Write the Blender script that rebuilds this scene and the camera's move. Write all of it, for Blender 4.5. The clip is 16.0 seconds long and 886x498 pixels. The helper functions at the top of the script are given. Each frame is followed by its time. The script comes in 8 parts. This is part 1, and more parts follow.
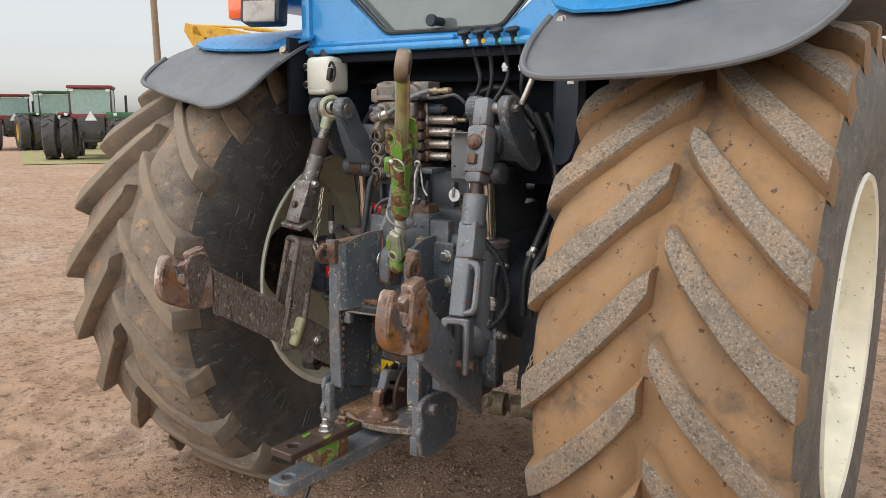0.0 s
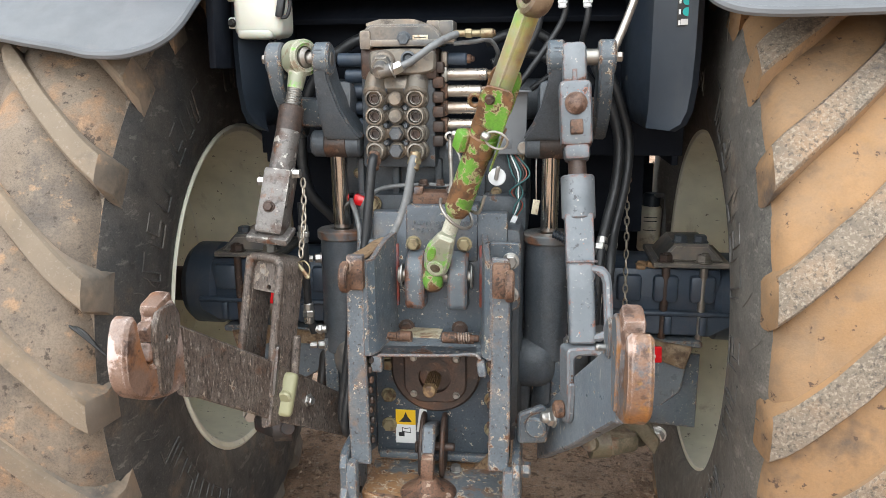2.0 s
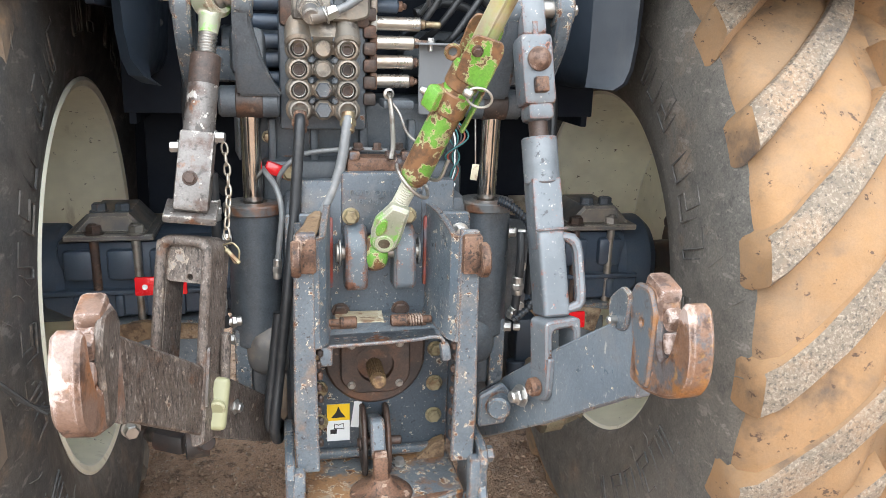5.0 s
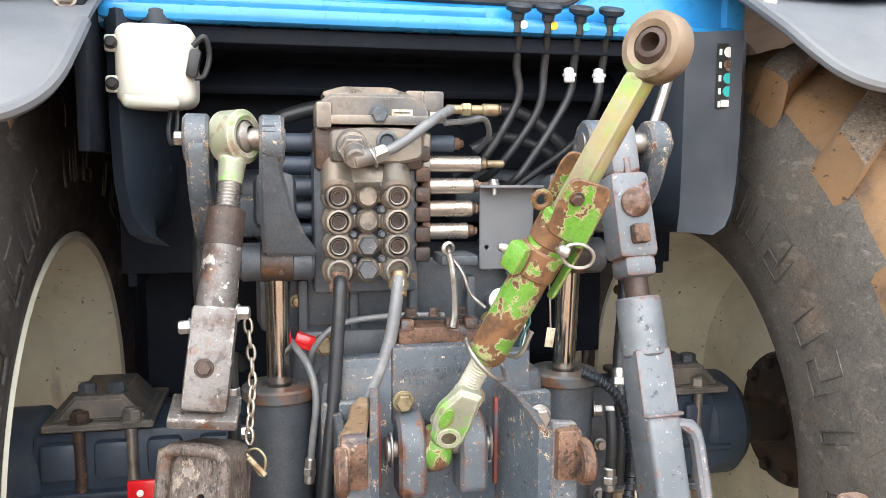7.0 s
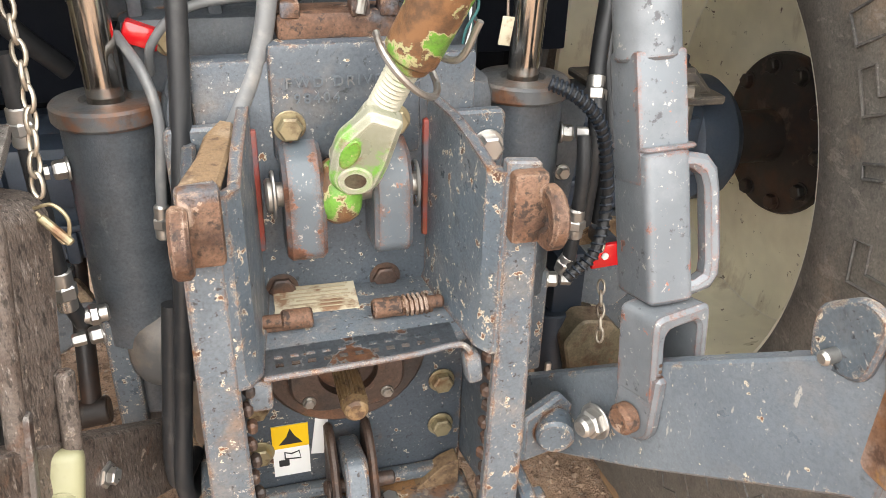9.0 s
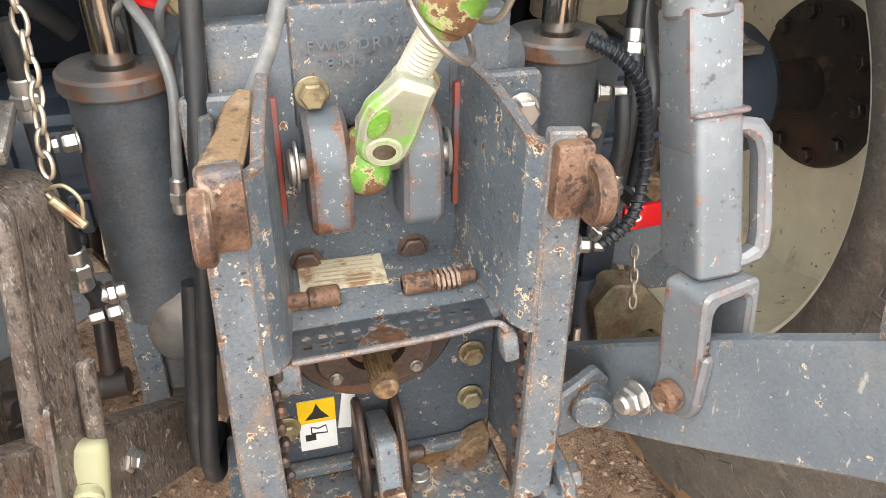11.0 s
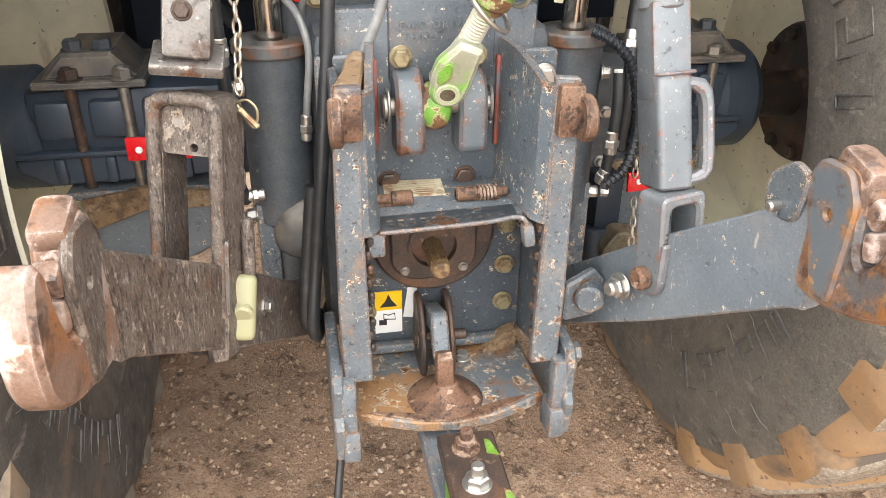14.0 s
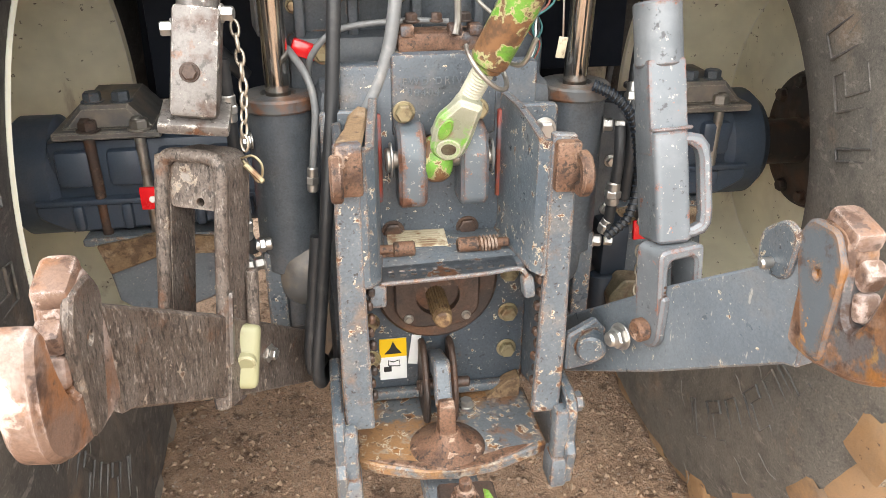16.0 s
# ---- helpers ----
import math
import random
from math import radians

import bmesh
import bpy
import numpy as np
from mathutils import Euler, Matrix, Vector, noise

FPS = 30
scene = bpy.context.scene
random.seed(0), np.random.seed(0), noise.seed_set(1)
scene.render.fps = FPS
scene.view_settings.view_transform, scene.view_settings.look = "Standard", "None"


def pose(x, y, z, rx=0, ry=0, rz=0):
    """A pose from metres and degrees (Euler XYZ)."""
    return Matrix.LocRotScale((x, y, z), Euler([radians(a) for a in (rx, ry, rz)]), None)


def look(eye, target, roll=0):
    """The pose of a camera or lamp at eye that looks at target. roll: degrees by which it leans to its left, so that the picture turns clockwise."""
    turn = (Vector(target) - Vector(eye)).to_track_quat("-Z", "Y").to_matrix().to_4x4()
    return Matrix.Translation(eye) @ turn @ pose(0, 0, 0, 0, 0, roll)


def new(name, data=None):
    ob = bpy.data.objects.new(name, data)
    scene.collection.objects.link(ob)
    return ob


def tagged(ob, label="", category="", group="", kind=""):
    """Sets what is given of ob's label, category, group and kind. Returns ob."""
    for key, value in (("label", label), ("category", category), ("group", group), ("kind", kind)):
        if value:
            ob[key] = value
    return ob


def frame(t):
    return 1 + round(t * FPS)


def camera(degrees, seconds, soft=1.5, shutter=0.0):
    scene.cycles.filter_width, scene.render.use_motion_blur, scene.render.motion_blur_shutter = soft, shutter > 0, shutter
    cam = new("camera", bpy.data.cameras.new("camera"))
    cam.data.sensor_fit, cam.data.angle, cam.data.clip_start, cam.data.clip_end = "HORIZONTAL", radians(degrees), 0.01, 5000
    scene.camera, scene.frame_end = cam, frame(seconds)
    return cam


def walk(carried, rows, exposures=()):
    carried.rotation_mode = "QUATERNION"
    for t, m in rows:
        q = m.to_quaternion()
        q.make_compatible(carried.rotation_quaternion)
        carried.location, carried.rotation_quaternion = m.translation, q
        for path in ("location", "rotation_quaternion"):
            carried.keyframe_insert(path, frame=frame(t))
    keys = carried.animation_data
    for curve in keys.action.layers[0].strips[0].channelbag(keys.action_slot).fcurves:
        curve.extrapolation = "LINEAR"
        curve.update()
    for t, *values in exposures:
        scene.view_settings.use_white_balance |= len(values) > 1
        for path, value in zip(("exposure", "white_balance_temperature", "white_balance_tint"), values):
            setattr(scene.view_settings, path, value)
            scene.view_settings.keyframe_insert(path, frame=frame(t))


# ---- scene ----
cam = camera(58.8, 16.0, soft=0.35)
PATH = [
    (0, (1.7, -2.208, 1.651), (0.598, -0.573, 1.314), 0.2),
    (0.5, (1.245, -2.155, 1.623), (0.394, -0.38, 1.266), 1.1),
    (1, (0.889, -2.103, 1.666), (0.26, -0.243, 1.282), 1.0),
    (1.5, (0.568, -1.931, 1.672), (0.072, -0.034, 1.277), -0.4),
    (2, (0.266, -1.931, 1.637), (0.02, 0.004, 1.199), -0.3),
    (2.5, (0.051, -1.917, 1.611), (0.069, 0.028, 1.146), 0.5),
    (3, (-0.049, -1.733, 1.6), (0.111, 0.202, 1.12), 0.5),
    (3.5, (-0.142, -1.733, 1.613), (0.148, 0.189, 1.141), 0.6),
    (4, (-0.221, -1.771, 1.613), (0.176, 0.132, 1.14), 1.2),
    (4.2, (-0.241, -1.776, 1.611), (0.174, 0.122, 1.134), 1.6),
    (6.3, (-0.187, -1.475, 1.592), (0.169, 0.41, 1.026), 1.2),
    (6.5, (-0.201, -1.438, 1.62), (0.153, 0.464, 1.112), 0.9),
    (7, (-0.287, -1.319, 1.627), (0.125, 0.627, 1.418), 0.2),
    (7.5, (-0.364, -1.194, 1.68), (0.16, 0.717, 1.41), 0.3),
    (8, (-0.278, -1.071, 1.621), (0.347, 0.747, 1.069), 2.4),
    (8.5, (-0.169, -0.947, 1.55), (0.365, 0.806, 0.747), 2.5),
    (8.7, (-0.147, -0.918, 1.534), (0.369, 0.808, 0.666), 2.1),
    (10.8, (-0.133, -0.777, 1.507), (0.325, 0.865, 0.461), 0.5),
    (11, (-0.153, -0.81, 1.528), (0.307, 0.825, 0.472), 0.7),
    (11.5, (-0.213, -0.953, 1.55), (0.241, 0.696, 0.514), 0.3),
    (12, (-0.308, -1.125, 1.548), (0.149, 0.547, 0.551), 0.5),
    (12.5, (-0.351, -1.255, 1.542), (0.092, 0.444, 0.585), 0.8),
    (13, (-0.282, -1.276, 1.542), (0.129, 0.442, 0.602), 0.9),
    (13.5, (-0.256, -1.282, 1.545), (0.12, 0.445, 0.608), 1.0),
    (14, (-0.258, -1.278, 1.551), (0.09, 0.449, 0.605), 0.8),
    (14.5, (-0.26, -1.278, 1.554), (0.073, 0.452, 0.606), 0.4),
    (15, (-0.261, -1.279, 1.558), (0.061, 0.46, 0.625), 0.2),
    (15.5, (-0.254, -1.28, 1.581), (0.054, 0.476, 0.672), 0.2),
    (16, (-0.219, -1.292, 1.59), (0.074, 0.484, 0.718), 0.2),
]
walk(cam, [(t, look(eye, target, roll)) for t, eye, target, roll in PATH], [(0, 0.04, 6500, 10), (0.5, 0.3, 6400, 10), (1.5, 0.64, 6250, 7), (3, 1.0, 6150, 6), (4.2, 1.12, 6050, 6), (6.5, 1.27, 6100, 9), (7, 1.25, 6350, 10), (7.5, 1.13, 6850, 12), (8.7, 1.36, 6750, 10), (11, 1.45, 6750, 9), (13.5, 1.42, 6750, 9), (16, 1.39, 6750, 9)])

# ---- light ----
world = bpy.data.worlds.new("overcast_sky")
scene.world = world
world.use_nodes = True
wn = world.node_tree.nodes
sky = wn.new("ShaderNodeTexSky")
sky.sky_type = "NISHITA"
sky.sun_disc = False
sky.sun_elevation, sky.sun_rotation = radians(57), radians(197)
sky.air_density, sky.dust_density, sky.ozone_density = 1.0, 1.0, 1.0
hsv = wn.new("ShaderNodeHueSaturation")
hsv.inputs["Saturation"].default_value = 0.22
world.node_tree.links.new(sky.outputs[0], hsv.inputs["Color"])
world.node_tree.links.new(hsv.outputs[0], wn["Background"].inputs["Color"])
wn["Background"].inputs["Strength"].default_value = 0.15
sun = new("sun", bpy.data.lights.new("sun", "SUN"))
sun.data.energy, sun.data.angle, sun.data.color = 3.1, radians(115), (1.0, 0.985, 0.96)
sun.matrix_world = look((-1.0, -3.2, 5.2), (0, 0, 0))

# ---- materials ----


def mix(nt, fac, a, b):
    """A colour mix; a and b are sockets or colours."""
    m = nt.nodes.new("ShaderNodeMix")
    m.data_type = "RGBA"
    for sock, v in ((m.inputs[0], fac), (m.inputs[6], a), (m.inputs[7], b)):
        if hasattr(v, "is_linked"):
            nt.links.new(v, sock)
        elif isinstance(v, (int, float)):
            sock.default_value = v
        else:
            sock.default_value = (*v, 1)
    return m.outputs[2]


def noise_fac(nt, scale, lo, hi, detail=6.0, rough=0.6, seed=0.0, stretch=None, rand=True):
    """Noise in world-size coordinates, stepped between lo and hi."""
    tc = nt.nodes.new("ShaderNodeTexCoord")
    mp = nt.nodes.new("ShaderNodeMapping")
    mp.inputs["Location"].default_value = (seed, seed * 1.7, -seed)
    if stretch:
        mp.inputs["Scale"].default_value = stretch
    nt.links.new(tc.outputs["Object"], mp.inputs[0])
    n = nt.nodes.new("ShaderNodeTexNoise")
    n.noise_dimensions = "4D"
    n.inputs["Scale"].default_value, n.inputs["Detail"].default_value, n.inputs["Roughness"].default_value = scale, detail, rough
    nt.links.new(mp.outputs[0], n.inputs["Vector"])
    if rand:
        oi = nt.nodes.new("ShaderNodeObjectInfo")
        mu = nt.nodes.new("ShaderNodeMath")
        mu.operation = "MULTIPLY"
        mu.inputs[1].default_value = 37.0
        nt.links.new(oi.outputs["Random"], mu.inputs[0])
        nt.links.new(mu.outputs[0], n.inputs["W"])
    r = nt.nodes.new("ShaderNodeMapRange")
    r.inputs["From Min"].default_value, r.inputs["From Max"].default_value = lo, hi
    nt.links.new(n.outputs[0], r.inputs[0])
    return r.outputs[0]


def edge_fac(nt, radius, lo, hi):
    """Large along worn edges: how far the rounded normal turns from the true one, broken up by noise."""
    bv = nt.nodes.new("ShaderNodeBevel")
    bv.samples = 3
    bv.inputs[0].default_value = radius
    g = nt.nodes.new("ShaderNodeNewGeometry")
    d = nt.nodes.new("ShaderNodeVectorMath")
    d.operation = "DOT_PRODUCT"
    nt.links.new(bv.outputs[0], d.inputs[0])
    nt.links.new(g.outputs["Normal"], d.inputs[1])
    one = nt.nodes.new("ShaderNodeMath")
    one.operation = "SUBTRACT"
    one.inputs[0].default_value = 1.0
    nt.links.new(d.outputs["Value"], one.inputs[1])
    n = noise_fac(nt, 60, 0.3, 0.7, 4)
    mul = nt.nodes.new("ShaderNodeMath")
    mul.operation = "MULTIPLY"
    nt.links.new(one.outputs[0], mul.inputs[0])
    nt.links.new(n, mul.inputs[1])
    r = nt.nodes.new("ShaderNodeMapRange")
    r.inputs["From Min"].default_value, r.inputs["From Max"].default_value = lo, hi
    nt.links.new(mul.outputs[0], r.inputs[0])
    return r.outputs[0]


def chip_fac(nt, scale, gain, radius, seed):
    """Noise that climbs along worn edges: where it passes a threshold the paint has flaked."""
    bv = nt.nodes.new("ShaderNodeBevel")
    bv.samples = 4
    bv.inputs[0].default_value = radius
    g = nt.nodes.new("ShaderNodeNewGeometry")
    d = nt.nodes.new("ShaderNodeVectorMath")
    d.operation = "DOT_PRODUCT"
    nt.links.new(bv.outputs[0], d.inputs[0])
    nt.links.new(g.outputs["Normal"], d.inputs[1])
    e = nt.nodes.new("ShaderNodeMapRange")
    e.inputs["From Min"].default_value, e.inputs["From Max"].default_value, e.inputs["To Max"].default_value = 1.0, 0.7, gain
    nt.links.new(d.outputs["Value"], e.inputs[0])
    n = noise_fac(nt, scale, 0.0, 1.0, 9, 0.62, seed)
    low = noise_fac(nt, 5.0, 0.35, 0.65, 2, 0.5, seed + 4)
    s = nt.nodes.new("ShaderNodeMath")
    s.operation = "MULTIPLY_ADD"
    s.inputs[1].default_value = 0.07
    nt.links.new(low, s.inputs[0])
    nt.links.new(n, s.inputs[2])
    t = nt.nodes.new("ShaderNodeMath")
    t.operation = "ADD"
    nt.links.new(s.outputs[0], t.inputs[0])
    nt.links.new(e.outputs[0], t.inputs[1])
    return t.outputs[0]


def step_fac(nt, f, lo, hi):
    r = nt.nodes.new("ShaderNodeMapRange")
    r.inputs["From Min"].default_value, r.inputs["From Max"].default_value = lo, hi
    nt.links.new(f, r.inputs[0])
    return r.outputs[0]


def material(name, base, rough=0.5, metal=0.0, layers=(), edge=None, bump=(0, 0), spec=0.5, rough_var=0.15, coat=0.0, chips=None, grain=0.0):
    """layers: (colour, scale, lo, hi, strength[, stretch]). edge: (colour, radius, lo, hi). bump: (scale, distance[, stretch])."""
    m = bpy.data.materials.new(name)
    m.use_nodes = True
    nt = m.node_tree
    p = nt.nodes["Principled BSDF"]
    p.inputs["Metallic"].default_value, p.inputs["Specular IOR Level"].default_value = metal, spec
    p.inputs["Coat Weight"].default_value = coat
    col = mix(nt, noise_fac(nt, 7, 0.3, 0.7, 3, seed=3.1), [c * 0.86 for c in base], [min(1, c * 1.1) for c in base])
    for i, (c, scale, lo, hi, k, *st) in enumerate(layers):
        f = noise_fac(nt, scale, lo, hi, 8, 0.65, seed=5.3 * i + 1, stretch=st[0] if st else None)
        mu = nt.nodes.new("ShaderNodeMath")
        mu.operation = "MULTIPLY"
        mu.use_clamp = True
        mu.inputs[1].default_value = k
        nt.links.new(f, mu.inputs[0])
        col = mix(nt, mu.outputs[0], col, c)
    if grain:
        dark = nt.nodes.new("ShaderNodeMix")
        dark.data_type, dark.blend_type = "RGBA", "MULTIPLY"
        nt.links.new(noise_fac(nt, 240, 0.42, 0.68, 4, 0.7, seed=6.6), dark.inputs[0])
        nt.links.new(col, dark.inputs[6])
        dark.inputs[7].default_value = (1 - grain, 1 - grain, 1 - grain, 1)
        col = dark.outputs[2]
    if edge:
        col = mix(nt, edge_fac(nt, *edge[1:]), col, edge[0])
    pit = None
    if chips:
        scale, th, gain, radius, rim, inner, dark = chips
        f = chip_fac(nt, scale, gain, radius, 7.7)
        col = mix(nt, step_fac(nt, f, th, th + 0.008), col, rim)
        pit = step_fac(nt, f, th + 0.022, th + 0.032)
        col = mix(nt, pit, col, mix(nt, noise_fac(nt, 55, 0.42, 0.6, 6, seed=4.4), inner, dark))
    nt.links.new(col, p.inputs["Base Color"])
    rr = nt.nodes.new("ShaderNodeMapRange")
    rr.inputs["To Min"].default_value, rr.inputs["To Max"].default_value = max(0.03, rough - rough_var), min(1, rough + rough_var)
    nt.links.new(noise_fac(nt, 22, 0.25, 0.75, 5, seed=9), rr.inputs[0])
    nt.links.new(rr.outputs[0], p.inputs["Roughness"])
    if bump[1]:
        b = nt.nodes.new("ShaderNodeBump")
        b.inputs["Distance"].default_value = bump[1]
        b.inputs["Strength"].default_value = 0.8
        hgt = noise_fac(nt, bump[0], 0, 1, 7, 0.7, seed=2, stretch=bump[2] if len(bump) > 2 else None)
        if pit is not None:
            k = nt.nodes.new("ShaderNodeMath")
            k.operation = "MULTIPLY_ADD"
            k.inputs[1].default_value = -0.5
            nt.links.new(pit, k.inputs[0])
            nt.links.new(hgt, k.inputs[2])
            hgt = k.outputs[0]
        nt.links.new(hgt, b.inputs["Height"])
        nt.links.new(b.outputs[0], p.inputs["Normal"])
    return m


RUSTC, DARKRUST, CLAY, DUST = (0.18, 0.083, 0.043), (0.07, 0.036, 0.024), (0.4, 0.255, 0.15), (0.33, 0.25, 0.18)
BARE = (0.46, 0.43, 0.385)
GREY = (0.088, 0.11, 0.132)
PRIMER = (0.6, 0.53, 0.41)
M = {}
M["grey_paint"] = material("worn_grey_paint", GREY, 0.36, 0, [((0.14, 0.158, 0.172), 5, 0.42, 0.62, 0.7), (DUST, 9, 0.52, 0.78, 0.3), ((0.045, 0.05, 0.055), 40, 0.59, 0.65, 0.45), (BARE, 150, 0.61, 0.64, 0.8), ((0.02, 0.02, 0.022), 130, 0.61, 0.64, 0.8)], None, (70, 0.0016), chips=(52, 0.645, 0.24, 0.013, PRIMER, RUSTC, DARKRUST), grain=0.25)
M["grey_rusty"] = material("chipped_grey_paint_with_rust", (0.11, 0.131, 0.152), 0.42, 0, [((0.16, 0.18, 0.2), 6, 0.42, 0.62, 0.7), (DUST, 13, 0.54, 0.7, 0.4), ((0.25, 0.14, 0.075), 8, 0.59, 0.68, 0.5), (BARE, 130, 0.61, 0.64, 0.7), ((0.03, 0.022, 0.018), 120, 0.59, 0.63, 0.85)], None, (70, 0.003), chips=(50, 0.65, 0.33, 0.012, PRIMER, RUSTC, DARKRUST), grain=0.3)
M["platform_rust"] = material("grey_paint_under_orange_rust", (0.12, 0.138, 0.155), 0.5, 0, [((0.17, 0.185, 0.195), 7, 0.42, 0.6, 0.6), ((0.34, 0.17, 0.06), 6, 0.52, 0.58, 0.85), ((0.2, 0.1, 0.05), 14, 0.54, 0.62, 0.8), ((0.36, 0.31, 0.25), 50, 0.56, 0.62, 0.7), ((0.06, 0.04, 0.03), 70, 0.57, 0.63, 0.8)], None, (60, 0.003), chips=(40, 0.6, 0.25, 0.02, PRIMER, (0.3, 0.14, 0.05), DARKRUST), grain=0.3)
M["cover_grey"] = material("dark_grey_housing_paint", (0.073, 0.088, 0.107), 0.42, 0, [((0.085, 0.1, 0.115), 6, 0.42, 0.62, 0.6), (DUST, 9, 0.54, 0.78, 0.35), ((0.14, 0.08, 0.05), 13, 0.6, 0.68, 0.6), (BARE, 150, 0.62, 0.65, 0.7), ((0.02, 0.02, 0.022), 110, 0.6, 0.64, 0.7)], None, (70, 0.0018), chips=(44, 0.655, 0.22, 0.012, PRIMER, RUSTC, DARKRUST), grain=0.3)
M["arm_grey"] = material("smooth_scuffed_grey_paint", (0.138, 0.163, 0.19), 0.36, 0, [((0.19, 0.212, 0.232), 5, 0.42, 0.62, 0.6), (DUST, 9, 0.54, 0.78, 0.3), ((0.045, 0.05, 0.055), 30, 0.6, 0.66, 0.4), (BARE, 170, 0.63, 0.66, 0.85), (BARE, 70, 0.63, 0.65, 0.7, (1, 1, 0.25))], None, (70, 0.0016), chips=(48, 0.68, 0.26, 0.01, PRIMER, RUSTC, DARKRUST), grain=0.22)
M["hook_grey"] = material("grey_paint_rusting_orange", (0.11, 0.128, 0.145), 0.45, 0, [((0.34, 0.15, 0.04), 7, 0.5, 0.58, 0.9), ((0.3, 0.22, 0.17), 9, 0.56, 0.63, 0.7), (DARKRUST, 26, 0.56, 0.63, 0.8)], None, (45, 0.0025), chips=(22, 0.62, 0.25, 0.022, (0.42, 0.22, 0.08), (0.3, 0.13, 0.04), DARKRUST))
M["dark_cast"] = material("dark_cast_iron_paint", (0.078, 0.09, 0.104), 0.42, 0, [(DUST, 6, 0.5, 0.8, 0.3), ((0.018, 0.018, 0.02), 15, 0.5, 0.7, 0.5), ((0.13, 0.14, 0.15), 60, 0.6, 0.66, 0.7)], None, (70, 0.0016), chips=(20, 0.69, 0.1, 0.01, (0.2, 0.2, 0.2), RUSTC, DARKRUST), grain=0.35)
M["navy"] = material("dark_navy_paint", (0.045, 0.063, 0.092), 0.45, 0, [(DUST, 5, 0.52, 0.85, 0.25), (RUSTC, 20, 0.68, 0.74, 0.6)], None, (50, 0.0006), grain=0.25)
# near-black base also puts deep shade into the filler sheets under the cab
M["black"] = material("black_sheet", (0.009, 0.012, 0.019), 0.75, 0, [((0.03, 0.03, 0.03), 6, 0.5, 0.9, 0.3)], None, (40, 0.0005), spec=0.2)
M["panel"] = material("dark_plastic_panel", (0.016, 0.023, 0.034), 0.5, 0, [((0.07, 0.065, 0.06), 14, 0.55, 0.8, 0.4, (1, 1, 0.12))], None, (40, 0.0004))
M["iron"] = material("dirty_brown_iron", (0.17, 0.138, 0.118), 0.45, 0.2, [((0.09, 0.06, 0.045), 10, 0.46, 0.62, 0.7), ((0.45, 0.4, 0.355), 190, 0.56, 0.62, 0.6, (1, 1, 0.3)), ((0.026, 0.022, 0.019), 200, 0.53, 0.59, 0.75, (1, 1, 0.3)), (RUSTC, 22, 0.58, 0.66, 0.6)], None, (190, 0.004, (1, 1, 0.3)), chips=(24, 0.66, 0.16, 0.012, (0.4, 0.33, 0.26), (0.3, 0.27, 0.24), (0.16, 0.1, 0.07)), grain=0.5)
M["link_grey"] = material("worn_light_grey_paint", (0.135, 0.15, 0.165), 0.38, 0.1, [((0.215, 0.23, 0.245), 7, 0.45, 0.62, 0.7), ((0.05, 0.05, 0.055), 48, 0.6, 0.65, 0.85), (BARE, 90, 0.61, 0.65, 0.7)], None, (60, 0.0014), chips=(34, 0.675, 0.32, 0.012, (0.33, 0.14, 0.1), (0.2, 0.085, 0.055), DARKRUST))
M["link_worn"] = material("worn_silver_link", (0.17, 0.155, 0.145), 0.33, 0.4, [(DARKRUST, 16, 0.5, 0.6, 0.85), ((0.05, 0.045, 0.04), 40, 0.56, 0.62, 0.8), (RUSTC, 25, 0.6, 0.66, 0.8)], None, (50, 0.002), chips=(60, 0.645, 0.15, 0.01, (0.3, 0.27, 0.24), (0.6, 0.58, 0.54), (0.4, 0.37, 0.33)), grain=0.3)
M["rust"] = material("orange_rust_iron", (0.165, 0.085, 0.05), 0.6, 0.0, [((0.27, 0.17, 0.115), 9, 0.5, 0.64, 0.55), (DARKRUST, 14, 0.48, 0.6, 0.9), ((0.1, 0.115, 0.135), 7, 0.58, 0.63, 0.8), ((0.03, 0.02, 0.016), 75, 0.54, 0.6, 0.85)], None, (80, 0.005), chips=(24, 0.665, 0.12, 0.01, (0.36, 0.25, 0.18), (0.4, 0.3, 0.24), (0.26, 0.15, 0.1)), grain=0.5)
M["shaft_rust"] = material("yellow_rust_shaft", (0.24, 0.15, 0.075), 0.5, 0.2, [((0.34, 0.24, 0.13), 20, 0.48, 0.6, 0.7), (DARKRUST, 40, 0.52, 0.6, 0.8)], None, (80, 0.002), grain=0.3)
M["muddy_rust"] = material("mud_over_rust", (0.24, 0.155, 0.085), 0.75, 0, [((0.42, 0.33, 0.23), 9, 0.5, 0.6, 0.8), ((0.1, 0.06, 0.035), 16, 0.52, 0.6, 0.85), (DARKRUST, 70, 0.55, 0.62, 0.7)], None, (60, 0.005), grain=0.35)
M["hook"] = material("worn_pink_rust_hook", (0.205, 0.125, 0.09), 0.5, 0.0, [((0.4, 0.32, 0.285), 6, 0.5, 0.62, 0.8), ((0.27, 0.11, 0.04), 8, 0.53, 0.62, 0.85), (DARKRUST, 17, 0.54, 0.62, 0.85), ((0.06, 0.04, 0.035), 55, 0.58, 0.64, 0.7)], None, (40, 0.003), chips=(14, 0.63, 0.14, 0.016, (0.42, 0.3, 0.25), (0.56, 0.48, 0.44), (0.5, 0.4, 0.36)), grain=0.3)
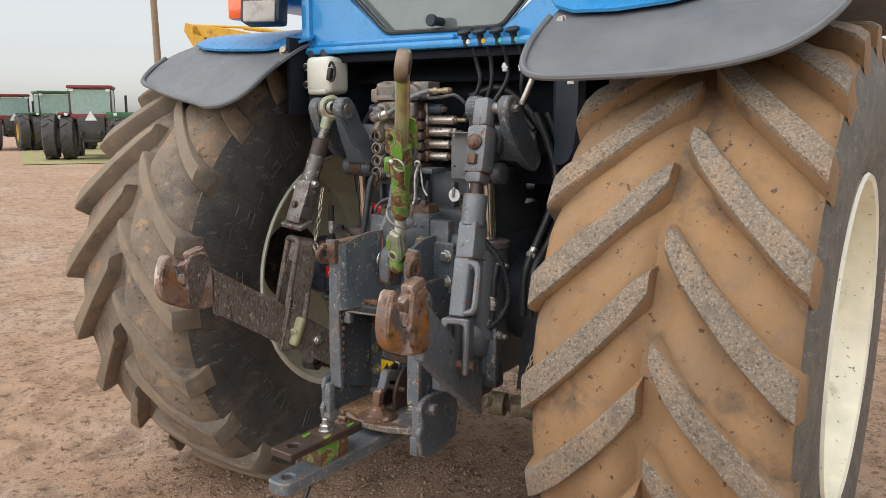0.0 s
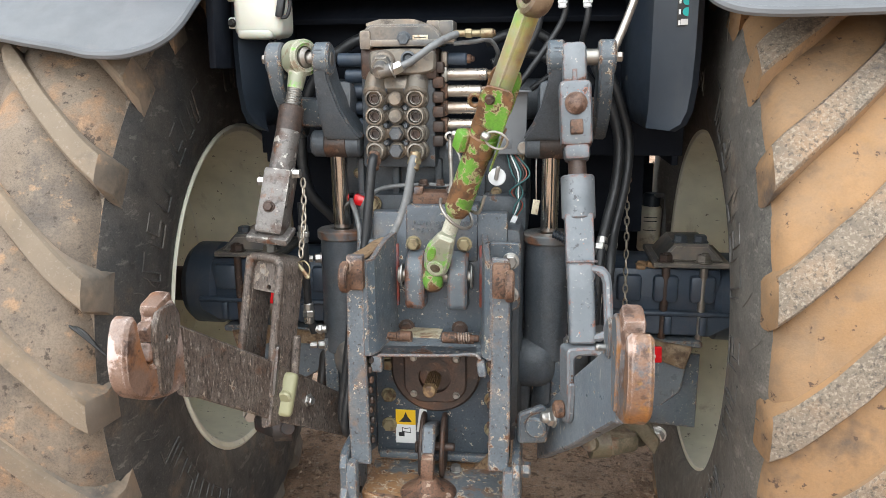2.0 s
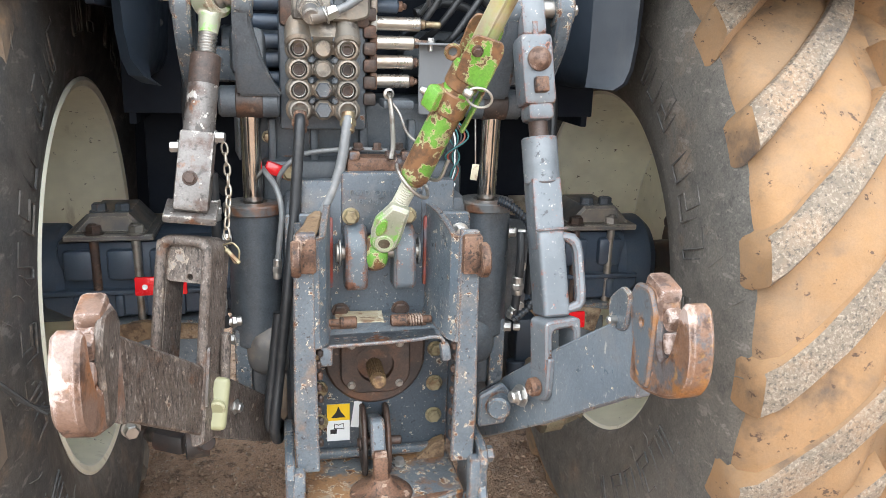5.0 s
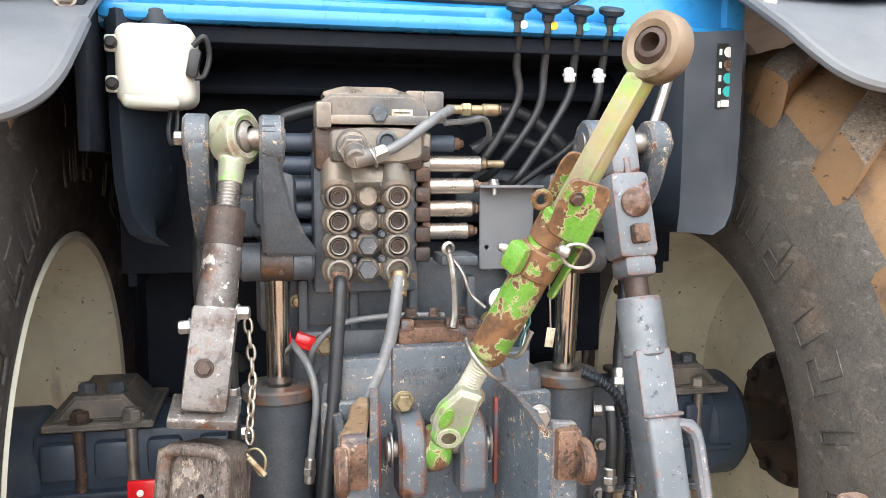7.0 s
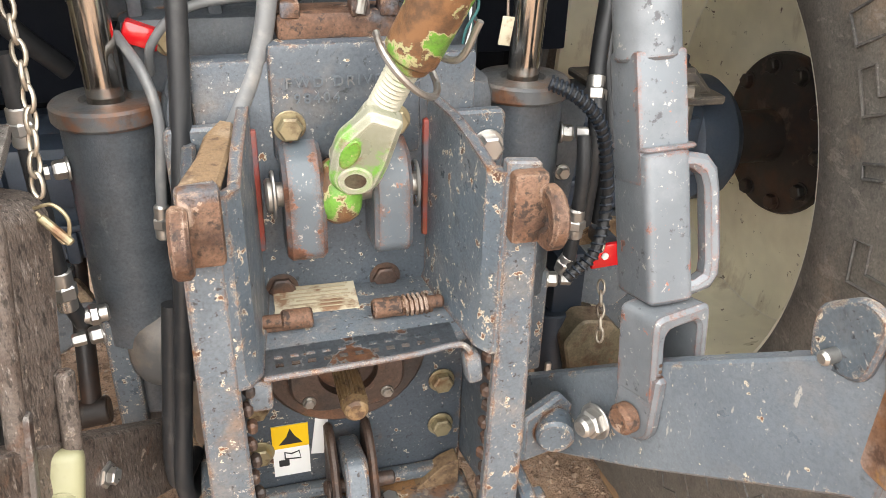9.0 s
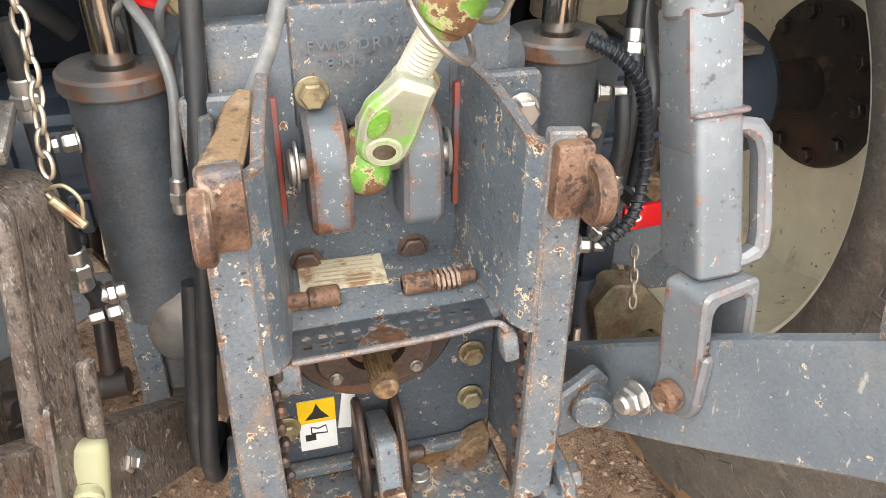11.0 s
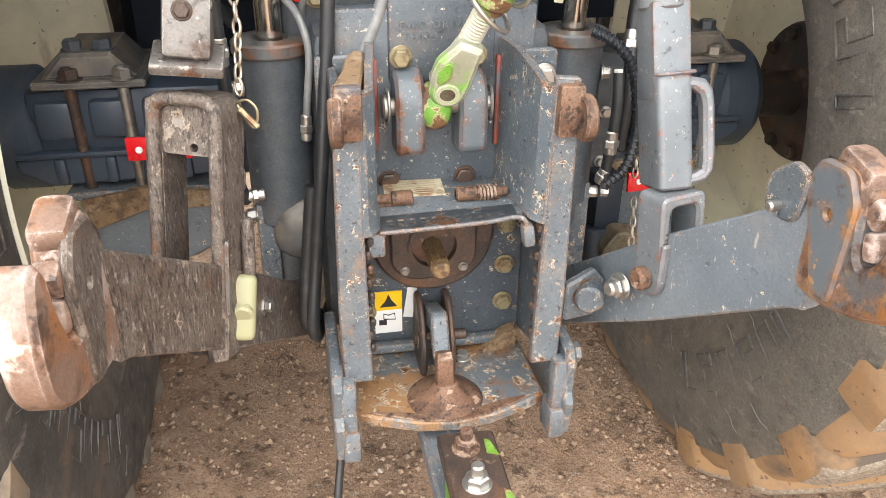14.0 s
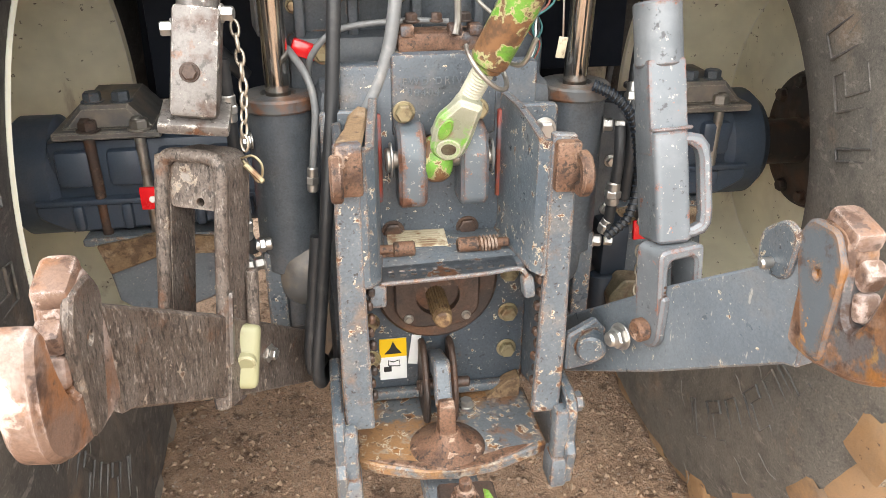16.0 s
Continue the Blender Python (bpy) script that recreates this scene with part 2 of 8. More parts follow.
M["hook_orange"] = material("orange_rust_hook", (0.21, 0.115, 0.07), 0.45, 0.15, [((0.33, 0.14, 0.035), 9, 0.48, 0.6, 0.85), ((0.36, 0.28, 0.24), 8, 0.51, 0.61, 0.75), ((0.1, 0.112, 0.125), 9, 0.52, 0.57, 0.85), (DARKRUST, 26, 0.52, 0.6, 0.85), ((0.5, 0.27, 0.06), 30, 0.58, 0.66, 0.5)], None, (40, 0.0025), chips=(12, 0.64, 0.15, 0.016, (0.36, 0.22, 0.16), (0.5, 0.4, 0.35), (0.44, 0.33, 0.28)), grain=0.35)
M["brown_rust"] = material("dark_brown_rust", (0.075, 0.048, 0.037), 0.5, 0.15, [(RUSTC, 12, 0.52, 0.64, 0.65), ((0.035, 0.03, 0.028), 10, 0.5, 0.62, 0.8), ((0.26, 0.18, 0.13), 42, 0.6, 0.66, 0.6)], None, (70, 0.002), grain=0.45)
M["green"] = material("green_paint_rubbed_to_rust", (0.13, 0.32, 0.035), 0.42, 0, [((0.2, 0.36, 0.08), 9, 0.5, 0.65, 0.6), ((0.12, 0.13, 0.06), 20, 0.57, 0.65, 0.6)], None, (60, 0.002), chips=(15, 0.53, 0.1, 0.012, (0.36, 0.33, 0.17), (0.2, 0.1, 0.045), (0.1, 0.055, 0.03)), grain=0.3)
M["green_cream"] = material("pale_green_worn_paint", (0.27, 0.28, 0.2), 0.36, 0.15, [((0.16, 0.4, 0.05), 10, 0.53, 0.57, 0.95), ((0.2, 0.12, 0.07), 26, 0.565, 0.62, 0.85), ((0.4, 0.385, 0.31), 9, 0.5, 0.65, 0.6)], ((0.56, 0.52, 0.42), 0.01, 0.015, 0.06), (60, 0.0015))
M["yellow_rod"] = material("yellow_green_rod", (0.28, 0.245, 0.115), 0.4, 0.1, [((0.18, 0.34, 0.07), 7, 0.47, 0.56, 0.85), ((0.22, 0.14, 0.085), 11, 0.52, 0.6, 0.85), ((0.42, 0.29, 0.07), 8, 0.54, 0.64, 0.6), ((0.34, 0.31, 0.23), 10, 0.5, 0.62, 0.6), ((0.3, 0.27, 0.22), 14, 0.5, 0.66, 0.6)], ((0.42, 0.36, 0.28), 0.01, 0.015, 0.06), (60, 0.0015))
M["chrome"] = material("hydraulic_chrome", (0.62, 0.58, 0.53), 0.16, 1.0, [((0.3, 0.2, 0.13), 16, 0.56, 0.72, 0.7, (1, 1, 0.3))], None, (0, 0), rough_var=0.08)
M["steel"] = material("grimy_steel", (0.36, 0.34, 0.31), 0.4, 0.8, [(DARKRUST, 30, 0.5, 0.7, 0.8), ((0.25, 0.16, 0.1), 14, 0.5, 0.7, 0.6)], None, (80, 0.0006))
M["zinc"] = material("bright_zinc", (0.52, 0.505, 0.48), 0.36, 0.9, [((0.3, 0.26, 0.22), 35, 0.55, 0.7, 0.7)], None, (0, 0))
M["brass"] = material("yellow_zinc_bolt", (0.34, 0.29, 0.18), 0.4, 0.6, [(RUSTC, 18, 0.5, 0.62, 0.8), (DARKRUST, 35, 0.5, 0.65, 0.85)], None, (80, 0.0005))
M["cream"] = material("cream_rim_paint", (0.86, 0.825, 0.66), 0.38, 0, [((0.55, 0.46, 0.31), 4, 0.55, 0.78, 0.45), ((0.3, 0.2, 0.12), 9, 0.6, 0.7, 0.5, (1, 1, 0.3)), ((0.12, 0.08, 0.055), 42, 0.63, 0.655, 0.9)], ((0.78, 0.76, 0.7), 0.012, 0.02, 0.07), (40, 0.0004))
M["blue"] = material("blue_tractor_paint", (0.03, 0.25, 0.56), 0.3, 0, [((0.05, 0.24, 0.52), 6, 0.5, 0.8, 0.35)], None, (0, 0), coat=0.3, rough_var=0.08)
M["fender"] = material("grey_moulded_plastic", (0.125, 0.132, 0.142), 0.48, 0, [((0.21, 0.21, 0.21), 5, 0.45, 0.8, 0.5), (DUST, 10, 0.6, 0.9, 0.2)], None, (180, 0.0006))
M["hose"] = material("black_rubber_hose", (0.02, 0.021, 0.023), 0.45, 0, [((0.1, 0.095, 0.09), 25, 0.54, 0.75, 0.4)], None, (90, 0.0004))
M["white"] = material("translucent_white_plastic", (0.68, 0.66, 0.58), 0.42, 0, [((0.5, 0.42, 0.28), 7, 0.6, 0.85, 0.4)], None, (60, 0.0003))
M["white"].node_tree.nodes["Principled BSDF"].inputs["Subsurface Weight"].default_value = 0.15
M["red"] = material("red_reflector", (0.72, 0.012, 0.018), 0.22, 0, [((0.45, 0.01, 0.015), 9, 0.5, 0.8, 0.4)], None, (0, 0), coat=0.6)
M["redpaint"] = material("old_red_paint", (0.27, 0.05, 0.035), 0.5, 0, [(RUSTC, 14, 0.48, 0.62, 0.7), (GREY, 11, 0.52, 0.6, 0.85)], None, (60, 0.0006))
M["orange"] = material("orange_lens", (0.8, 0.12, 0.02), 0.2, 0, (), None, (0, 0), coat=0.5)
M["paper"] = material("weathered_paper_plate", (0.6, 0.54, 0.4), 0.5, 0.1, [((0.25, 0.13, 0.07), 18, 0.5, 0.58, 0.9)], None, (60, 0.0003))
M["sticker_white"] = material("white_sticker", (0.78, 0.78, 0.76), 0.4, 0, [((0.12, 0.12, 0.12), 45, 0.66, 0.7, 0.7)], None, (0, 0))
M["sticker_yellow"] = material("yellow_sticker", (0.85, 0.53, 0.01), 0.4, 0, [((0.1, 0.09, 0.05), 50, 0.68, 0.72, 0.7)], None, (0, 0))
M["ink"] = material("black_ink", (0.02, 0.02, 0.02), 0.5)
M["teal"] = material("teal_dot", (0.05, 0.5, 0.48), 0.4)
M["tan_plate"] = material("olive_plastic_block", (0.3, 0.29, 0.17), 0.45, 0, [((0.2, 0.15, 0.09), 20, 0.55, 0.7, 0.6)], ((0.55, 0.5, 0.35), 0.006, 0.02, 0.08), (60, 0.0008))
M["rubber"] = material("tyre_rubber", (0.062, 0.061, 0.06), 0.58, 0, [((0.16, 0.15, 0.135), 150, 0.56, 0.62, 0.5), ((0.03, 0.03, 0.03), 90, 0.56, 0.63, 0.6), ((0.15, 0.13, 0.11), 4, 0.42, 0.7, 0.65), (CLAY, 6, 0.56, 0.75, 0.45), ((0.02, 0.02, 0.02), 18, 0.52, 0.66, 0.5), ((0.22, 0.2, 0.18), 42, 0.585, 0.62, 0.6, (1, 0.35, 1))], None, (55, 0.002), grain=0.4)
M["rubber_dusty"] = material("dusty_tyre_rubber", (0.13, 0.12, 0.106), 0.62, 0, [((0.25, 0.23, 0.2), 150, 0.56, 0.62, 0.5), ((0.06, 0.056, 0.05), 90, 0.56, 0.63, 0.6), ((0.2, 0.175, 0.145), 4, 0.42, 0.7, 0.65), (CLAY, 6, 0.56, 0.75, 0.45), ((0.05, 0.048, 0.045), 18, 0.52, 0.66, 0.5), ((0.27, 0.24, 0.21), 42, 0.585, 0.62, 0.6, (1, 0.35, 1))], None, (55, 0.002), grain=0.4)
M["lug_top_dust"] = material("dusty_bar_top", (0.21, 0.165, 0.12), 0.85, 0, [((0.3, 0.22, 0.145), 5, 0.45, 0.65, 0.7), ((0.08, 0.07, 0.06), 7, 0.56, 0.68, 0.7), ((0.3, 0.25, 0.2), 120, 0.55, 0.64, 0.5)], None, (110, 0.003))
M["lug_top"] = material("scuffed_lug_top", (0.22, 0.178, 0.135), 0.85, 0, [(CLAY, 5, 0.5, 0.68, 0.7), ((0.42, 0.35, 0.27), 150, 0.5, 0.62, 0.7), ((0.075, 0.064, 0.054), 110, 0.52, 0.62, 0.75), ((0.12, 0.1, 0.085), 14, 0.55, 0.65, 0.6)], None, (160, 0.006))
M["tread_clay"] = material("tread_caked_with_clay", (0.3, 0.174, 0.082), 0.85, 0, [((0.245, 0.165, 0.1), 5, 0.43, 0.62, 0.75), ((0.35, 0.205, 0.1), 11, 0.5, 0.65, 0.6), ((0.19, 0.13, 0.085), 13, 0.55, 0.66, 0.6), ((0.075, 0.062, 0.053), 3.6, 0.555, 0.67, 0.9), ((0.08, 0.05, 0.036), 46, 0.615, 0.64, 0.9, (1, 0.5, 1))], None, (35, 0.004), grain=0.1)
M["tread_dust"] = material("tread_under_grey_dust", (0.225, 0.175, 0.13), 0.8, 0, [((0.34, 0.2, 0.11), 6, 0.54, 0.64, 0.85), ((0.075, 0.066, 0.06), 4, 0.5, 0.66, 0.75), ((0.3, 0.235, 0.175), 9, 0.56, 0.66, 0.7), (CLAY, 15, 0.58, 0.64, 0.8), ((0.06, 0.045, 0.035), 46, 0.58, 0.63, 0.8, (1, 0.5, 1))], None, (35, 0.005), grain=0.35)
M["chain"] = material("old_chain", (0.42, 0.37, 0.3), 0.38, 0.7, [(DARKRUST, 40, 0.52, 0.7, 0.7)], None, (0, 0))
M["wire"] = material("wire_insulation", (0.03, 0.12, 0.12), 0.5)
M["glass"] = material("tinted_cab_glass", (0.12, 0.15, 0.14), 0.08, 0.0, (), None, (0, 0), spec=0.8, rough_var=0.02)
M["soil"] = material("red_clay_gravel_yard", (0.56, 0.375, 0.26), 0.95, 0, [((0.52, 0.32, 0.195), 1.2, 0.44, 0.62, 0.7), ((0.66, 0.53, 0.42), 0.5, 0.48, 0.66, 0.6), ((0.2, 0.13, 0.09), 6, 0.5, 0.66, 0.7), ((0.11, 0.07, 0.05), 28, 0.53, 0.62, 0.8), ((0.56, 0.46, 0.37), 75, 0.58, 0.62, 0.8), ((0.15, 0.09, 0.055), 170, 0.52, 0.6, 0.6), ((0.6, 0.5, 0.4), 200, 0.6, 0.64, 0.7)], None, (60, 0.04), spec=0.2)
M["stone"] = material("pale_gravel", (0.36, 0.245, 0.165), 0.9, 0, [((0.28, 0.195, 0.14), 14, 0.42, 0.55, 0.85), ((0.5, 0.42, 0.34), 11, 0.6, 0.66, 0.8)], None, (60, 0.002), spec=0.2)
M["grass"] = material("dry_grass", (0.33, 0.31, 0.15), 0.95, 0, [((0.42, 0.34, 0.2), 3, 0.4, 0.65, 0.8), ((0.18, 0.2, 0.07), 1.1, 0.5, 0.65, 0.6)], None, (20, 0.02), spec=0.1)
M["far_red"] = material("faded_red_paint", (0.23, 0.03, 0.03), 0.5, 0, [((0.12, 0.03, 0.03), 1.5, 0.45, 0.65, 0.7), (DUST, 2.0, 0.55, 0.75, 0.4)])
M["far_green"] = material("green_machine_paint", (0.03, 0.12, 0.045), 0.5, 0, [((0.02, 0.06, 0.03), 1.5, 0.45, 0.65, 0.7), (DUST, 2.0, 0.55, 0.75, 0.4)])
M["far_black"] = material("far_rubber", (0.05, 0.05, 0.05), 0.7, 0, [((0.13, 0.11, 0.09), 3, 0.4, 0.8, 0.6)])
M["yellow"] = material("digger_yellow_paint", (0.6, 0.33, 0.02), 0.45, 0, [(DARKRUST, 3, 0.55, 0.7, 0.6)])
M["wood"] = material("weathered_pole_wood", (0.3, 0.21, 0.14), 0.85, 0, [((0.15, 0.1, 0.07), 3, 0.45, 0.7, 0.6, (1, 1, 0.1))])
M["far_white"] = material("white_painted_sheet", (0.75, 0.76, 0.76), 0.5)
M["lamp_glass"] = material("cloudy_lamp_glass", (0.3, 0.28, 0.25), 0.15, 0.4, [((0.12, 0.1, 0.09), 20, 0.5, 0.7, 0.8)], None, (0, 0))
M["dull_can"] = material("oily_pale_can", (0.62, 0.58, 0.48), 0.4, 0, [((0.4, 0.3, 0.18), 8, 0.5, 0.66, 0.6), ((0.12, 0.1, 0.08), 14, 0.58, 0.68, 0.7)])
M["hub_dark"] = material("dark_hub_paint", (0.03, 0.026, 0.025), 0.5, 0.1, [(DARKRUST, 9, 0.48, 0.62, 0.8), (DUST, 12, 0.58, 0.7, 0.4)], None, (50, 0.001))
M["scuff"] = material("pale_rubber_scuff", (0.14, 0.13, 0.115), 0.8)
M["dull_chrome"] = material("dull_chrome", (0.5, 0.46, 0.41), 0.3, 0.8, [((0.24, 0.14, 0.08), 14, 0.5, 0.68, 0.8, (0.4, 1, 1))], None, (80, 0.0004))
M["top_grey"] = material("dusty_grey_casting", (0.11, 0.108, 0.105), 0.5, 0.2, [(DUST, 7, 0.44, 0.62, 0.6), ((0.07, 0.06, 0.055), 16, 0.55, 0.7, 0.8), (RUSTC, 22, 0.66, 0.72, 0.8)], ((0.4, 0.36, 0.3), 0.006, 0.03, 0.1), (60, 0.001))
M["grey_hose"] = material("grey_braided_hose", (0.17, 0.175, 0.18), 0.4, 0.1, [((0.3, 0.29, 0.27), 40, 0.5, 0.7, 0.6), (DARKRUST, 18, 0.62, 0.72, 0.6)], None, (200, 0.0005))
M["faint_print"] = material("faint_print", (0.42, 0.35, 0.24), 0.5)
M["gland"] = material("rust_stained_gland", (0.1, 0.105, 0.11), 0.42, 0.2, [(DUST, 8, 0.5, 0.7, 0.5), (RUSTC, 12, 0.5, 0.58, 0.9), (DARKRUST, 30, 0.56, 0.64, 0.8)], None, (60, 0.002))
M["coupler"] = material("dusty_brown_steel", (0.2, 0.178, 0.15), 0.42, 0.45, [(DUST, 14, 0.48, 0.62, 0.6), ((0.05, 0.042, 0.036), 24, 0.52, 0.62, 0.8), ((0.4, 0.36, 0.3), 60, 0.6, 0.65, 0.6)], None, (70, 0.0015))
M["olive"] = material("olive_rust_casting", (0.13, 0.11, 0.07), 0.5, 0.2, [(DUST, 12, 0.48, 0.62, 0.6), (DARKRUST, 20, 0.5, 0.62, 0.8), (RUSTC, 30, 0.58, 0.66, 0.7)], None, (60, 0.002), grain=0.4)
M["lug_side_dust"] = material("grey_brown_lug_rubber", (0.19, 0.155, 0.122), 0.75, 0, [((0.3, 0.22, 0.15), 6, 0.46, 0.62, 0.8), ((0.06, 0.056, 0.05), 5, 0.52, 0.68, 0.85), (CLAY, 11, 0.58, 0.66, 0.7)], None, (70, 0.002))
M["eye_tan"] = material("worn_tan_eye", (0.24, 0.175, 0.115), 0.42, 0.2, [((0.2, 0.26, 0.09), 8, 0.54, 0.62, 0.6), (DARKRUST, 14, 0.52, 0.62, 0.7), ((0.42, 0.36, 0.28), 20, 0.56, 0.64, 0.7)], None, (60, 0.002))
M["raised_grey"] = material("rubbed_grey_letters", (0.1, 0.117, 0.135), 0.4, 0, [(DUST, 20, 0.52, 0.7, 0.5)], None, (60, 0.001))
M["lug_grey"] = material("grey_paint_worn_red_at_the_edges", (0.1, 0.12, 0.138), 0.4, 0, [((0.14, 0.158, 0.172), 6, 0.45, 0.62, 0.6), (BARE, 120, 0.6, 0.64, 0.7)], None, (60, 0.002), chips=(30, 0.63, 0.42, 0.02, (0.26, 0.13, 0.09), (0.17, 0.075, 0.045), DARKRUST))

# ---- building blocks ----


def finish(me, angle=32):
    me.shade_smooth()
    me.set_sharp_from_angle(angle=radians(angle))
    return me


def thing(name, at, label, category, group="", kind=""):
    ob = new(name)
    ob.location = at
    ob.empty_display_size = 0.05
    return tagged(ob, label, category, group, kind)


def put(ob, parent):
    ob.parent = parent
    if parent.parent is None:
        ob.matrix_parent_inverse = Matrix.Translation(-parent.location)
    return ob


def part(name, bm, mat, parent=None, label="", angle=32, mats=None):
    bmesh.ops.recalc_face_normals(bm, faces=bm.faces[:])
    me = bpy.data.meshes.new(name)
    bm.to_mesh(me)
    bm.free()
    for m in mats or [mat]:
        me.materials.append(M[m])
    ob = new(name, finish(me, angle))
    if parent:
        put(ob, parent)
    return tagged(ob, label)


def merge(bm, src, m=None):
    """Add the geometry of src to bm, and free src."""
    if m is not None:
        bmesh.ops.transform(src, matrix=m, verts=src.verts[:])
    me = bpy.data.meshes.new("tmp")
    src.to_mesh(me)
    src.free()
    bm.from_mesh(me)
    bpy.data.meshes.remove(me)
    return bm


def basis(z, up=(0, 0, 1)):
    """A turn whose z axis is the given way."""
    z = Vector(z).normalized()
    x = Vector(up).cross(z)
    if x.length < 1e-4:
        x = Vector((1, 0, 0)).cross(z)
    if x.length < 1e-4:
        x = Vector((0, 1, 0)).cross(z)
    x.normalize()
    return Matrix((x, z.cross(x), z)).transposed().to_4x4()


def box(bm, c, s, rot=(0, 0, 0), bev=0.004, seg=2, m=None):
    b = bmesh.new()
    bmesh.ops.create_cube(b, size=1.0)
    bmesh.ops.scale(b, vec=s, verts=b.verts[:])
    if bev:
        bmesh.ops.bevel(b, geom=b.edges[:], offset=min(bev, min(s) * 0.45), segments=seg, profile=0.5, affect="EDGES")
    t = Matrix.Translation(c) @ (m if m is not None else Euler([radians(a) for a in rot]).to_matrix().to_4x4())
    return merge(bm, b, t)


def lathe(bm, prof, at, axis, seg=24):
    """prof: (distance along the axis, radius); radius 0 closes an end."""
    t = Matrix.Translation(at) @ basis(axis)
    rings = []
    for d, r in prof:
        if r < 1e-6:
            rings.append([bm.verts.new(t @ Vector((0, 0, d)))])
        else:
            rings.append([bm.verts.new(t @ Vector((r * math.cos(2 * math.pi * k / seg), r * math.sin(2 * math.pi * k / seg), d))) for k in range(seg)])
    for a, b in zip(rings, rings[1:]):
        for k in range(seg):
            j = (k + 1) % seg
            if len(a) == 1 and len(b) == 1:
                continue
            if len(a) == 1:
                bm.faces.new((a[0], b[j], b[k]))
            elif len(b) == 1:
                bm.faces.new((a[k], a[j], b[0]))
            else:
                bm.faces.new((a[k], a[j], b[j], b[k]))
    return bm


def rod(bm, a, b, r, r2=None, seg=20, bev=0.003):
    """A cylinder or cone from a to b with eased rims."""
    a, b = Vector(a), Vector(b)
    l, r2 = (b - a).length, r if r2 is None else r2
    e = min(bev, r * 0.4, r2 * 0.4, l * 0.3)
    return lathe(bm, [(0, 0), (0, r - e), (e, r), (l - e, r2), (l, r2 - e), (l, 0)], a, b - a, seg)


def hexbolt(bm, at, axis, r=0.014, h=0.012, washer=True):
    axis = Vector(axis).normalized()
    at = Vector(at)
    if washer:
        rod(bm, at, at + axis * 0.004, r * 1.25, seg=18, bev=0.001)
    lathe(bm, [(0.004, 0), (0.004, r), (h * 0.85, r), (h, r * 0.82), (h, 0)], at, axis, 6)
    return bm


def spline(pts, n=8):
    pts = [Vector(p) for p in pts]
    if len(pts) == 2:
        return pts
    out = []
    ext = [pts[0] * 2 - pts[1], *pts, pts[-1] * 2 - pts[-2]]
    for i in range(1, len(ext) - 2):
        p0, p1, p2, p3 = ext[i - 1 : i + 3]
        for k in range(n):
            t = k / n
            out.append(0.5 * (2 * p1 + (p2 - p0) * t + (2 * p0 - 5 * p1 + 4 * p2 - p3) * t * t + (3 * p1 - p0 - 3 * p2 + p3) * t**3))
    return out + [pts[-1]]


def sweep(bm, pts, r, seg=10, smooth=True, n=8, flat=1.0):
    """A round bar, hose or wire along the points."""
    pts = spline(pts, n) if smooth else [Vector(p) for p in pts]
    side, rings = None, []
    for i, p in enumerate(pts):
        d = (pts[min(i + 1, len(pts) - 1)] - pts[max(i - 1, 0)]).normalized()
        if side is None:
            side = d.cross((0.13, 0.21, 0.97))
            if side.length < 0.1:
                side = d.cross((1, 0, 0))
        side = (side - d * side.dot(d)).normalized()
        up = d.cross(side)
        rings.append([bm.verts.new(p + r * (math.cos(a) * side + flat * math.sin(a) * up)) for a in (2 * math.pi * k / seg for k in range(seg))])
    for a, b in zip(rings, rings[1:]):
        for k in range(seg):
            bm.faces.new((a[k], a[(k + 1) % seg], b[(k + 1) % seg], b[k]))
    bm.faces.new(rings[0][::-1])
    bm.faces.new(rings[-1])
    return bm


def prism(bm, poly, m, thick, bev=0.003, holes=()):
    """A flat plate: a polygon in the local xy plane of m, centred on it, thick along z; holes are (x, y, r), cut as true openings."""
    b = bmesh.new()
    vs = [b.verts.new((x, y, -thick / 2)) for x, y in poly]
    es = [b.edges.new((vs[i], vs[(i + 1) % len(vs)])) for i in range(len(vs))]
    for hx, hy, hr in holes:
        hv = [b.verts.new((hx + hr * math.cos(2 * math.pi * k / 16), hy + hr * math.sin(2 * math.pi * k / 16), -thick / 2)) for k in range(16)]
        es += [b.edges.new((hv[k], hv[(k + 1) % 16])) for k in range(16)]
    if holes:
        bmesh.ops.triangle_fill(b, use_beauty=True, use_dissolve=True, edges=es)
        for hx, hy, hr in holes:
            dead = [f for f in b.faces if (f.calc_center_median() - Vector((hx, hy, -thick / 2))).length < hr * 0.5 and all((v.co - Vector((hx, hy, -thick / 2))).length < hr * 1.01 for v in f.verts)]
            if dead:
                bmesh.ops.delete(b, geom=dead, context="FACES")
    else:
        b.faces.new(vs)
    ext = bmesh.ops.extrude_face_region(b, geom=b.faces[:])
    bmesh.ops.translate(b, vec=(0, 0, thick), verts=[g for g in ext["geom"] if isinstance(g, bmesh.types.BMVert)])
    bmesh.ops.recalc_face_normals(b, faces=b.faces[:])
    if bev:
        sharp = [e for e in b.edges if e.is_manifold and e.calc_face_angle(0) > 1.0]
        bmesh.ops.bevel(b, geom=sharp, offset=bev, segments=1, affect="EDGES", clamp_overlap=True)
    return merge(bm, b, m)


def frame_at(o, u, v):
    """A local frame: x along u, y near v, at o."""
    u = Vector(u).normalized()
    w = u.cross(Vector(v)).normalized()
    return Matrix.Translation(o) @ Matrix((u, w.cross(u), w)).transposed().to_4x4()


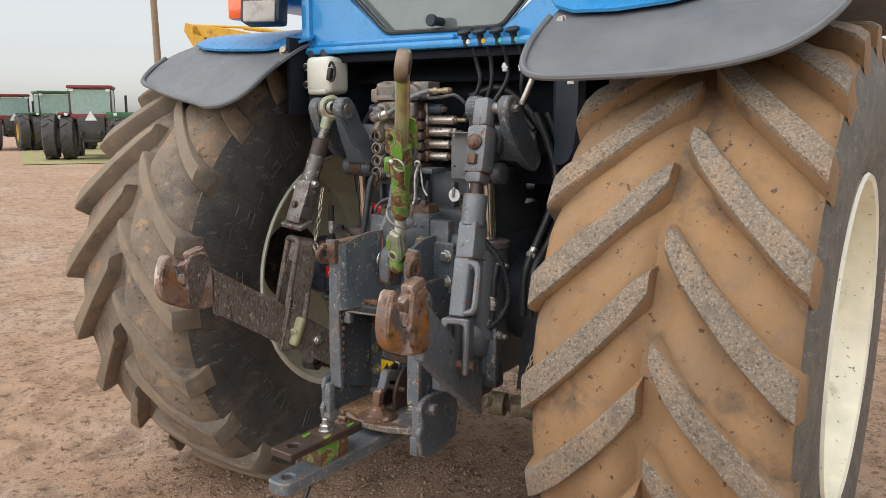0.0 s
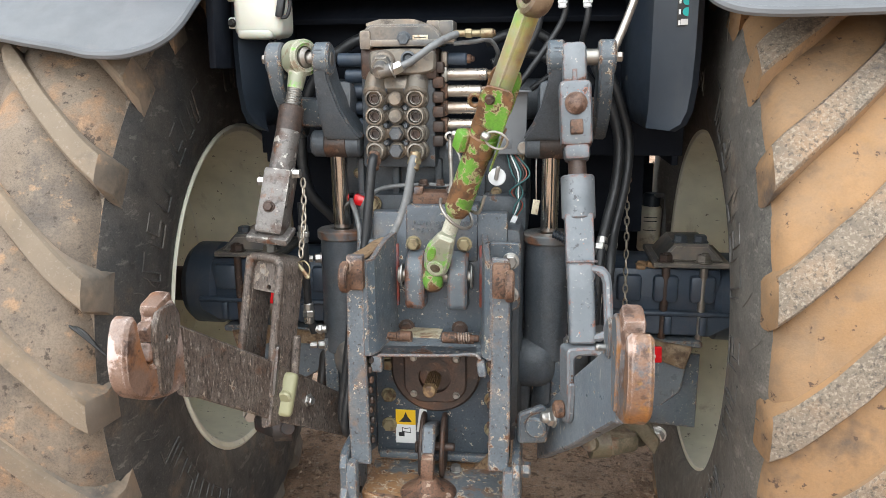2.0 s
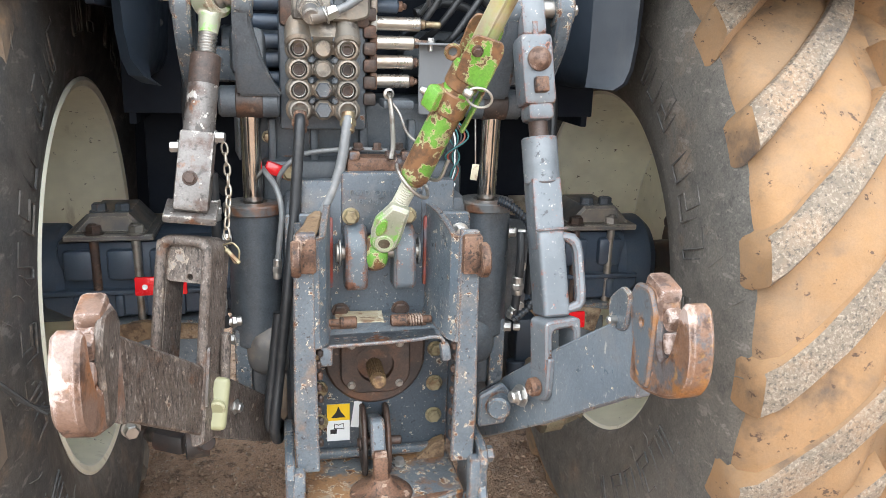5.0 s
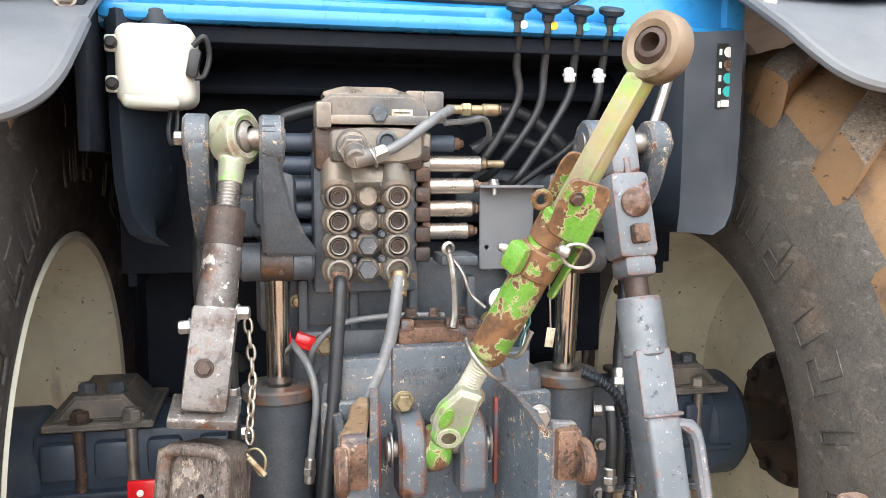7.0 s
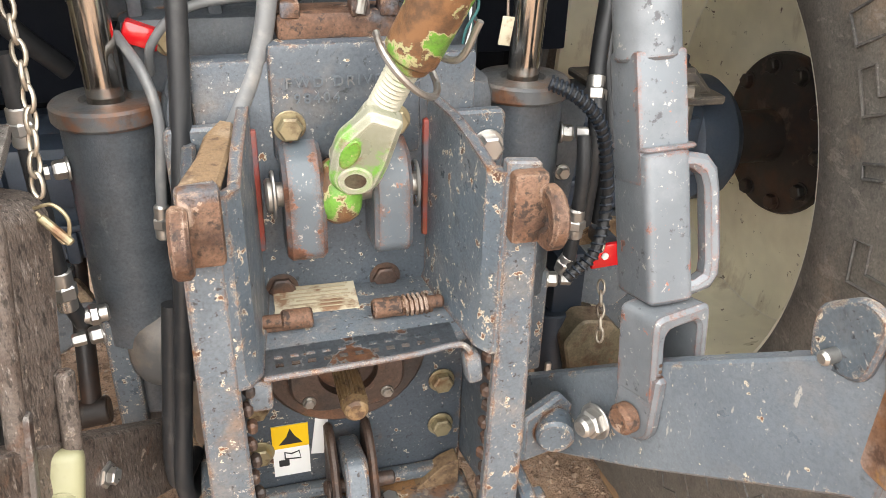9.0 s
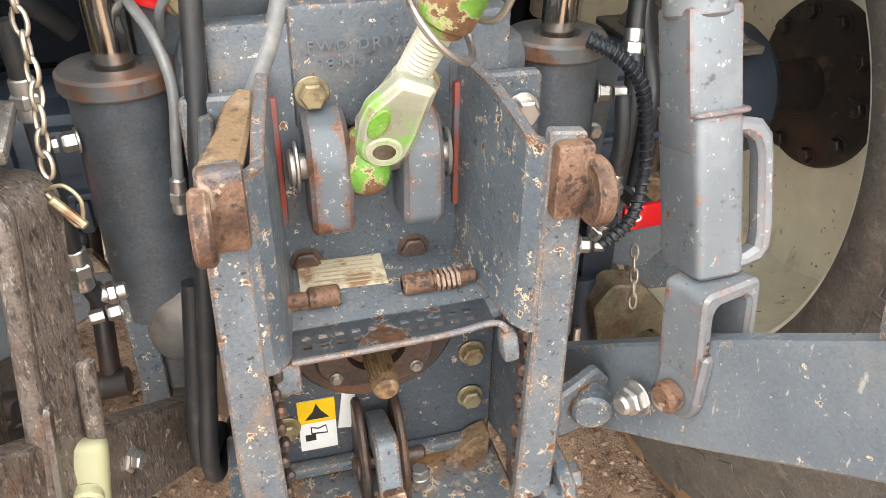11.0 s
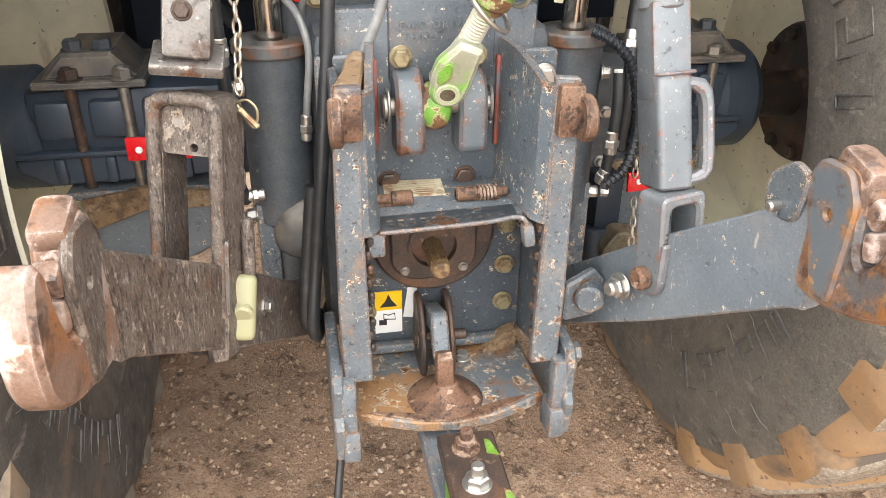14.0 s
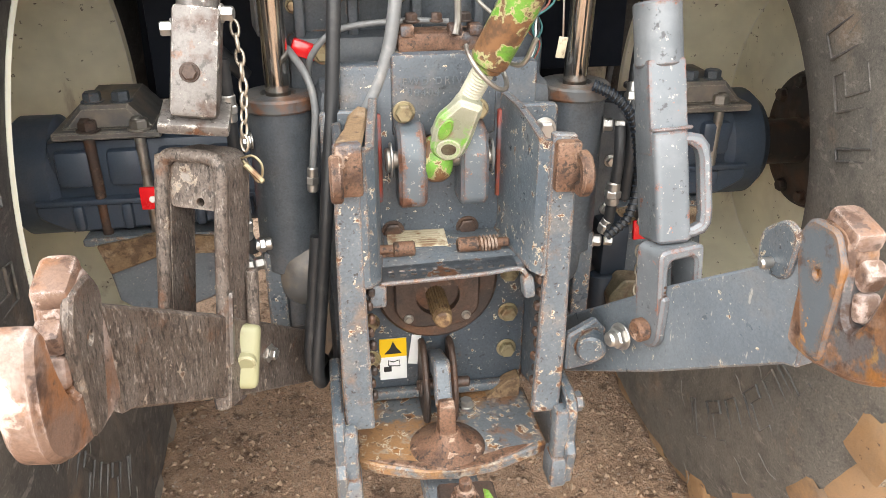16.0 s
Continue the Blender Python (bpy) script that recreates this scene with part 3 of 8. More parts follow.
def round_poly(pts, r, n=4):
    """A polygon with its corners rounded."""
    out, k = [], len(pts)
    for i in range(k):
        p, a, b = Vector(pts[i]), Vector(pts[i - 1]), Vector(pts[(i + 1) % k])
        rr = min(r, (a - p).length * 0.45, (b - p).length * 0.45)
        s, e = p + (a - p).normalized() * rr, p + (b - p).normalized() * rr
        for j in range(n + 1):
            t = j / n
            q = s * (1 - t) ** 2 + p * 2 * t * (1 - t) + e * t * t
            out.append((q.x, q.y))
    return out


def arc(cx, cy, r, a0, a1, n=12):
    return [(cx + r * math.cos(radians(a0 + (a1 - a0) * k / n)), cy + r * math.sin(radians(a0 + (a1 - a0) * k / n))) for k in range(n + 1)]


YZ = ((0, 1, 0), (0, 0, 1))  # a plate that stands in the yz plane
XZ = ((1, 0, 0), (0, 0, 1))  # a plate that faces back
XY = ((1, 0, 0), (0, 1, 0))  # a level plate

# ---- ground and distance ----
rng = random.Random(7)


def axis_steps():
    near = [-3.6 + 0.045 * k for k in range(161)]
    far = [3.6 + 0.1 * 1.22**k for k in range(1, 42)]
    return [-v for v in far[::-1]] + near + far


def rut(x, y):
    """Old tyre prints: two bands of slanted ridges across the yard."""
    out = 0.0
    for ox, oy, ang, wide in ((-1.95, 0.1, 62, 0.36), (-2.9, 0.2, 74, 0.34), (-4.6, 1.2, 58, 0.4)):
        c, n = math.cos(radians(ang)), math.sin(radians(ang))
        along, off = (x - ox) * c + (y - oy) * n, -(x - ox) * n + (y - oy) * c
        if abs(off) < wide:
            edge = 1 - (abs(off) / wide) ** 4
            out += edge * (0.016 * math.sin((along + 0.7 * abs(off)) * 26) - 0.008)
    return out


def build_ground():
    xs, ys = axis_steps(), axis_steps()
    bm = bmesh.new()
    grid = []
    for y in ys:
        row = []
        for x in xs:
            d = math.hypot(x, y)
            k = 1.0 if d < 4 else 1.0 / (1 + (d - 4) * 0.3)
            z = 0.022 * noise.noise((x * 1.1, y * 1.1, 0.0)) + 0.012 * noise.noise((x * 4.2, y * 4.2, 3.0)) + 0.006 * noise.noise((x * 11, y * 11, 7.0))
            z += 0.05 * noise.noise((x * 0.25, y * 0.25, 9.0)) * min(1, d / 6)
            row.append(bm.verts.new((x, y, (z + rut(x, y)) * k - 0.012)))
        grid.append(row)
    for a, b in zip(grid, grid[1:]):
        for i in range(len(xs) - 1):
            bm.faces.new((a[i], a[i + 1], b[i + 1], b[i]))
    ob = part("ground", bm, "soil", angle=60)
    return tagged(ob, "bare red clay yard with gravel and wheel tracks", "ground", kind="structure")


def build_gravel():
    verts, faces = [], []
    base = [(1, 0, 0), (-1, 0, 0), (0, 1, 0), (0, -1, 0), (0, 0, 1), (0, 0, -1)]
    tri = [(0, 2, 4), (2, 1, 4), (1, 3, 4), (3, 0, 4), (2, 0, 5), (1, 2, 5), (3, 1, 5), (0, 3, 5)]
    for k in range(30000):
        if k < 25000:
            x, y = rng.uniform(-1.4, 1.3), rng.uniform(-0.9, 2.2)
        else:
            x, y = rng.uniform(-4.5, 0.5), rng.uniform(-2.0, 3.0)
        s = 0.0022 + 0.0115 * rng.random() ** 6
        n = len(verts)
        a = rng.random() * 6.28
        for bx, by, bz in base:
            q = [s * v * rng.uniform(0.6, 1.3) for v in (bx, by, bz)]
            verts.append((x + q[0] * math.cos(a) - q[1] * math.sin(a), y + q[0] * math.sin(a) + q[1] * math.cos(a), q[2] * 0.7 + s * 0.3 - 0.006))
        faces += [tuple(n + i for i in f) for f in tri]
    me = bpy.data.meshes.new("gravel")
    me.from_pydata(verts, [], faces)
    me.materials.append(M["stone"])
    tagged(new("gravel", me), "loose pale gravel scattered over the clay", "gravel", kind="stuff")


build_ground()
build_gravel()

# ---- rear wheels ----
AXLE_Y, AXLE_Z, WHEEL_X = 0.60, 0.92, 1.08
LUGS = 22
STEP = 360 / LUGS


def wheel_point(side, dx, r, deg):
    """A point of a wheel: dx from its middle plane towards the tractor's outside, r from the axle, deg up from straight back."""
    x = side * (WHEEL_X + dx)
    y = AXLE_Y - r * math.cos(radians(deg))
    z = AXLE_Z + r * math.sin(radians(deg))
    return Vector((x, y, max(z, 0.004 if r > 0.9 else z)))


def revolve(side, prof, seg, closed=False):
    bm = bmesh.new()
    rings = [[bm.verts.new(wheel_point(side, dx, r, 360 * k / seg)) for k in range(seg)] for dx, r in prof]
    pairs = list(zip(rings, rings[1:]))
    if closed:
        pairs.append((rings[-1], rings[0]))
    for a, b in pairs:
        for k in range(seg):
            bm.faces.new((a[k], a[(k + 1) % seg], b[(k + 1) % seg], b[k]))
    return bm


def lug_line(u):
    """The slant of a tread bar: its angle and the crown's fall, from the middle of the tread (0) to the shoulder (1)."""
    dx = 0.012 + 0.331 * u
    return dx, -19.5 * (1.2 * u - 0.2 * u * u), 0.035 * (abs(dx) / 0.35) ** 2.2


def lug_mesh(side, inner):
    """One tread bar, rounded at its nose, from the middle of the tread (lug angle 0) down to the shoulder."""
    bm = bmesh.new()
    sgn = -1 if inner else 1
    rings = []
    n = 12
    for k in range(n + 1):
        u = k / n
        dx, deg, crown = lug_line(u)
        top, foot = 1.036 - crown * 0.75, 0.968 - crown * 1.1
        wt, wf = (2.6 + 0.15 * u, 3.3 + 0.4 * u) if side > 0 else (1.85 + 0.3 * u, 2.6 + 0.5 * u)
        if k == 0:
            wt, top = wt * 0.62, top - 0.004
        elif k == 1:
            wt *= 0.9
        if k == n:
            top -= 0.012 if side > 0 else 0.004
        edge = [(foot, deg + wf), (top - 0.009, deg + wt + 0.25), (top, deg + wt - 0.25), (top + 0.002, deg), (top, deg - wt + 0.25), (top - 0.009, deg - wt - 0.2), (foot, deg - wf)]
        rings.append([wheel_point(side, sgn * dx, r, a) for r, a in edge])
    deg = -19.6
    end, low = (0.349, 0.93) if side > 0 else (0.358, 0.94)
    rings.append([wheel_point(side, sgn * (0.351 if j in (0, 6) else end), r, deg + a) for j, (r, a) in enumerate(((0.88, 3.3), (low, 2.4), (low + 0.004, 2.0), (low + 0.005, 0), (low + 0.004, -2.0), (low, -2.4), (0.88, -3.3)))])
    rv = [[bm.verts.new(p) for p in r] for r in rings]
    for i, (a, b) in enumerate(zip(rv, rv[1:])):
        for j in range(6):
            f = bm.faces.new((a[j], a[j + 1], b[j + 1], b[j]))
            f.material_index = 1 if 1 <= j <= 4 and i < n else 0
    bm.faces.new(rv[0])
    bm.faces.new(rv[-1][::-1])
    return bm


def mud_mesh(side, inner, seed):
    """Dried mud that fills the gap above one bar: highest against it, sunk below the next, rounded off at the shoulder."""
    bm = bmesh.new()
    sgn = -1 if inner else 1
    depth, sink = ((0.056, 0.4) if inner else (0.026, 0.7)) if side < 0 else ((0.05, 0.4) if inner else (0.034, 0.72))
    nu, nv = 14, 9
    grid = []
    for i in range(nu + 1):
        u = 0.02 + 1.02 * i / nu
        dx, deg, crown = lug_line(u)
        fall = max(0.0, (u - (0.8 if side < 0 else 0.88)) / (0.24 if side < 0 else 0.16))
        row = []
        for j in range(nv + 1):
            v = j / nv
            a0, a1 = deg + 1.9, deg + STEP - 1.9
            corner = max(0.0, fall - 0.25 + 2.2 * abs(v - 0.5) ** 2.5) if fall > 0 else 0.0
            h = depth * (1 - sink * v**1.6) * max(0.0, min(1.0, u * 5)) * (1 - min(1.0, fall) ** 2.2) - 0.03 * min(1.0, corner)
            h += 0.008 * noise.noise((u * 4 + seed * 7.3, v * 3, side * 5.0)) * (1 - min(1.0, fall))
            row.append(bm.verts.new(wheel_point(side, sgn * min(dx, 0.343), 0.967 - crown * 1.1 + h, a0 + (a1 - a0) * v)))
        grid.append(row)
    for a, b in zip(grid, grid[1:]):
        for j in range(nv):
            bm.faces.new((a[j], a[j + 1], b[j + 1], b[j]))
    return bm


def rear_wheel(side, phase_in, phase_out):
    w = thing("rear_wheel", (side * WHEEL_X, AXLE_Y, 0.0), "large rear tractor wheel, cream rim, chevron tread " + ("caked with orange clay" if side > 0 else "under grey-brown dust"), "tractor wheel", "rear wheels")
    half = [(0.318, 0.54), (0.335, 0.56), (0.348, 0.62), (0.358, 0.72), (0.36, 0.79), (0.356, 0.85), (0.35, 0.9), (0.335, 0.937), (0.3, 0.952), (0.22, 0.962), (0.11, 0.972), (0.0, 0.975)]
    prof = [(-a, r) for a, r in half] + [(a, r) for a, r in half[-2::-1]]
    bm = revolve(side, prof, 128)
    for f in bm.faces:
        c = f.calc_center_median()
        r = math.hypot(c.y - AXLE_Y, c.z - AXLE_Z)
        f.material_index = 1 if r > 0.93 or (c.z < 0.02 and abs(abs(c.x) - WHEEL_X) < 0.3) else 0
    tyre = part("tyre", bm, "rubber", w, "black rubber tyre with raised marks", 40, ["rubber_dusty" if side > 0 else "rubber", "tread_clay" if side > 0 else "tread_dust"])
    inset = 0.91 if side > 0 else 0.97
    rim_line = [(dx * inset if dx < 0 else dx, r) for dx, r in [(-0.335, 0.552), (-0.345, 0.5558), (-0.35, 0.5463), (-0.343, 0.531), (-0.32, 0.5252), (-0.25, 0.5109), (-0.03, 0.4823), (0.01, 0.4775), (0.04, 0.4584), (0.05, 0.382), (0.04, 0.2865), (0.04, 0.0955), (0.07, 0.0955), (0.07, 0.4488), (0.12, 0.4775), (0.16, 0.489), (0.25, 0.5157), (0.343, 0.531), (0.35, 0.5491), (0.34, 0.5558), (0.32, 0.5396), (0.2, 0.5205), (-0.2, 0.5205), (-0.32, 0.5396)]]
    rim = part("rim", revolve(side, rim_line, 72, True), "cream", w, "cream painted steel rim")
    bm = bmesh.new()
    ax = Vector((side, 0, 0))
    c = Vector((side * WHEEL_X, AXLE_Y, AXLE_Z))
    lathe(bm, [(-0.12, 0.0), (-0.12, 0.06), (0.0, 0.062), (0.005, 0.1), (0.015, 0.14), (0.02, 0.185), (0.03, 0.19), (0.05, 0.19), (0.05, 0)], c, ax, 48)
    hub = part("hub", bm, "hub_dark", w, "dark rusty wheel hub")
    for k in range(10):
        a = 2 * math.pi * k / 10
        bm = bmesh.new()
        hexbolt(bm, c + Vector((0.018 * side, 0.158 * math.cos(a), 0.158 * math.sin(a))), -ax, 0.018, 0.02)
        part("wheel_bolt", bm, "hub_dark", hub)
    # raised block marks on the inner wall of the tyre
    for j, deg in enumerate((-64, -40, -12, 16, 44, 78, 110)):
        for i in range(3):
            bm = bmesh.new()
            a0, lo, hi = deg + i * 7.4, 0.675, 0.8
            loop = (
                [(lo, a0), (lo, a0 + 1.8), (hi - 0.03, a0 + 1.8), (hi - 0.03, a0 + 5.4), (hi, a0 + 5.4), (hi, a0), (lo, a0)],
                [(lo, a0), (lo, a0 + 5.6), (lo + 0.03, a0 + 5.6), (lo + 0.03, a0 + 2), (hi - 0.03, a0 + 2), (hi - 0.03, a0 + 5.6), (hi, a0 + 5.6), (hi, a0), (lo, a0)],
                [(lo, a0 + 1), (lo, a0 + 5.2), (hi, a0 + 5.2), (hi, a0 + 1), (lo, a0 + 1)],
            )[(i + j) % 3]
            sweep(bm, [wheel_point(side, -0.359 + (0.004 if r > 0.78 else 0), r, a) for r, a in loop], 0.0028, 5, False)
            part("sidewall_mark", bm, "rubber", tyre)
    for j in range(16):
        a0, r0 = rng.uniform(-70, 110), rng.uniform(0.62, 0.9)
        bm = bmesh.new()
        pts = []
        for q in range(4):
            r1 = r0 + q * 0.022
            dx = -(0.3605 if 0.7 < r1 < 0.82 else 0.3585 - 0.006 * (r1 > 0.86) - 0.004 * (r1 < 0.66))
            pts.append(wheel_point(side, dx, r1, a0 + q * rng.uniform(0.3, 0.9)))
        sweep(bm, pts, 0.0011, 4)
        part("scuff_line", bm, "scuff", tyre)
    for inner, phase in ((True, phase_in), (False, phase_out)):
        for k in range(LUGS):
            ang = phase + k * STEP
            bm = lug_mesh(side, inner)
            cz = Vector((0, AXLE_Y, AXLE_Z))
            bmesh.ops.translate(bm, vec=-cz, verts=bm.verts[:])
            bmesh.ops.rotate(bm, cent=(0, 0, 0), matrix=Matrix.Rotation(radians(-ang), 3, "X"), verts=bm.verts[:])
            bmesh.ops.translate(bm, vec=cz, verts=bm.verts[:])
            for v in bm.verts:
                j = 0.004 * noise.noise(v.co * 9)
                v.co.y += j
                v.co.z = max(v.co.z + j, 0.003)
            part("tread_lug", bm, "tread_clay", tyre, mats=["tread_clay" if side > 0 else "lug_side_dust", "lug_top" if side > 0 else "lug_top_dust"], angle=40)
            bm = mud_mesh(side, inner, k + 0.37 * inner)
            bmesh.ops.rotate(bm, cent=cz, matrix=Matrix.Rotation(radians(-ang), 3, "X"), verts=bm.verts[:])
            for v in bm.verts:
                v.co.z = max(v.co.z, 0.002)
            part("mud_fill", bm, "tread_clay" if side > 0 else "tread_dust", tyre, angle=60)
    return w


rear_wheel(1, 35.0, 25.2)
rear_wheel(-1, 33.5, 24.8)

# ---- tractor body ----
tractor = thing("tractor", (0, 0.6, 0), "large blue farm tractor with dark grey running gear, seen from behind", "tractor")


def transmission():
    bm = bmesh.new()
    box(bm, (0, 0.52, 0.93), (0.44, 0.84, 0.62), bev=0.03)
    box(bm, (-0.02, 0.46, 1.25), (0.5, 0.5, 0.12), bev=0.025)
    box(bm, (-0.05, 0.42, 1.37), (0.56, 0.34, 0.16), bev=0.03)
    box(bm, (0, 2.0, 1.0), (0.6, 2.4, 0.7), bev=0.05)
    for x in (-0.24, -0.14, -0.02, 0.1, 0.2):
        box(bm, (x, 0.25, 1.34), (0.02, 0.05, 0.13), bev=0.006)
    case = part("transmission_case", bm, "dark_cast", tractor, "dark grey cast transmission housing")
    for x, z, s in ((-0.2, 1.28, 0.018), (-0.02, 1.3, 0.014), (0.14, 1.31, 0.013), (-0.12, 1.4, 0.012), (0.2, 1.41, 0.014), (-0.25, 1.36, 0.012)):
        bm = bmesh.new()
        hexbolt(bm, (x, 0.205 if z < 1.3 else 0.245, z), (0, -1, 0), s, 0.016)
        part("case_bolt", bm, "brass", case)
    # flat rear cover that carries the hitch
    bm = bmesh.new()
    box(bm, (0, 0.1, 0.93), (0.36, 0.04, 0.7), bev=0.006)
    cover = part("rear_cover", bm, "cover_grey", tractor, "grey painted rear cover plate")
    for s in (-1, 1):
        for z, d in ((0.856, 0.016), (0.764, 0.017), (0.676, 0.017)):
            bm = bmesh.new()
            hexbolt(bm, (s * 0.143, 0.078, z), (0, -1, 0), d, 0.018)
            part("cover_bolt", bm, "brass", cover)
        bm = bmesh.new()
        box(bm, (s * 0.117, 0.077, 1.11), (0.02, 0.012, 0.17), bev=0.004)
        part("red_strip", bm, "redpaint", cover, "strip of old red paint")
    # shaft housing with a round foot
    poly = [(-0.123, 0.09)] + [(-0.123, 0.0)] + arc(0, 0, 0.123, 180, 360, 18)[1:-1] + [(0.123, 0.0), (0.123, 0.09)]
    bm = bmesh.new()
    prism(bm, poly, frame_at((-0.009, 0.072, 0.851), *XZ), 0.03, 0.006)
    flange = part("shaft_flange", bm, "brown_rust", cover, "rusty brown flange round the power shaft")
    bm = bmesh.new()
    prism(bm, round_poly([(-0.085, 0.085), (-0.085, -0.05), (-0.05, -0.082), (0.05, -0.082), (0.085, -0.05), (0.085, 0.085)], 0.02), frame_at((-0.009, 0.055, 0.843), *XZ), 0.02, 0.004, [(0, -0.008, 0.045)])
    lathe(bm, [(0, 0.05), (0.006, 0.052), (0.006, 0.044), (-0.08, 0.042), (-0.08, 0.0)], (-0.009, 0.046, 0.835), (0, -1, 0), 32)
    part("bearing_plate", bm, "brown_rust", flange, "square bearing plate with a dark round bore")
    for s in (-1, 1):
        for z in (0.785, 0.888):
            bm = bmesh.new()
            hexbolt(bm, (-0.009 + s * 0.058, 0.045, z), (0, -1, 0), 0.008, 0.009)
            part("flange_bolt", bm, "steel", flange)
    bm = bmesh.new()
    teeth = [((0.0195 if j % 4 < 2 else 0.0165) * math.cos(j * math.pi / 40), (0.0195 if j % 4 < 2 else 0.0165) * math.sin(j * math.pi / 40)) for j in range(80)]
    prism(bm, teeth, frame_at((-0.012, 0.045, 0.83), *XZ), 0.15, 0)
    rod(bm, (-0.012, -0.028, 0.83), (-0.012, -0.05, 0.83), 0.0185, 0.0165, seg=24, bev=0.004)
    part("power_shaft", bm, "shaft_rust", flange, "rusty splined power take-off shaft")
    # cast block over the hitch with raised letters
    bm = bmesh.new()
    box(bm, (0.008, 0.115, 1.225), (0.19, 0.09, 0.15), bev=0.008)
    block = part("top_block", bm, "cover_grey", cover, "grey cast block with raised letters")
    bm = bmesh.new()
    box(bm, (0.008, 0.125, 1.314), (0.16, 0.07, 0.034), bev=0.006)
    for x in (-0.055, 0.03, 0.066):
        box(bm, (x, 0.1, 1.335), (0.024, 0.03, 0.02), bev=0.004)
    part("block_cap", bm, "rust", block, "rusty brown cap with small lugs on the block")
    for x, z, s in ((-0.045, 1.352, 0.012), (0.0, 1.352, 0.010), (0.05, 1.352, 0.012)):
        bm = bmesh.new()
        hexbolt(bm, (x, 0.115, z - 0.006), (0, 0, 1), s, 0.016)
        part("block_bolt", bm, "brown_rust", block)
    for s, x in ((-1, -0.066), (1, 0.068)):
        bm = bmesh.new()
        hexbolt(bm, (x, 0.072, 1.198), (0, -1, 0), 0.0165, 0.02)
        part("block_bolt", bm, "brass", block)
    return cover, block


def raised_text(body, size, m, mat, parent, name="raised_lettering"):
    cu = bpy.data.curves.new(name, "FONT")
    cu.space_character = 1.35
    cu.body, cu.size, cu.extrude, cu.align_x, cu.align_y = body, size, 0.0016, "CENTER", "CENTER"
    ob = new(name, cu)
    me = bpy.data.meshes.new_from_object(ob.evaluated_get(bpy.context.evaluated_depsgraph_get()))
    bpy.data.objects.remove(ob)
    me.transform(m)
    me.materials.append(M[mat])
    return put(new(name, me), parent)


cover, block = transmission()
for txt, x, z in (("FWD DRIVE PTO", 0.018, 1.252), ("98404", -0.03, 1.232)):
    raised_text(txt, 0.018, frame_at((x, 0.0685, z), *XZ), "raised_grey", block)


def axle_housing(s):
    bm = bmesh.new()
    lathe(bm, [(0.18, 0.0), (0.18, 0.19), (0.3, 0.17), (0.36, 0.135), (0.8, 0.122), (0.82, 0.14), (0.9, 0.14), (0.925, 0.12), (0.925, 0.06), (0.925, 0.0)], (0, AXLE_Y, 0.93), (s, 0, 0), 40)
    box(bm, (s * 0.59, AXLE_Y, 0.94), (0.46, 0.25, 0.22), bev=0.025)
    prism(bm, round_poly([(0.38, 0.845), (0.79, 0.835), (0.855, 0.87), (0.86, 0.905), (0.38, 0.905)], 0.012), frame_at((s * 0.0, AXLE_Y - 0.126, 0), (s, 0, 0), (0, 0, 1)), 0.03, 0.006)
    box(bm, (s * 0.61, AXLE_Y - 0.13, 0.909), (0.49, 0.04, 0.014), bev=0.005)
    for x in (0.42, 0.5, 0.58, 0.66, 0.765):
        box(bm, (s * x, AXLE_Y - 0.14, 0.872), (0.024, 0.03, 0.062), bev=0.008)
    for x in (0.43, 0.54, 0.65, 0.76):
        box(bm, (s * x, AXLE_Y - 0.128, 0.985), (0.075, 0.035, 0.085), bev=0.012)
    h = part("axle_housing", bm, "navy", tractor, "dark navy ribbed axle housing")
    bm = bmesh.new()
    rod(bm, (s * 0.9, AXLE_Y, AXLE_Z), (s * 1.06, AXLE_Y, AXLE_Z), 0.05, seg=28)
    part("axle_bar", bm, "brown_rust", h, "rusty bare axle bar")
    bm = bmesh.new()
    cx, rods = (0.722, (0.645, 0.757)) if s > 0 else (0.675, (0.606, 0.713))
    prism(bm, [(-0.115, -0.15), (0.115, -0.15), (0.115, 0.12), (-0.115, 0.12)], frame_at((s * cx, AXLE_Y, 1.063), *XY), 0.018, 0.004)
    prism(bm, [(-0.1, 0), (0.1, 0), (0.05, 0.055), (-0.05, 0.055)], frame_at((s * cx, AXLE_Y - 0.03, 1.07), *XZ), 0.2, 0.008)
    plate = part("clamp_plate", bm, "top_grey", h, "dusty dark clamp plate over the axle")
    for dx in (-0.03, 0.03):
        bm = bmesh.new()
        hexbolt(bm, (s * (cx + dx), AXLE_Y - 0.09, 1.123), (0, 0, 1), 0.02, 0.024)
        part("clamp_bolt", bm, "dark_cast", plate)
    for x, rusty in zip(rods, (s > 0, s < 0)):
        bm = bmesh.new()
        rod(bm, (s * x, AXLE_Y - 0.135, 0.82), (s * (x + 0.004), AXLE_Y - 0.135, 1.1), 0.012, seg=14)
        hexbolt(bm, (s * x, AXLE_Y - 0.135, 1.072), (0, 0, 1), 0.021, 0.024)
        part("clamp_rod", bm, "brown_rust" if rusty else "steel", plate, "rusty threaded rod" if rusty else "zinc threaded rod")
    if s > 0:
        bm = bmesh.new()
        for k in range(7):
            box(bm, (0.575 + 0.012 * k, 0.5 + 0.01 * (k % 3), 1.045 + 0.004 * (k % 2)), (0.03, 0.04, 0.018), rot=(8 * k, 5 * (k % 3), 31 * k), bev=0.006)
        part("clay_lumps", bm, "tread_clay", plate, "crumbled orange clay lying on the axle")
    bm = bmesh.new()
    prism(bm, [(-0.26, -0.165), (0.075, -0.165), (0.06, 0.12), (-0.26, 0.12)], frame_at((s * 0.69, AXLE_Y, 0.817), (s, 0, 0), (0, 1, 0)), 0.02, 0.004)
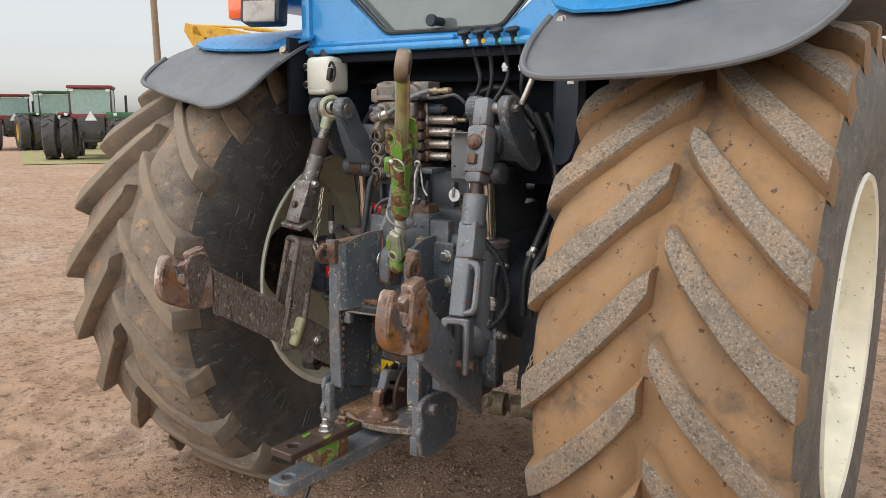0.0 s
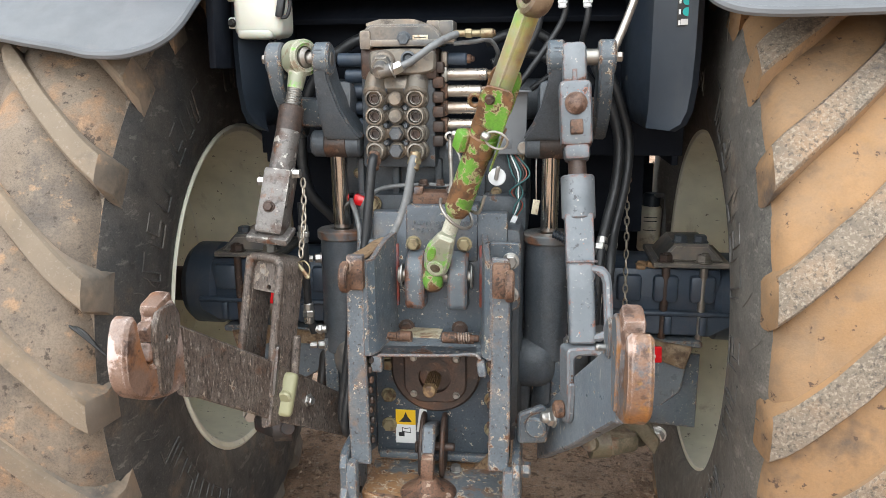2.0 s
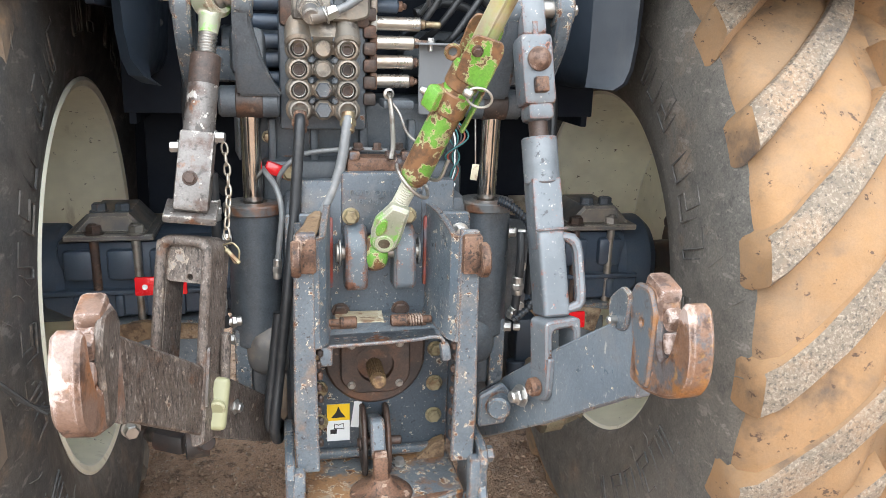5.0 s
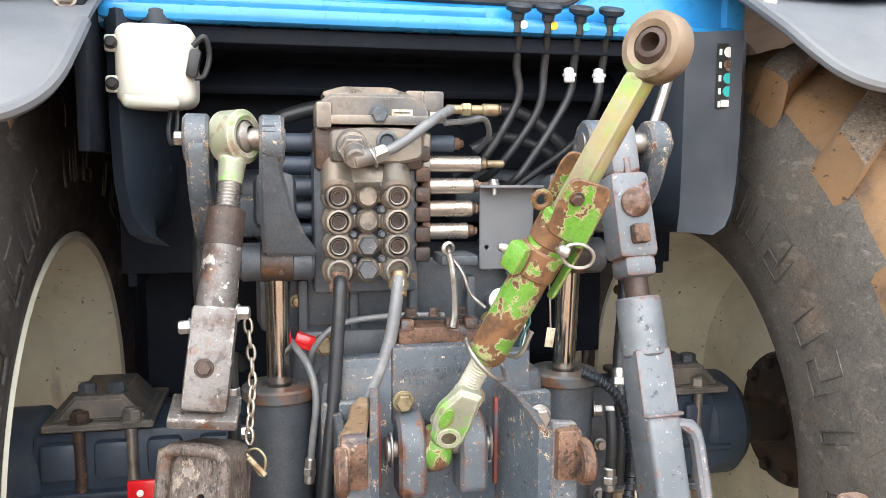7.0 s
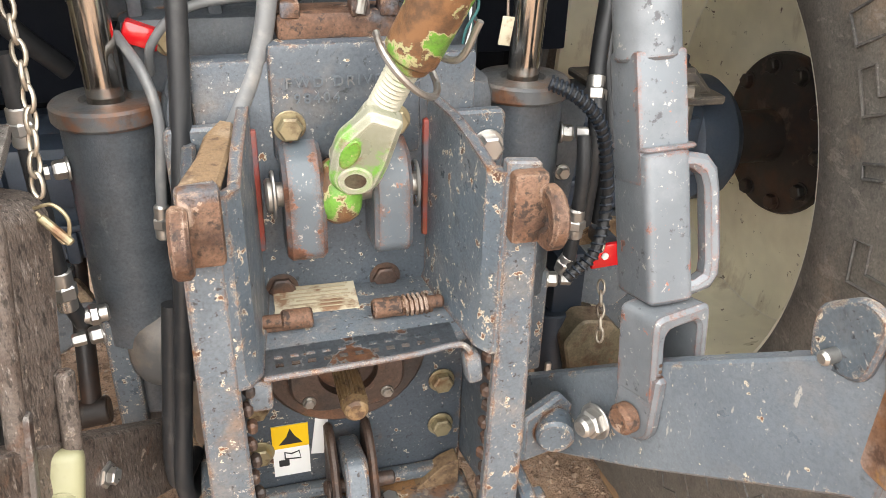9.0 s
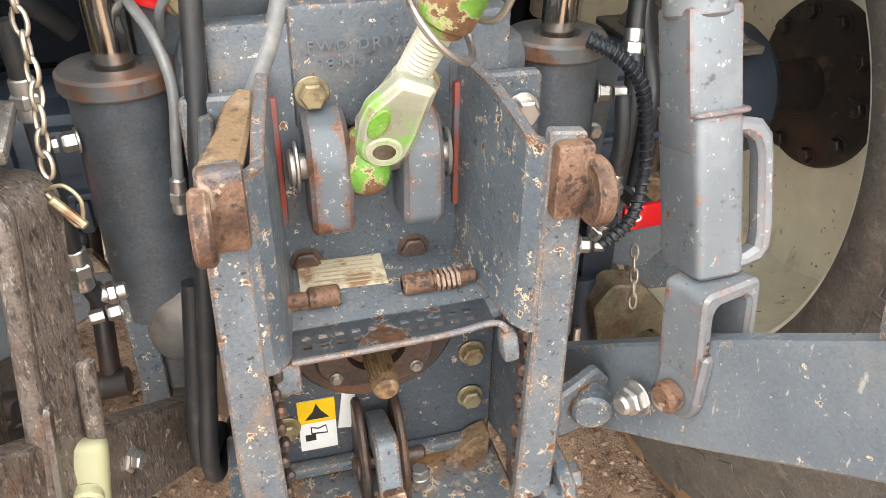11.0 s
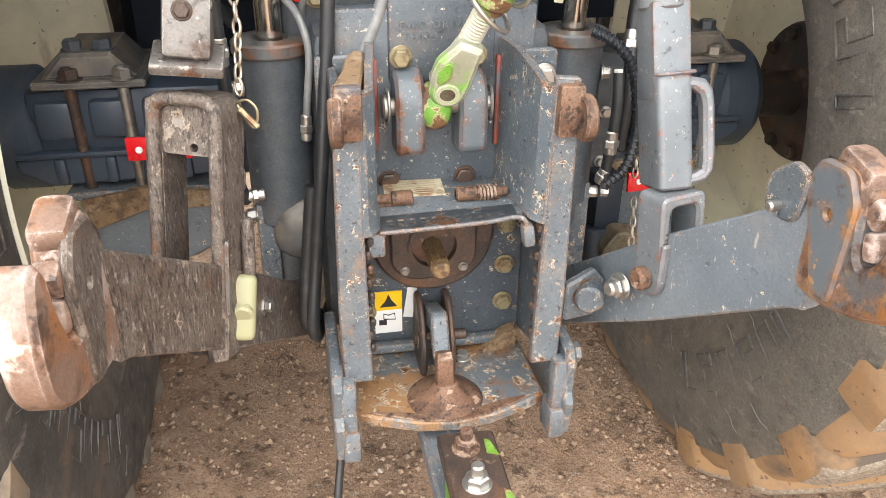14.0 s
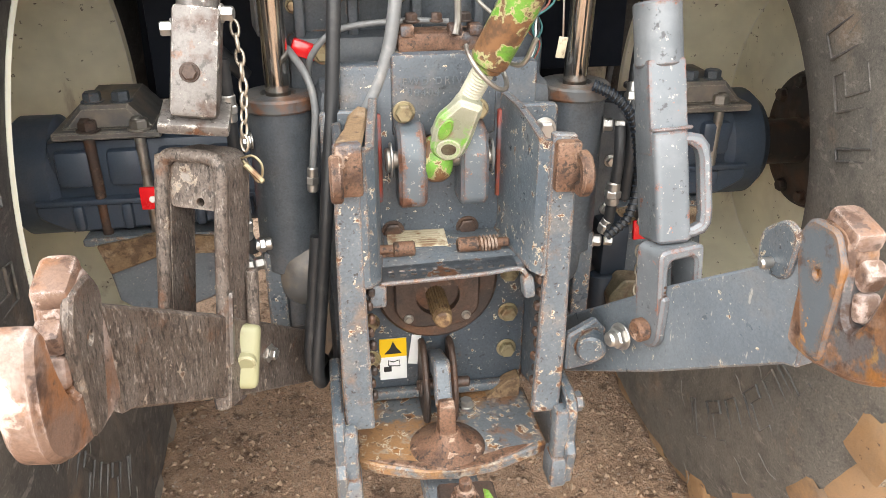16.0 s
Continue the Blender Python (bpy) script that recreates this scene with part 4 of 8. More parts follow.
    lower = part("lower_bracket", bm, "grey_rusty", h, "grey bracket plate under the axle")
    bm = bmesh.new()
    prism(bm, round_poly([(0.735, 0.812), (0.6, 0.832), (0.42, 0.815), (0.4, 0.775), (0.595, 0.78), (0.715, 0.738)][::-1], 0.006), frame_at((0, AXLE_Y - 0.163, 0), (s, 0, 0), (0, 0, 1)), 0.024, 0.005)
    part("bracket_band", bm, "muddy_rust", lower, "tan rusty band caked with dried mud")
    bm = bmesh.new()
    prism(bm, [(0.725, 0.765), (0.6, 0.79), (0.42, 0.79), (0.37, 0.72), (0.5, 0.65), (0.64, 0.6), (0.71, 0.66)][::-1], frame_at((0, AXLE_Y - 0.15, 0), (s, 0, 0), (0, 0, 1)), 0.016, 0.004)
    part("bracket_web", bm, "arm_grey", lower, "blue-grey bracket web")


axle_housing(1)
axle_housing(-1)


def cab():
    y = 0.2
    bm = bmesh.new()
    outline = [(-0.60, 1.888), (0.66, 1.888), (0.68, 2.9), (0.6, 2.9), (0.55, 2.2), (0.44, 2.05), (0.31, 1.952), (0.28, 1.945), (-0.18, 1.948), (-0.21, 1.955), (-0.38, 2.085), (-0.49, 2.2), (-0.54, 2.9), (-0.62, 2.9)]
    prism(bm, outline, frame_at((0, y + 0.045, 0), *XZ), 0.05, 0.008)
    box(bm, (0.03, y + 0.008, 1.9), (1.24, 0.05, 0.03), bev=0.01)
    box(bm, (-0.21, y + 0.016, 1.925), (0.66, 0.035, 0.022), bev=0.009)
    body = part("cab_body", bm, "blue", tractor, "bright blue painted cab rear wall")
    for s in (-1, 1):
        bm = bmesh.new()
        box(bm, (0.03 + s * 0.63, 0.9, 2.0), (0.05, 1.4, 0.25), bev=0.015)
        part("cab_side", bm, "blue", tractor)
    bm = bmesh.new()
    prism(bm, round_poly([(-0.2, 1.955), (0.3, 1.952), (0.54, 2.2), (0.58, 2.88), (-0.52, 2.88), (-0.47, 2.2)], 0.03), frame_at((0, y + 0.058, 0), *XZ), 0.006, 0)
    win = part("rear_window", bm, "glass", tractor, "tinted rear window glass")
    bm = bmesh.new()
    loop = round_poly([(-0.2, 1.955), (0.3, 1.952), (0.54, 2.2), (0.58, 2.86), (-0.52, 2.86), (-0.47, 2.2)], 0.03)
    sweep(bm, [(a, y + 0.026, b) for a, b in loop + loop[:1]], 0.009, 8, False)
    part("window_seal", bm, "hose", win, "black rubber window seal")
    bm = bmesh.new()
    rod(bm, (0.03, y + 0.06, 1.985), (0.03, y - 0.0, 1.985), 0.016, seg=16)
    rod(bm, (0.03, y + 0.0, 1.985), (0.03, y - 0.02, 1.985), 0.022, seg=16)
    part("window_latch", bm, "panel", win, "black window latch knob")
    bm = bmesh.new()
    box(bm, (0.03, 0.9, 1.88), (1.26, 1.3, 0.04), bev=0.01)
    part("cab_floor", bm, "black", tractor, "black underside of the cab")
    bm = bmesh.new()
    box(bm, (0.03, 0.95, 2.95), (1.5, 1.7, 0.12), bev=0.04)
    part("cab_roof", bm, "blue", tractor, "blue cab roof")
    # near-black sheets added under the cab, behind the valves, standing in for deep shade
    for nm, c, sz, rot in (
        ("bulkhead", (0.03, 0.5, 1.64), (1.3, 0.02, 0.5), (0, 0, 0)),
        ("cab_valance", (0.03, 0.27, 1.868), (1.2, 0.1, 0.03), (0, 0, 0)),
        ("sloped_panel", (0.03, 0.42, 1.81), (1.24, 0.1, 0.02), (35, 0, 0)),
        # from here down, the gusset too: added to block see-through gaps
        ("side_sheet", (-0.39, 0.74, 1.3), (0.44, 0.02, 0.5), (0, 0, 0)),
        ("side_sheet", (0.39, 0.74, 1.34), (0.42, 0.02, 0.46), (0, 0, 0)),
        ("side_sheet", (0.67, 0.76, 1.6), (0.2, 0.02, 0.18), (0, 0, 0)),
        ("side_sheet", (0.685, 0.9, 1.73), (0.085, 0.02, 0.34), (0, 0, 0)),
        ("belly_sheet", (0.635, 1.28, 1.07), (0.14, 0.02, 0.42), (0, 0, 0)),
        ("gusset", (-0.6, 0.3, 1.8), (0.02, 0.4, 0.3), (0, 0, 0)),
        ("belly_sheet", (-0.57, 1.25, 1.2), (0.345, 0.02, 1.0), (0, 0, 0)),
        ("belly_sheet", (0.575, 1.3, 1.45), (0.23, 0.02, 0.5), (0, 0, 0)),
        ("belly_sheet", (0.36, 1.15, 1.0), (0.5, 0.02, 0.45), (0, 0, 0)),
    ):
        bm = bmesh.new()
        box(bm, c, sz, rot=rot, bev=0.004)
        part(nm, bm, "black", tractor, "near-black sheet added for the shade under the cab")
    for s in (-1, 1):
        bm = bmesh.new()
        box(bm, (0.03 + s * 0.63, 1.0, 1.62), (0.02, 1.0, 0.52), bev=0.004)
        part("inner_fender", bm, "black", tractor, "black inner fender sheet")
    return body


body = cab()


def fender_sheet(s, r, xs, low, high, n=26):
    """A curved sheet over the wheel; low and high give its end angles, up from straight back, at each width."""
    bm = bmesh.new()
    rows = []
    for x, lo, hi in zip(xs, low, high):
        drop = 0.0
        rows.append([bm.verts.new((s * x, AXLE_Y - (r - drop) * math.cos(radians(lo + (hi - lo) * k / n)), AXLE_Z + (r - drop) * math.sin(radians(lo + (hi - lo) * k / n)))) for k in range(n + 1)])
    for a, b in zip(rows, rows[1:]):
        for k in range(n):
            bm.faces.new((a[k], a[k + 1], b[k + 1], b[k]))
    bmesh.ops.recalc_face_normals(bm, faces=bm.faces[:])
    bmesh.ops.solidify(bm, geom=bm.faces[:], thickness=0.01)
    return bm


def fender(s, low):
    f = thing("fender_guard", (s * 0.95, 0.0, 1.76), "grey moulded plastic fender extension over the rear wheel", "fender", "fenders")
    if s > 0:
        xs = [0.575, 0.58, 0.59, 0.61, 0.65, 0.72, 0.84, 0.98, 1.1, 1.2, 1.28, 1.34, 1.38, 1.40]
        rise = (16, 9, 5, 2.2, 0.6, 0, 0, 0.3, 1, 2.2, 4, 7, 11, 15)
    else:
        xs = [0.575, 0.578, 0.585, 0.6, 0.625, 0.655, 0.70, 0.775, 0.84, 0.965, 1.09, 1.2, 1.27, 1.315, 1.345, 1.37]
        rise = (14, 9, 5.5, 3.2, 1.6, 0.7, 0, 0.1, 1, 2.5, 4.3, 6.1, 7.4, 9.1, 13, 19)
    r = 1.165 if s > 0 else 1.09
    lows = [low + d for d in rise]
    part("guard", fender_sheet(s, r, xs, lows, [118] * len(xs)), "fender", f)
    bm = bmesh.new()
    pts = [(s * x, AXLE_Y - (r + 0.003) * math.cos(radians(a)), AXLE_Z + (r + 0.003) * math.sin(radians(a))) for x, a in zip(xs, lows)]
    sweep(bm, pts, 0.011, 8)
    part("rolled_edge", bm, "fender", f)
    bm = bmesh.new()
    hexbolt(bm, (s * 0.62, 0.035 if s > 0 else 0.1, 1.93 if s > 0 else 1.9), (-s * 0.3, -1, 0.3), 0.016, 0.014)
    part("guard_bolt", bm, "steel", f)
    xs2 = [0.54, 0.58, 0.66, 0.8, 0.95, 1.02, 1.06] if s > 0 else [0.56, 0.62, 0.72, 0.85, 1.02, 1.17, 1.29, 1.33]
    bm = fender_sheet(s, r + 0.025, xs2, [low + d for d in ((21, 18, 15.5, 15, 16.5, 19, 23) if s > 0 else (24, 20, 18.5, 19, 20, 22, 25.5, 31))], [140] * len(xs2))
    b = part("blue_fender", bm, "blue", tractor, "blue painted fender top")
    bm = bmesh.new()
    box(bm, (s * 0.8, 0.42, 2.135), (0.42, 0.5, 0.06), bev=0.025)
    part("fender_step", bm, "blue", b)


fender(1, 45.5)
fender(-1, 44.1)

# ---- hitch frame on the rear cover ----


def hitch_frame():
    h = thing("hitch_frame", (0, -0.02, 0.53), "worn grey steel hitch frame with rusted, chipped edges", "hitch frame")
    for s in (-1, 1):
        # upright strip that faces back, with ragged weld edges
        bm = bmesh.new()
        top, bot = (1.205, 0.658)
        x0, x1 = (0.152, 0.198)
        poly = [(x1, bot), (x1 + 0.003, 0.8), (x1, 1.0), (x1 - 0.004, top), (x0, top + 0.004), (x0, 0.95), (x0 - 0.006, bot)]
        if s < 0:
            poly = [(-a, b) for a, b in poly[::-1]]
            poly = [(a - 0.006, b) for a, b in poly]
        prism(bm, poly, frame_at((0, -0.118, 0), *XZ), 0.018, 0.003)
        up = part("upright", bm, "grey_rusty", h, "chipped grey upright strip")
        # web that runs forward to the cover
        bm = bmesh.new()
        web_top = 1.19 if s < 0 else 1.09
        prof = [(-0.112, 0.66), (-0.112, web_top), (0.09, web_top), (0.09, 0.6)]
        prism(bm, prof, frame_at((s * 0.188, 0, 0), *YZ), 0.016, 0.003)
        part("side_web", bm, "cover_grey", h)
        if s < 0:
            bm = bmesh.new()
            prism(bm, [(-0.2, -0.116), (-0.155, -0.114), (-0.146, -0.06), (-0.136, 0.0), (-0.132, 0.05), (-0.15, 0.062), (-0.168, 0.02), (-0.178, -0.04), (-0.192, -0.085)], Matrix.Translation((0, 0, 1.206)) @ pose(0, 0, 0, 4, 0, 0) @ frame_at((0, 0, 0), *XY), 0.012, 0.004)
            part("dusty_top", bm, "muddy_rust", h, "ragged top edge under dried mud")
        # inner cheek, curved at its top and foot
        bm = bmesh.new()
        rows = []
        for z, o in ((1.225, 0.0), (1.19, 0.0), (1.1, 0.0), (1.0, 0.0), (0.965, 0.0), (0.95, -0.006)):
            rows.append([bm.verts.new((s * (x + o), y, z)) for x, y in ((0.172, -0.112), (0.157, -0.111), (0.148, -0.1), (0.142, -0.05), (0.135, 0.0), (0.13, 0.05), (0.127, 0.082))])
        for v in rows[0]:
            v.co.z -= 0.03 * max(0.0, min(1.0, (-v.co.y + 0.02) / 0.12)) ** 1.5
        for a, b in zip(rows, rows[1:]):
            for k in range(len(a) - 1):
                bm.faces.new((a[k], a[k + 1], b[k + 1], b[k]))
        bmesh.ops.recalc_face_normals(bm, faces=bm.faces[:])
        bmesh.ops.solidify(bm, geom=bm.faces[:], thickness=0.014)
        cheek = part("inner_cheek", bm, "grey_paint", h, "grey inner cheek plate")
        for k in range(17):
            z = 0.72 + k * 0.027
            bm = bmesh.new()
            box(bm, (s * (0.149 + 0.004 * (k % 2)), -0.107, z), (0.012, 0.018, 0.017), rot=(0, 0, 12 * (k % 3)), bev=0.004, seg=1)
            part("weld_bead", bm, "brown_rust", up)
        if s < 0:
            bm = bmesh.new()
            box(bm, (-0.1355, -0.02, 1.01), (0.012, 0.012, 0.06), bev=0.006)
            part("slot_mark", bm, "dark_cast", cheek)
        else:
            bm = bmesh.new()
            box(bm, (0.138, -0.05, 1.0), (0.012, 0.034, 0.056), rot=(12, 0, 0), bev=0.006)
            part("torn_patch", bm, "brown_rust", cheek)
            for z in (1.16, 1.07):
                bm = bmesh.new()
                hexbolt(bm, (0.19, 0.054, z), (0, -1, 0), 0.018, 0.022)
                part("side_bolt", bm, "zinc", up)
        bm = bmesh.new()
        prism(bm, round_poly([(s * 0.13, 1.0), (s * 0.216, 1.03), (s * 0.216, 1.207), (s * 0.132, 1.207)][:: s], 0.012), frame_at((0, 0.066, 0), *XZ), 0.02, 0.004)
        part("ear_plate", bm, "grey_paint", h, "grey ear plate bolted to the housing")
    # rusty pivot ears at the tops of the uprights
    for s in (-1, 1):
        bm = bmesh.new()
        dz = 0.0 if s > 0 else 0.012
        box(bm, (s * 0.176, -0.132, 1.156 + dz), (0.042, 0.026, 0.086), bev=0.006)
        prism(bm, arc(0, 0, 0.038, 0, 345, 22), frame_at((s * 0.197, -0.15, 1.148 + dz), *YZ), 0.02, 0.004, [(0, 0, 0.016)])
        part("pivot_ear", bm, "rust", h, "rusty pivot ear with a pin hole")
    # cross tray with its perforated lip
    bm = bmesh.new()
    box(bm, (-0.006, 0.01, 0.948), (0.276, 0.17, 0.014), bev=0.003)
    tray = part("cross_tray", bm, "grey_rusty", h, "rusty grey cross tray")
    bm = bmesh.new()
    plate_m = Matrix.Translation((-0.008, -0.082, 0.957)) @ pose(0, 0, 0, 6, -1.5)
    b = bmesh.new()
    cols = [-0.12] + [v for k in range(11) for v in (-0.107 + 0.0195 * k, -0.097 + 0.0195 * k)] + [0.12]
    lines = [-0.024, -0.0105, -0.0035, 0.0035, 0.0105, 0.024]
    vs = [[b.verts.new((x, y, 0)) for x in cols] for y in lines]
    for j in range(5):
        for i in range(len(cols) - 1):
            if not (j in (1, 3) and i % 2 == 1):
                b.faces.new((vs[j][i], vs[j][i + 1], vs[j + 1][i + 1], vs[j + 1][i]))
    bmesh.ops.solidify(b, geom=b.faces[:], thickness=0.005)
    merge(bm, b, plate_m)
    part("perforated_lip", bm, "dark_cast", tray, "perforated lip in two rows of slots")
    bm = bmesh.new()
    sweep(bm, [(-0.13, -0.106, 0.948), (-0.06, -0.108, 0.951), (0.0, -0.108, 0.953), (0.06, -0.108, 0.956), (0.105, -0.106, 0.96), (0.122, -0.108, 0.953), (0.128, -0.109, 0.93)], 0.0042, 8)
    box(bm, (0.129, -0.106, 0.925), (0.022, 0.028, 0.042), rot=(0, -8, 0), bev=0.007)
    box(bm, (-0.136, -0.096, 0.925), (0.03, 0.026, 0.046), bev=0.006)
    part("rolled_edge", bm, "grey_rusty", tray, "rolled rusty edge with bent end tabs")
    bm = bmesh.new()
    box(bm, (-0.048, 0.052, 0.9575), (0.112, 0.07, 0.002), rot=(4, 0, -2), bev=0)
    plate = part("name_plate", bm, "paper", tray, "weathered cream instruction plate with faded lines")
    for k in range(7):
        bm = bmesh.new()
        box(bm, (-0.048 + 0.004 * (k % 3), 0.025 + k * 0.0085, 0.9588 + k * 0.0006), (0.095 - 0.012 * (k % 3), 0.002, 0.0008), rot=(4, 0, -2), bev=0)
        part("faded_line", bm, "faint_print", plate)
    for x0, x1 in ((-0.13, -0.06), (0.018, 0.115)):
        bm = bmesh.new()
        rod(bm, (x0, -0.014, 0.969), (x1, -0.014, 0.969), 0.009, seg=14)
        rod(bm, (x0 + (0.03 if x0 < 0 else 0.0), -0.014, 0.969), (x0 + (0.07 if x0 < 0 else 0.04), -0.014, 0.969), 0.0135, seg=16)
        box(bm, ((x0 + x1) / 2, -0.008, 0.958), (0.07, 0.02, 0.012), bev=0.004)
        pin = part("spring_pin", bm, "rust", tray, "rusty pin with a coil spring")
        if x0 > 0:
            bm = bmesh.new()
            sweep(bm, [(0.06 + 0.0011 * k, -0.014 + 0.0132 * math.cos(k * 1.05), 0.969 + 0.0132 * math.sin(k * 1.05)) for k in range(32)], 0.0024, 6, False)
            part("spring", bm, "rust", pin)
    for x in (-0.09, 0.055):
        bm = bmesh.new()
        hexbolt(bm, (x, 0.082, 0.962), (0, -1, 0), 0.018, 0.012)
        part("tray_bolt", bm, "brown_rust", tray)
    # platform, side brackets, hook and boss
    bm = bmesh.new()
    poly = [(-0.185, 0.08), (0.185, 0.08), (0.185, -0.11), (0.15, -0.125), (0.07, -0.155), (0.0, -0.163), (-0.07, -0.155), (-0.15, -0.125), (-0.185, -0.105)]
    prism(bm, poly, frame_at((0, 0, 0.559), *XY), 0.024, 0.004)
    platform = part("platform", bm, "platform_rust", h, "rust-streaked grey platform plate")
    bm = bmesh.new()
    prism(bm, [(-0.17, -0.112), (-0.12, -0.133), (-0.06, -0.157), (0.0, -0.165), (0.06, -0.157), (0.12, -0.133), (0.16, -0.112), (0.1, -0.118), (0.04, -0.135), (-0.05, -0.138), (-0.11, -0.12)], frame_at((0, 0.002, 0.5725), *XY), 0.004, 0.0015)
    part("rust_scab", bm, "rust", platform, "orange rust scab along the edge")
    bm = bmesh.new()
    lathe(bm, [(0.042, 0.0), (0.04, 0.022), (0.028, 0.029), (0.016, 0.042), (0.01, 0.058), (0.006, 0.068), (0.0, 0.074)], (-0.01, -0.088, 0.571), (0, 0, 1), 32)
    boss = part("pivot_boss", bm, "rust", platform, "low rusty round pivot boss")
    bm = bmesh.new()
    box(bm, (-0.012, -0.086, 0.632), (0.034, 0.03, 0.062), rot=(-8, 0, 0), bev=0.006)
    box(bm, (-0.012, -0.078, 0.662), (0.03, 0.026, 0.02), rot=(-20, 0, 4), bev=0.005)
    part("boss_post", bm, "rust", boss, "rusty square post")
    bm = bmesh.new()
    prism(bm, round_poly([(0.06, 0.7), (-0.03, 0.732), (-0.046, 0.727), (-0.06, 0.69), (-0.078, 0.658), (-0.072, 0.646), (-0.05, 0.656), (-0.03, 0.69), (0.05, 0.665)], 0.006), frame_at((-0.014, 0, 0), *YZ), 0.033, 0.004)
    part("hook_lever", bm, "grey_rusty", platform, "chipped grey hook lever with a flat top")
    for s in (-1, 1):
        bm = bmesh.new()
        prism(bm, round_poly([(-0.03, 0.575), (-0.034, 0.64), (-0.004, 0.7), (0.03, 0.728), (0.07, 0.728), (0.07, 0.58)], 0.015), frame_at((-0.012 + s * 0.0285, 0, 0), *YZ), 0.013, 0.004)
        part("hook_cheek", bm, "brown_rust", platform)
    bm = bmesh.new()
    prism(bm, round_poly([(0.095, 0.571), (0.168, 0.571), (0.168, 0.622), (0.14, 0.612)], 0.006), frame_at((0, 0.06, 0), *XZ), 0.03, 0.005)
    part("corner_gusset", bm, "muddy_rust", platform, "orange-brown corner gusset")
    bm = bmesh.new()
    rod(bm, (-0.058, 0.0, 0.655), (0.05, 0.0, 0.655), 0.011, seg=14)
    sweep(bm, [(-0.052, -0.01 + 0.014 * math.cos(k), 0.655 + 0.014 * math.sin(k)) for k in range(7)], 0.0025, 6)
    part("hook_pin", bm, "brown_rust", platform)
    bm = bmesh.new()
    hexbolt(bm, (0.049, 0.03, 0.571), (0, 0, 1), 0.014, 0.016)
    part("platform_bolt", bm, "zinc", platform)
    bm = bmesh.new()
    box(bm, (0, 0.068, 0.592), (0.34, 0.022, 0.022), bev=0.006)
    part("rear_rib", bm, "grey_paint", platform)
    for s in (-1, 1):
        bm = bmesh.new()
        prism(bm, [(-0.15, 0.5), (-0.165, 0.58), (-0.15, 0.6), (-0.15, 0.64), (-0.156, 0.66), (-0.145, 0.69), (-0.11, 0.7), (0.06, 0.7), (0.08, 0.6), (0.06, 0.5), (-0.08, 0.475), (-0.12, 0.48)], frame_at((s * 0.218, 0, 0), *YZ), 0.022, 0.004)
        sb = part("side_bracket", bm, "grey_paint", h, "heavy grey side bracket")
        bm = bmesh.new()
        box(bm, (s * 0.2, -0.135, 0.598), (0.03, 0.035, 0.15), bev=0.008)
        box(bm, (s * 0.198, -0.13, 0.53), (0.034, 0.06, 0.07), bev=0.008)
        part("bracket_lip", bm, "grey_rusty", sb)
        for z in (0.655,) if s > 0 else ():
            bm = bmesh.new()
            hexbolt(bm, (s * 0.23, -0.1, z), (s, 0, 0), 0.02, 0.024)
            part("bracket_bolt", bm, "grey_paint", sb)
    # warning sticker
    bm = bmesh.new()
    box(bm, (-0.097, 0.0785, 0.671), (0.056, 0.001, 0.1), bev=0)
    st = part("warning_sticker", bm, "sticker_white", h, "yellow and white warning sticker")
    bm = bmesh.new()
    box(bm, (-0.097, 0.0775, 0.699), (0.056, 0.001, 0.044), bev=0)
    ye = part("yellow_field", bm, "sticker_yellow", st)
    bm = bmesh.new()
    prism(bm, [(-0.018, -0.014), (0.018, -0.014), (0.006, 0.002), (0.0, 0.016), (-0.006, 0.0)], frame_at((-0.097, 0.0765, 0.699), *XZ), 0.001, 0)
    part("warning_symbol", bm, "ink", ye)
    bm = bmesh.new()
    prism(bm, [(-0.02, -0.03), (-0.004, -0.03), (-0.004, -0.018), (-0.02, -0.018)], frame_at((-0.097, 0.0775, 0.671), *XZ), 0.001, 0)
    sweep(bm, [(-0.107, 0.0775, 0.655), (-0.107, 0.0775, 0.668), (-0.097, 0.0775, 0.664), (-0.085, 0.0775, 0.668), (-0.083, 0.0775, 0.653), (-0.107, 0.0775, 0.655)], 0.0012, 6, False)
    part("book_symbol", bm, "ink", st)
    bm = bmesh.new()
    box(bm, (-0.052, 0.0785, 0.69), (0.02, 0.0012, 0.07), rot=(0, 8, 0), bev=0)
    part("paint_scrape", bm, "sticker_white", st, "scraped bare paint")
    return h


hitch_frame()

# ---- top link and its bracket ----


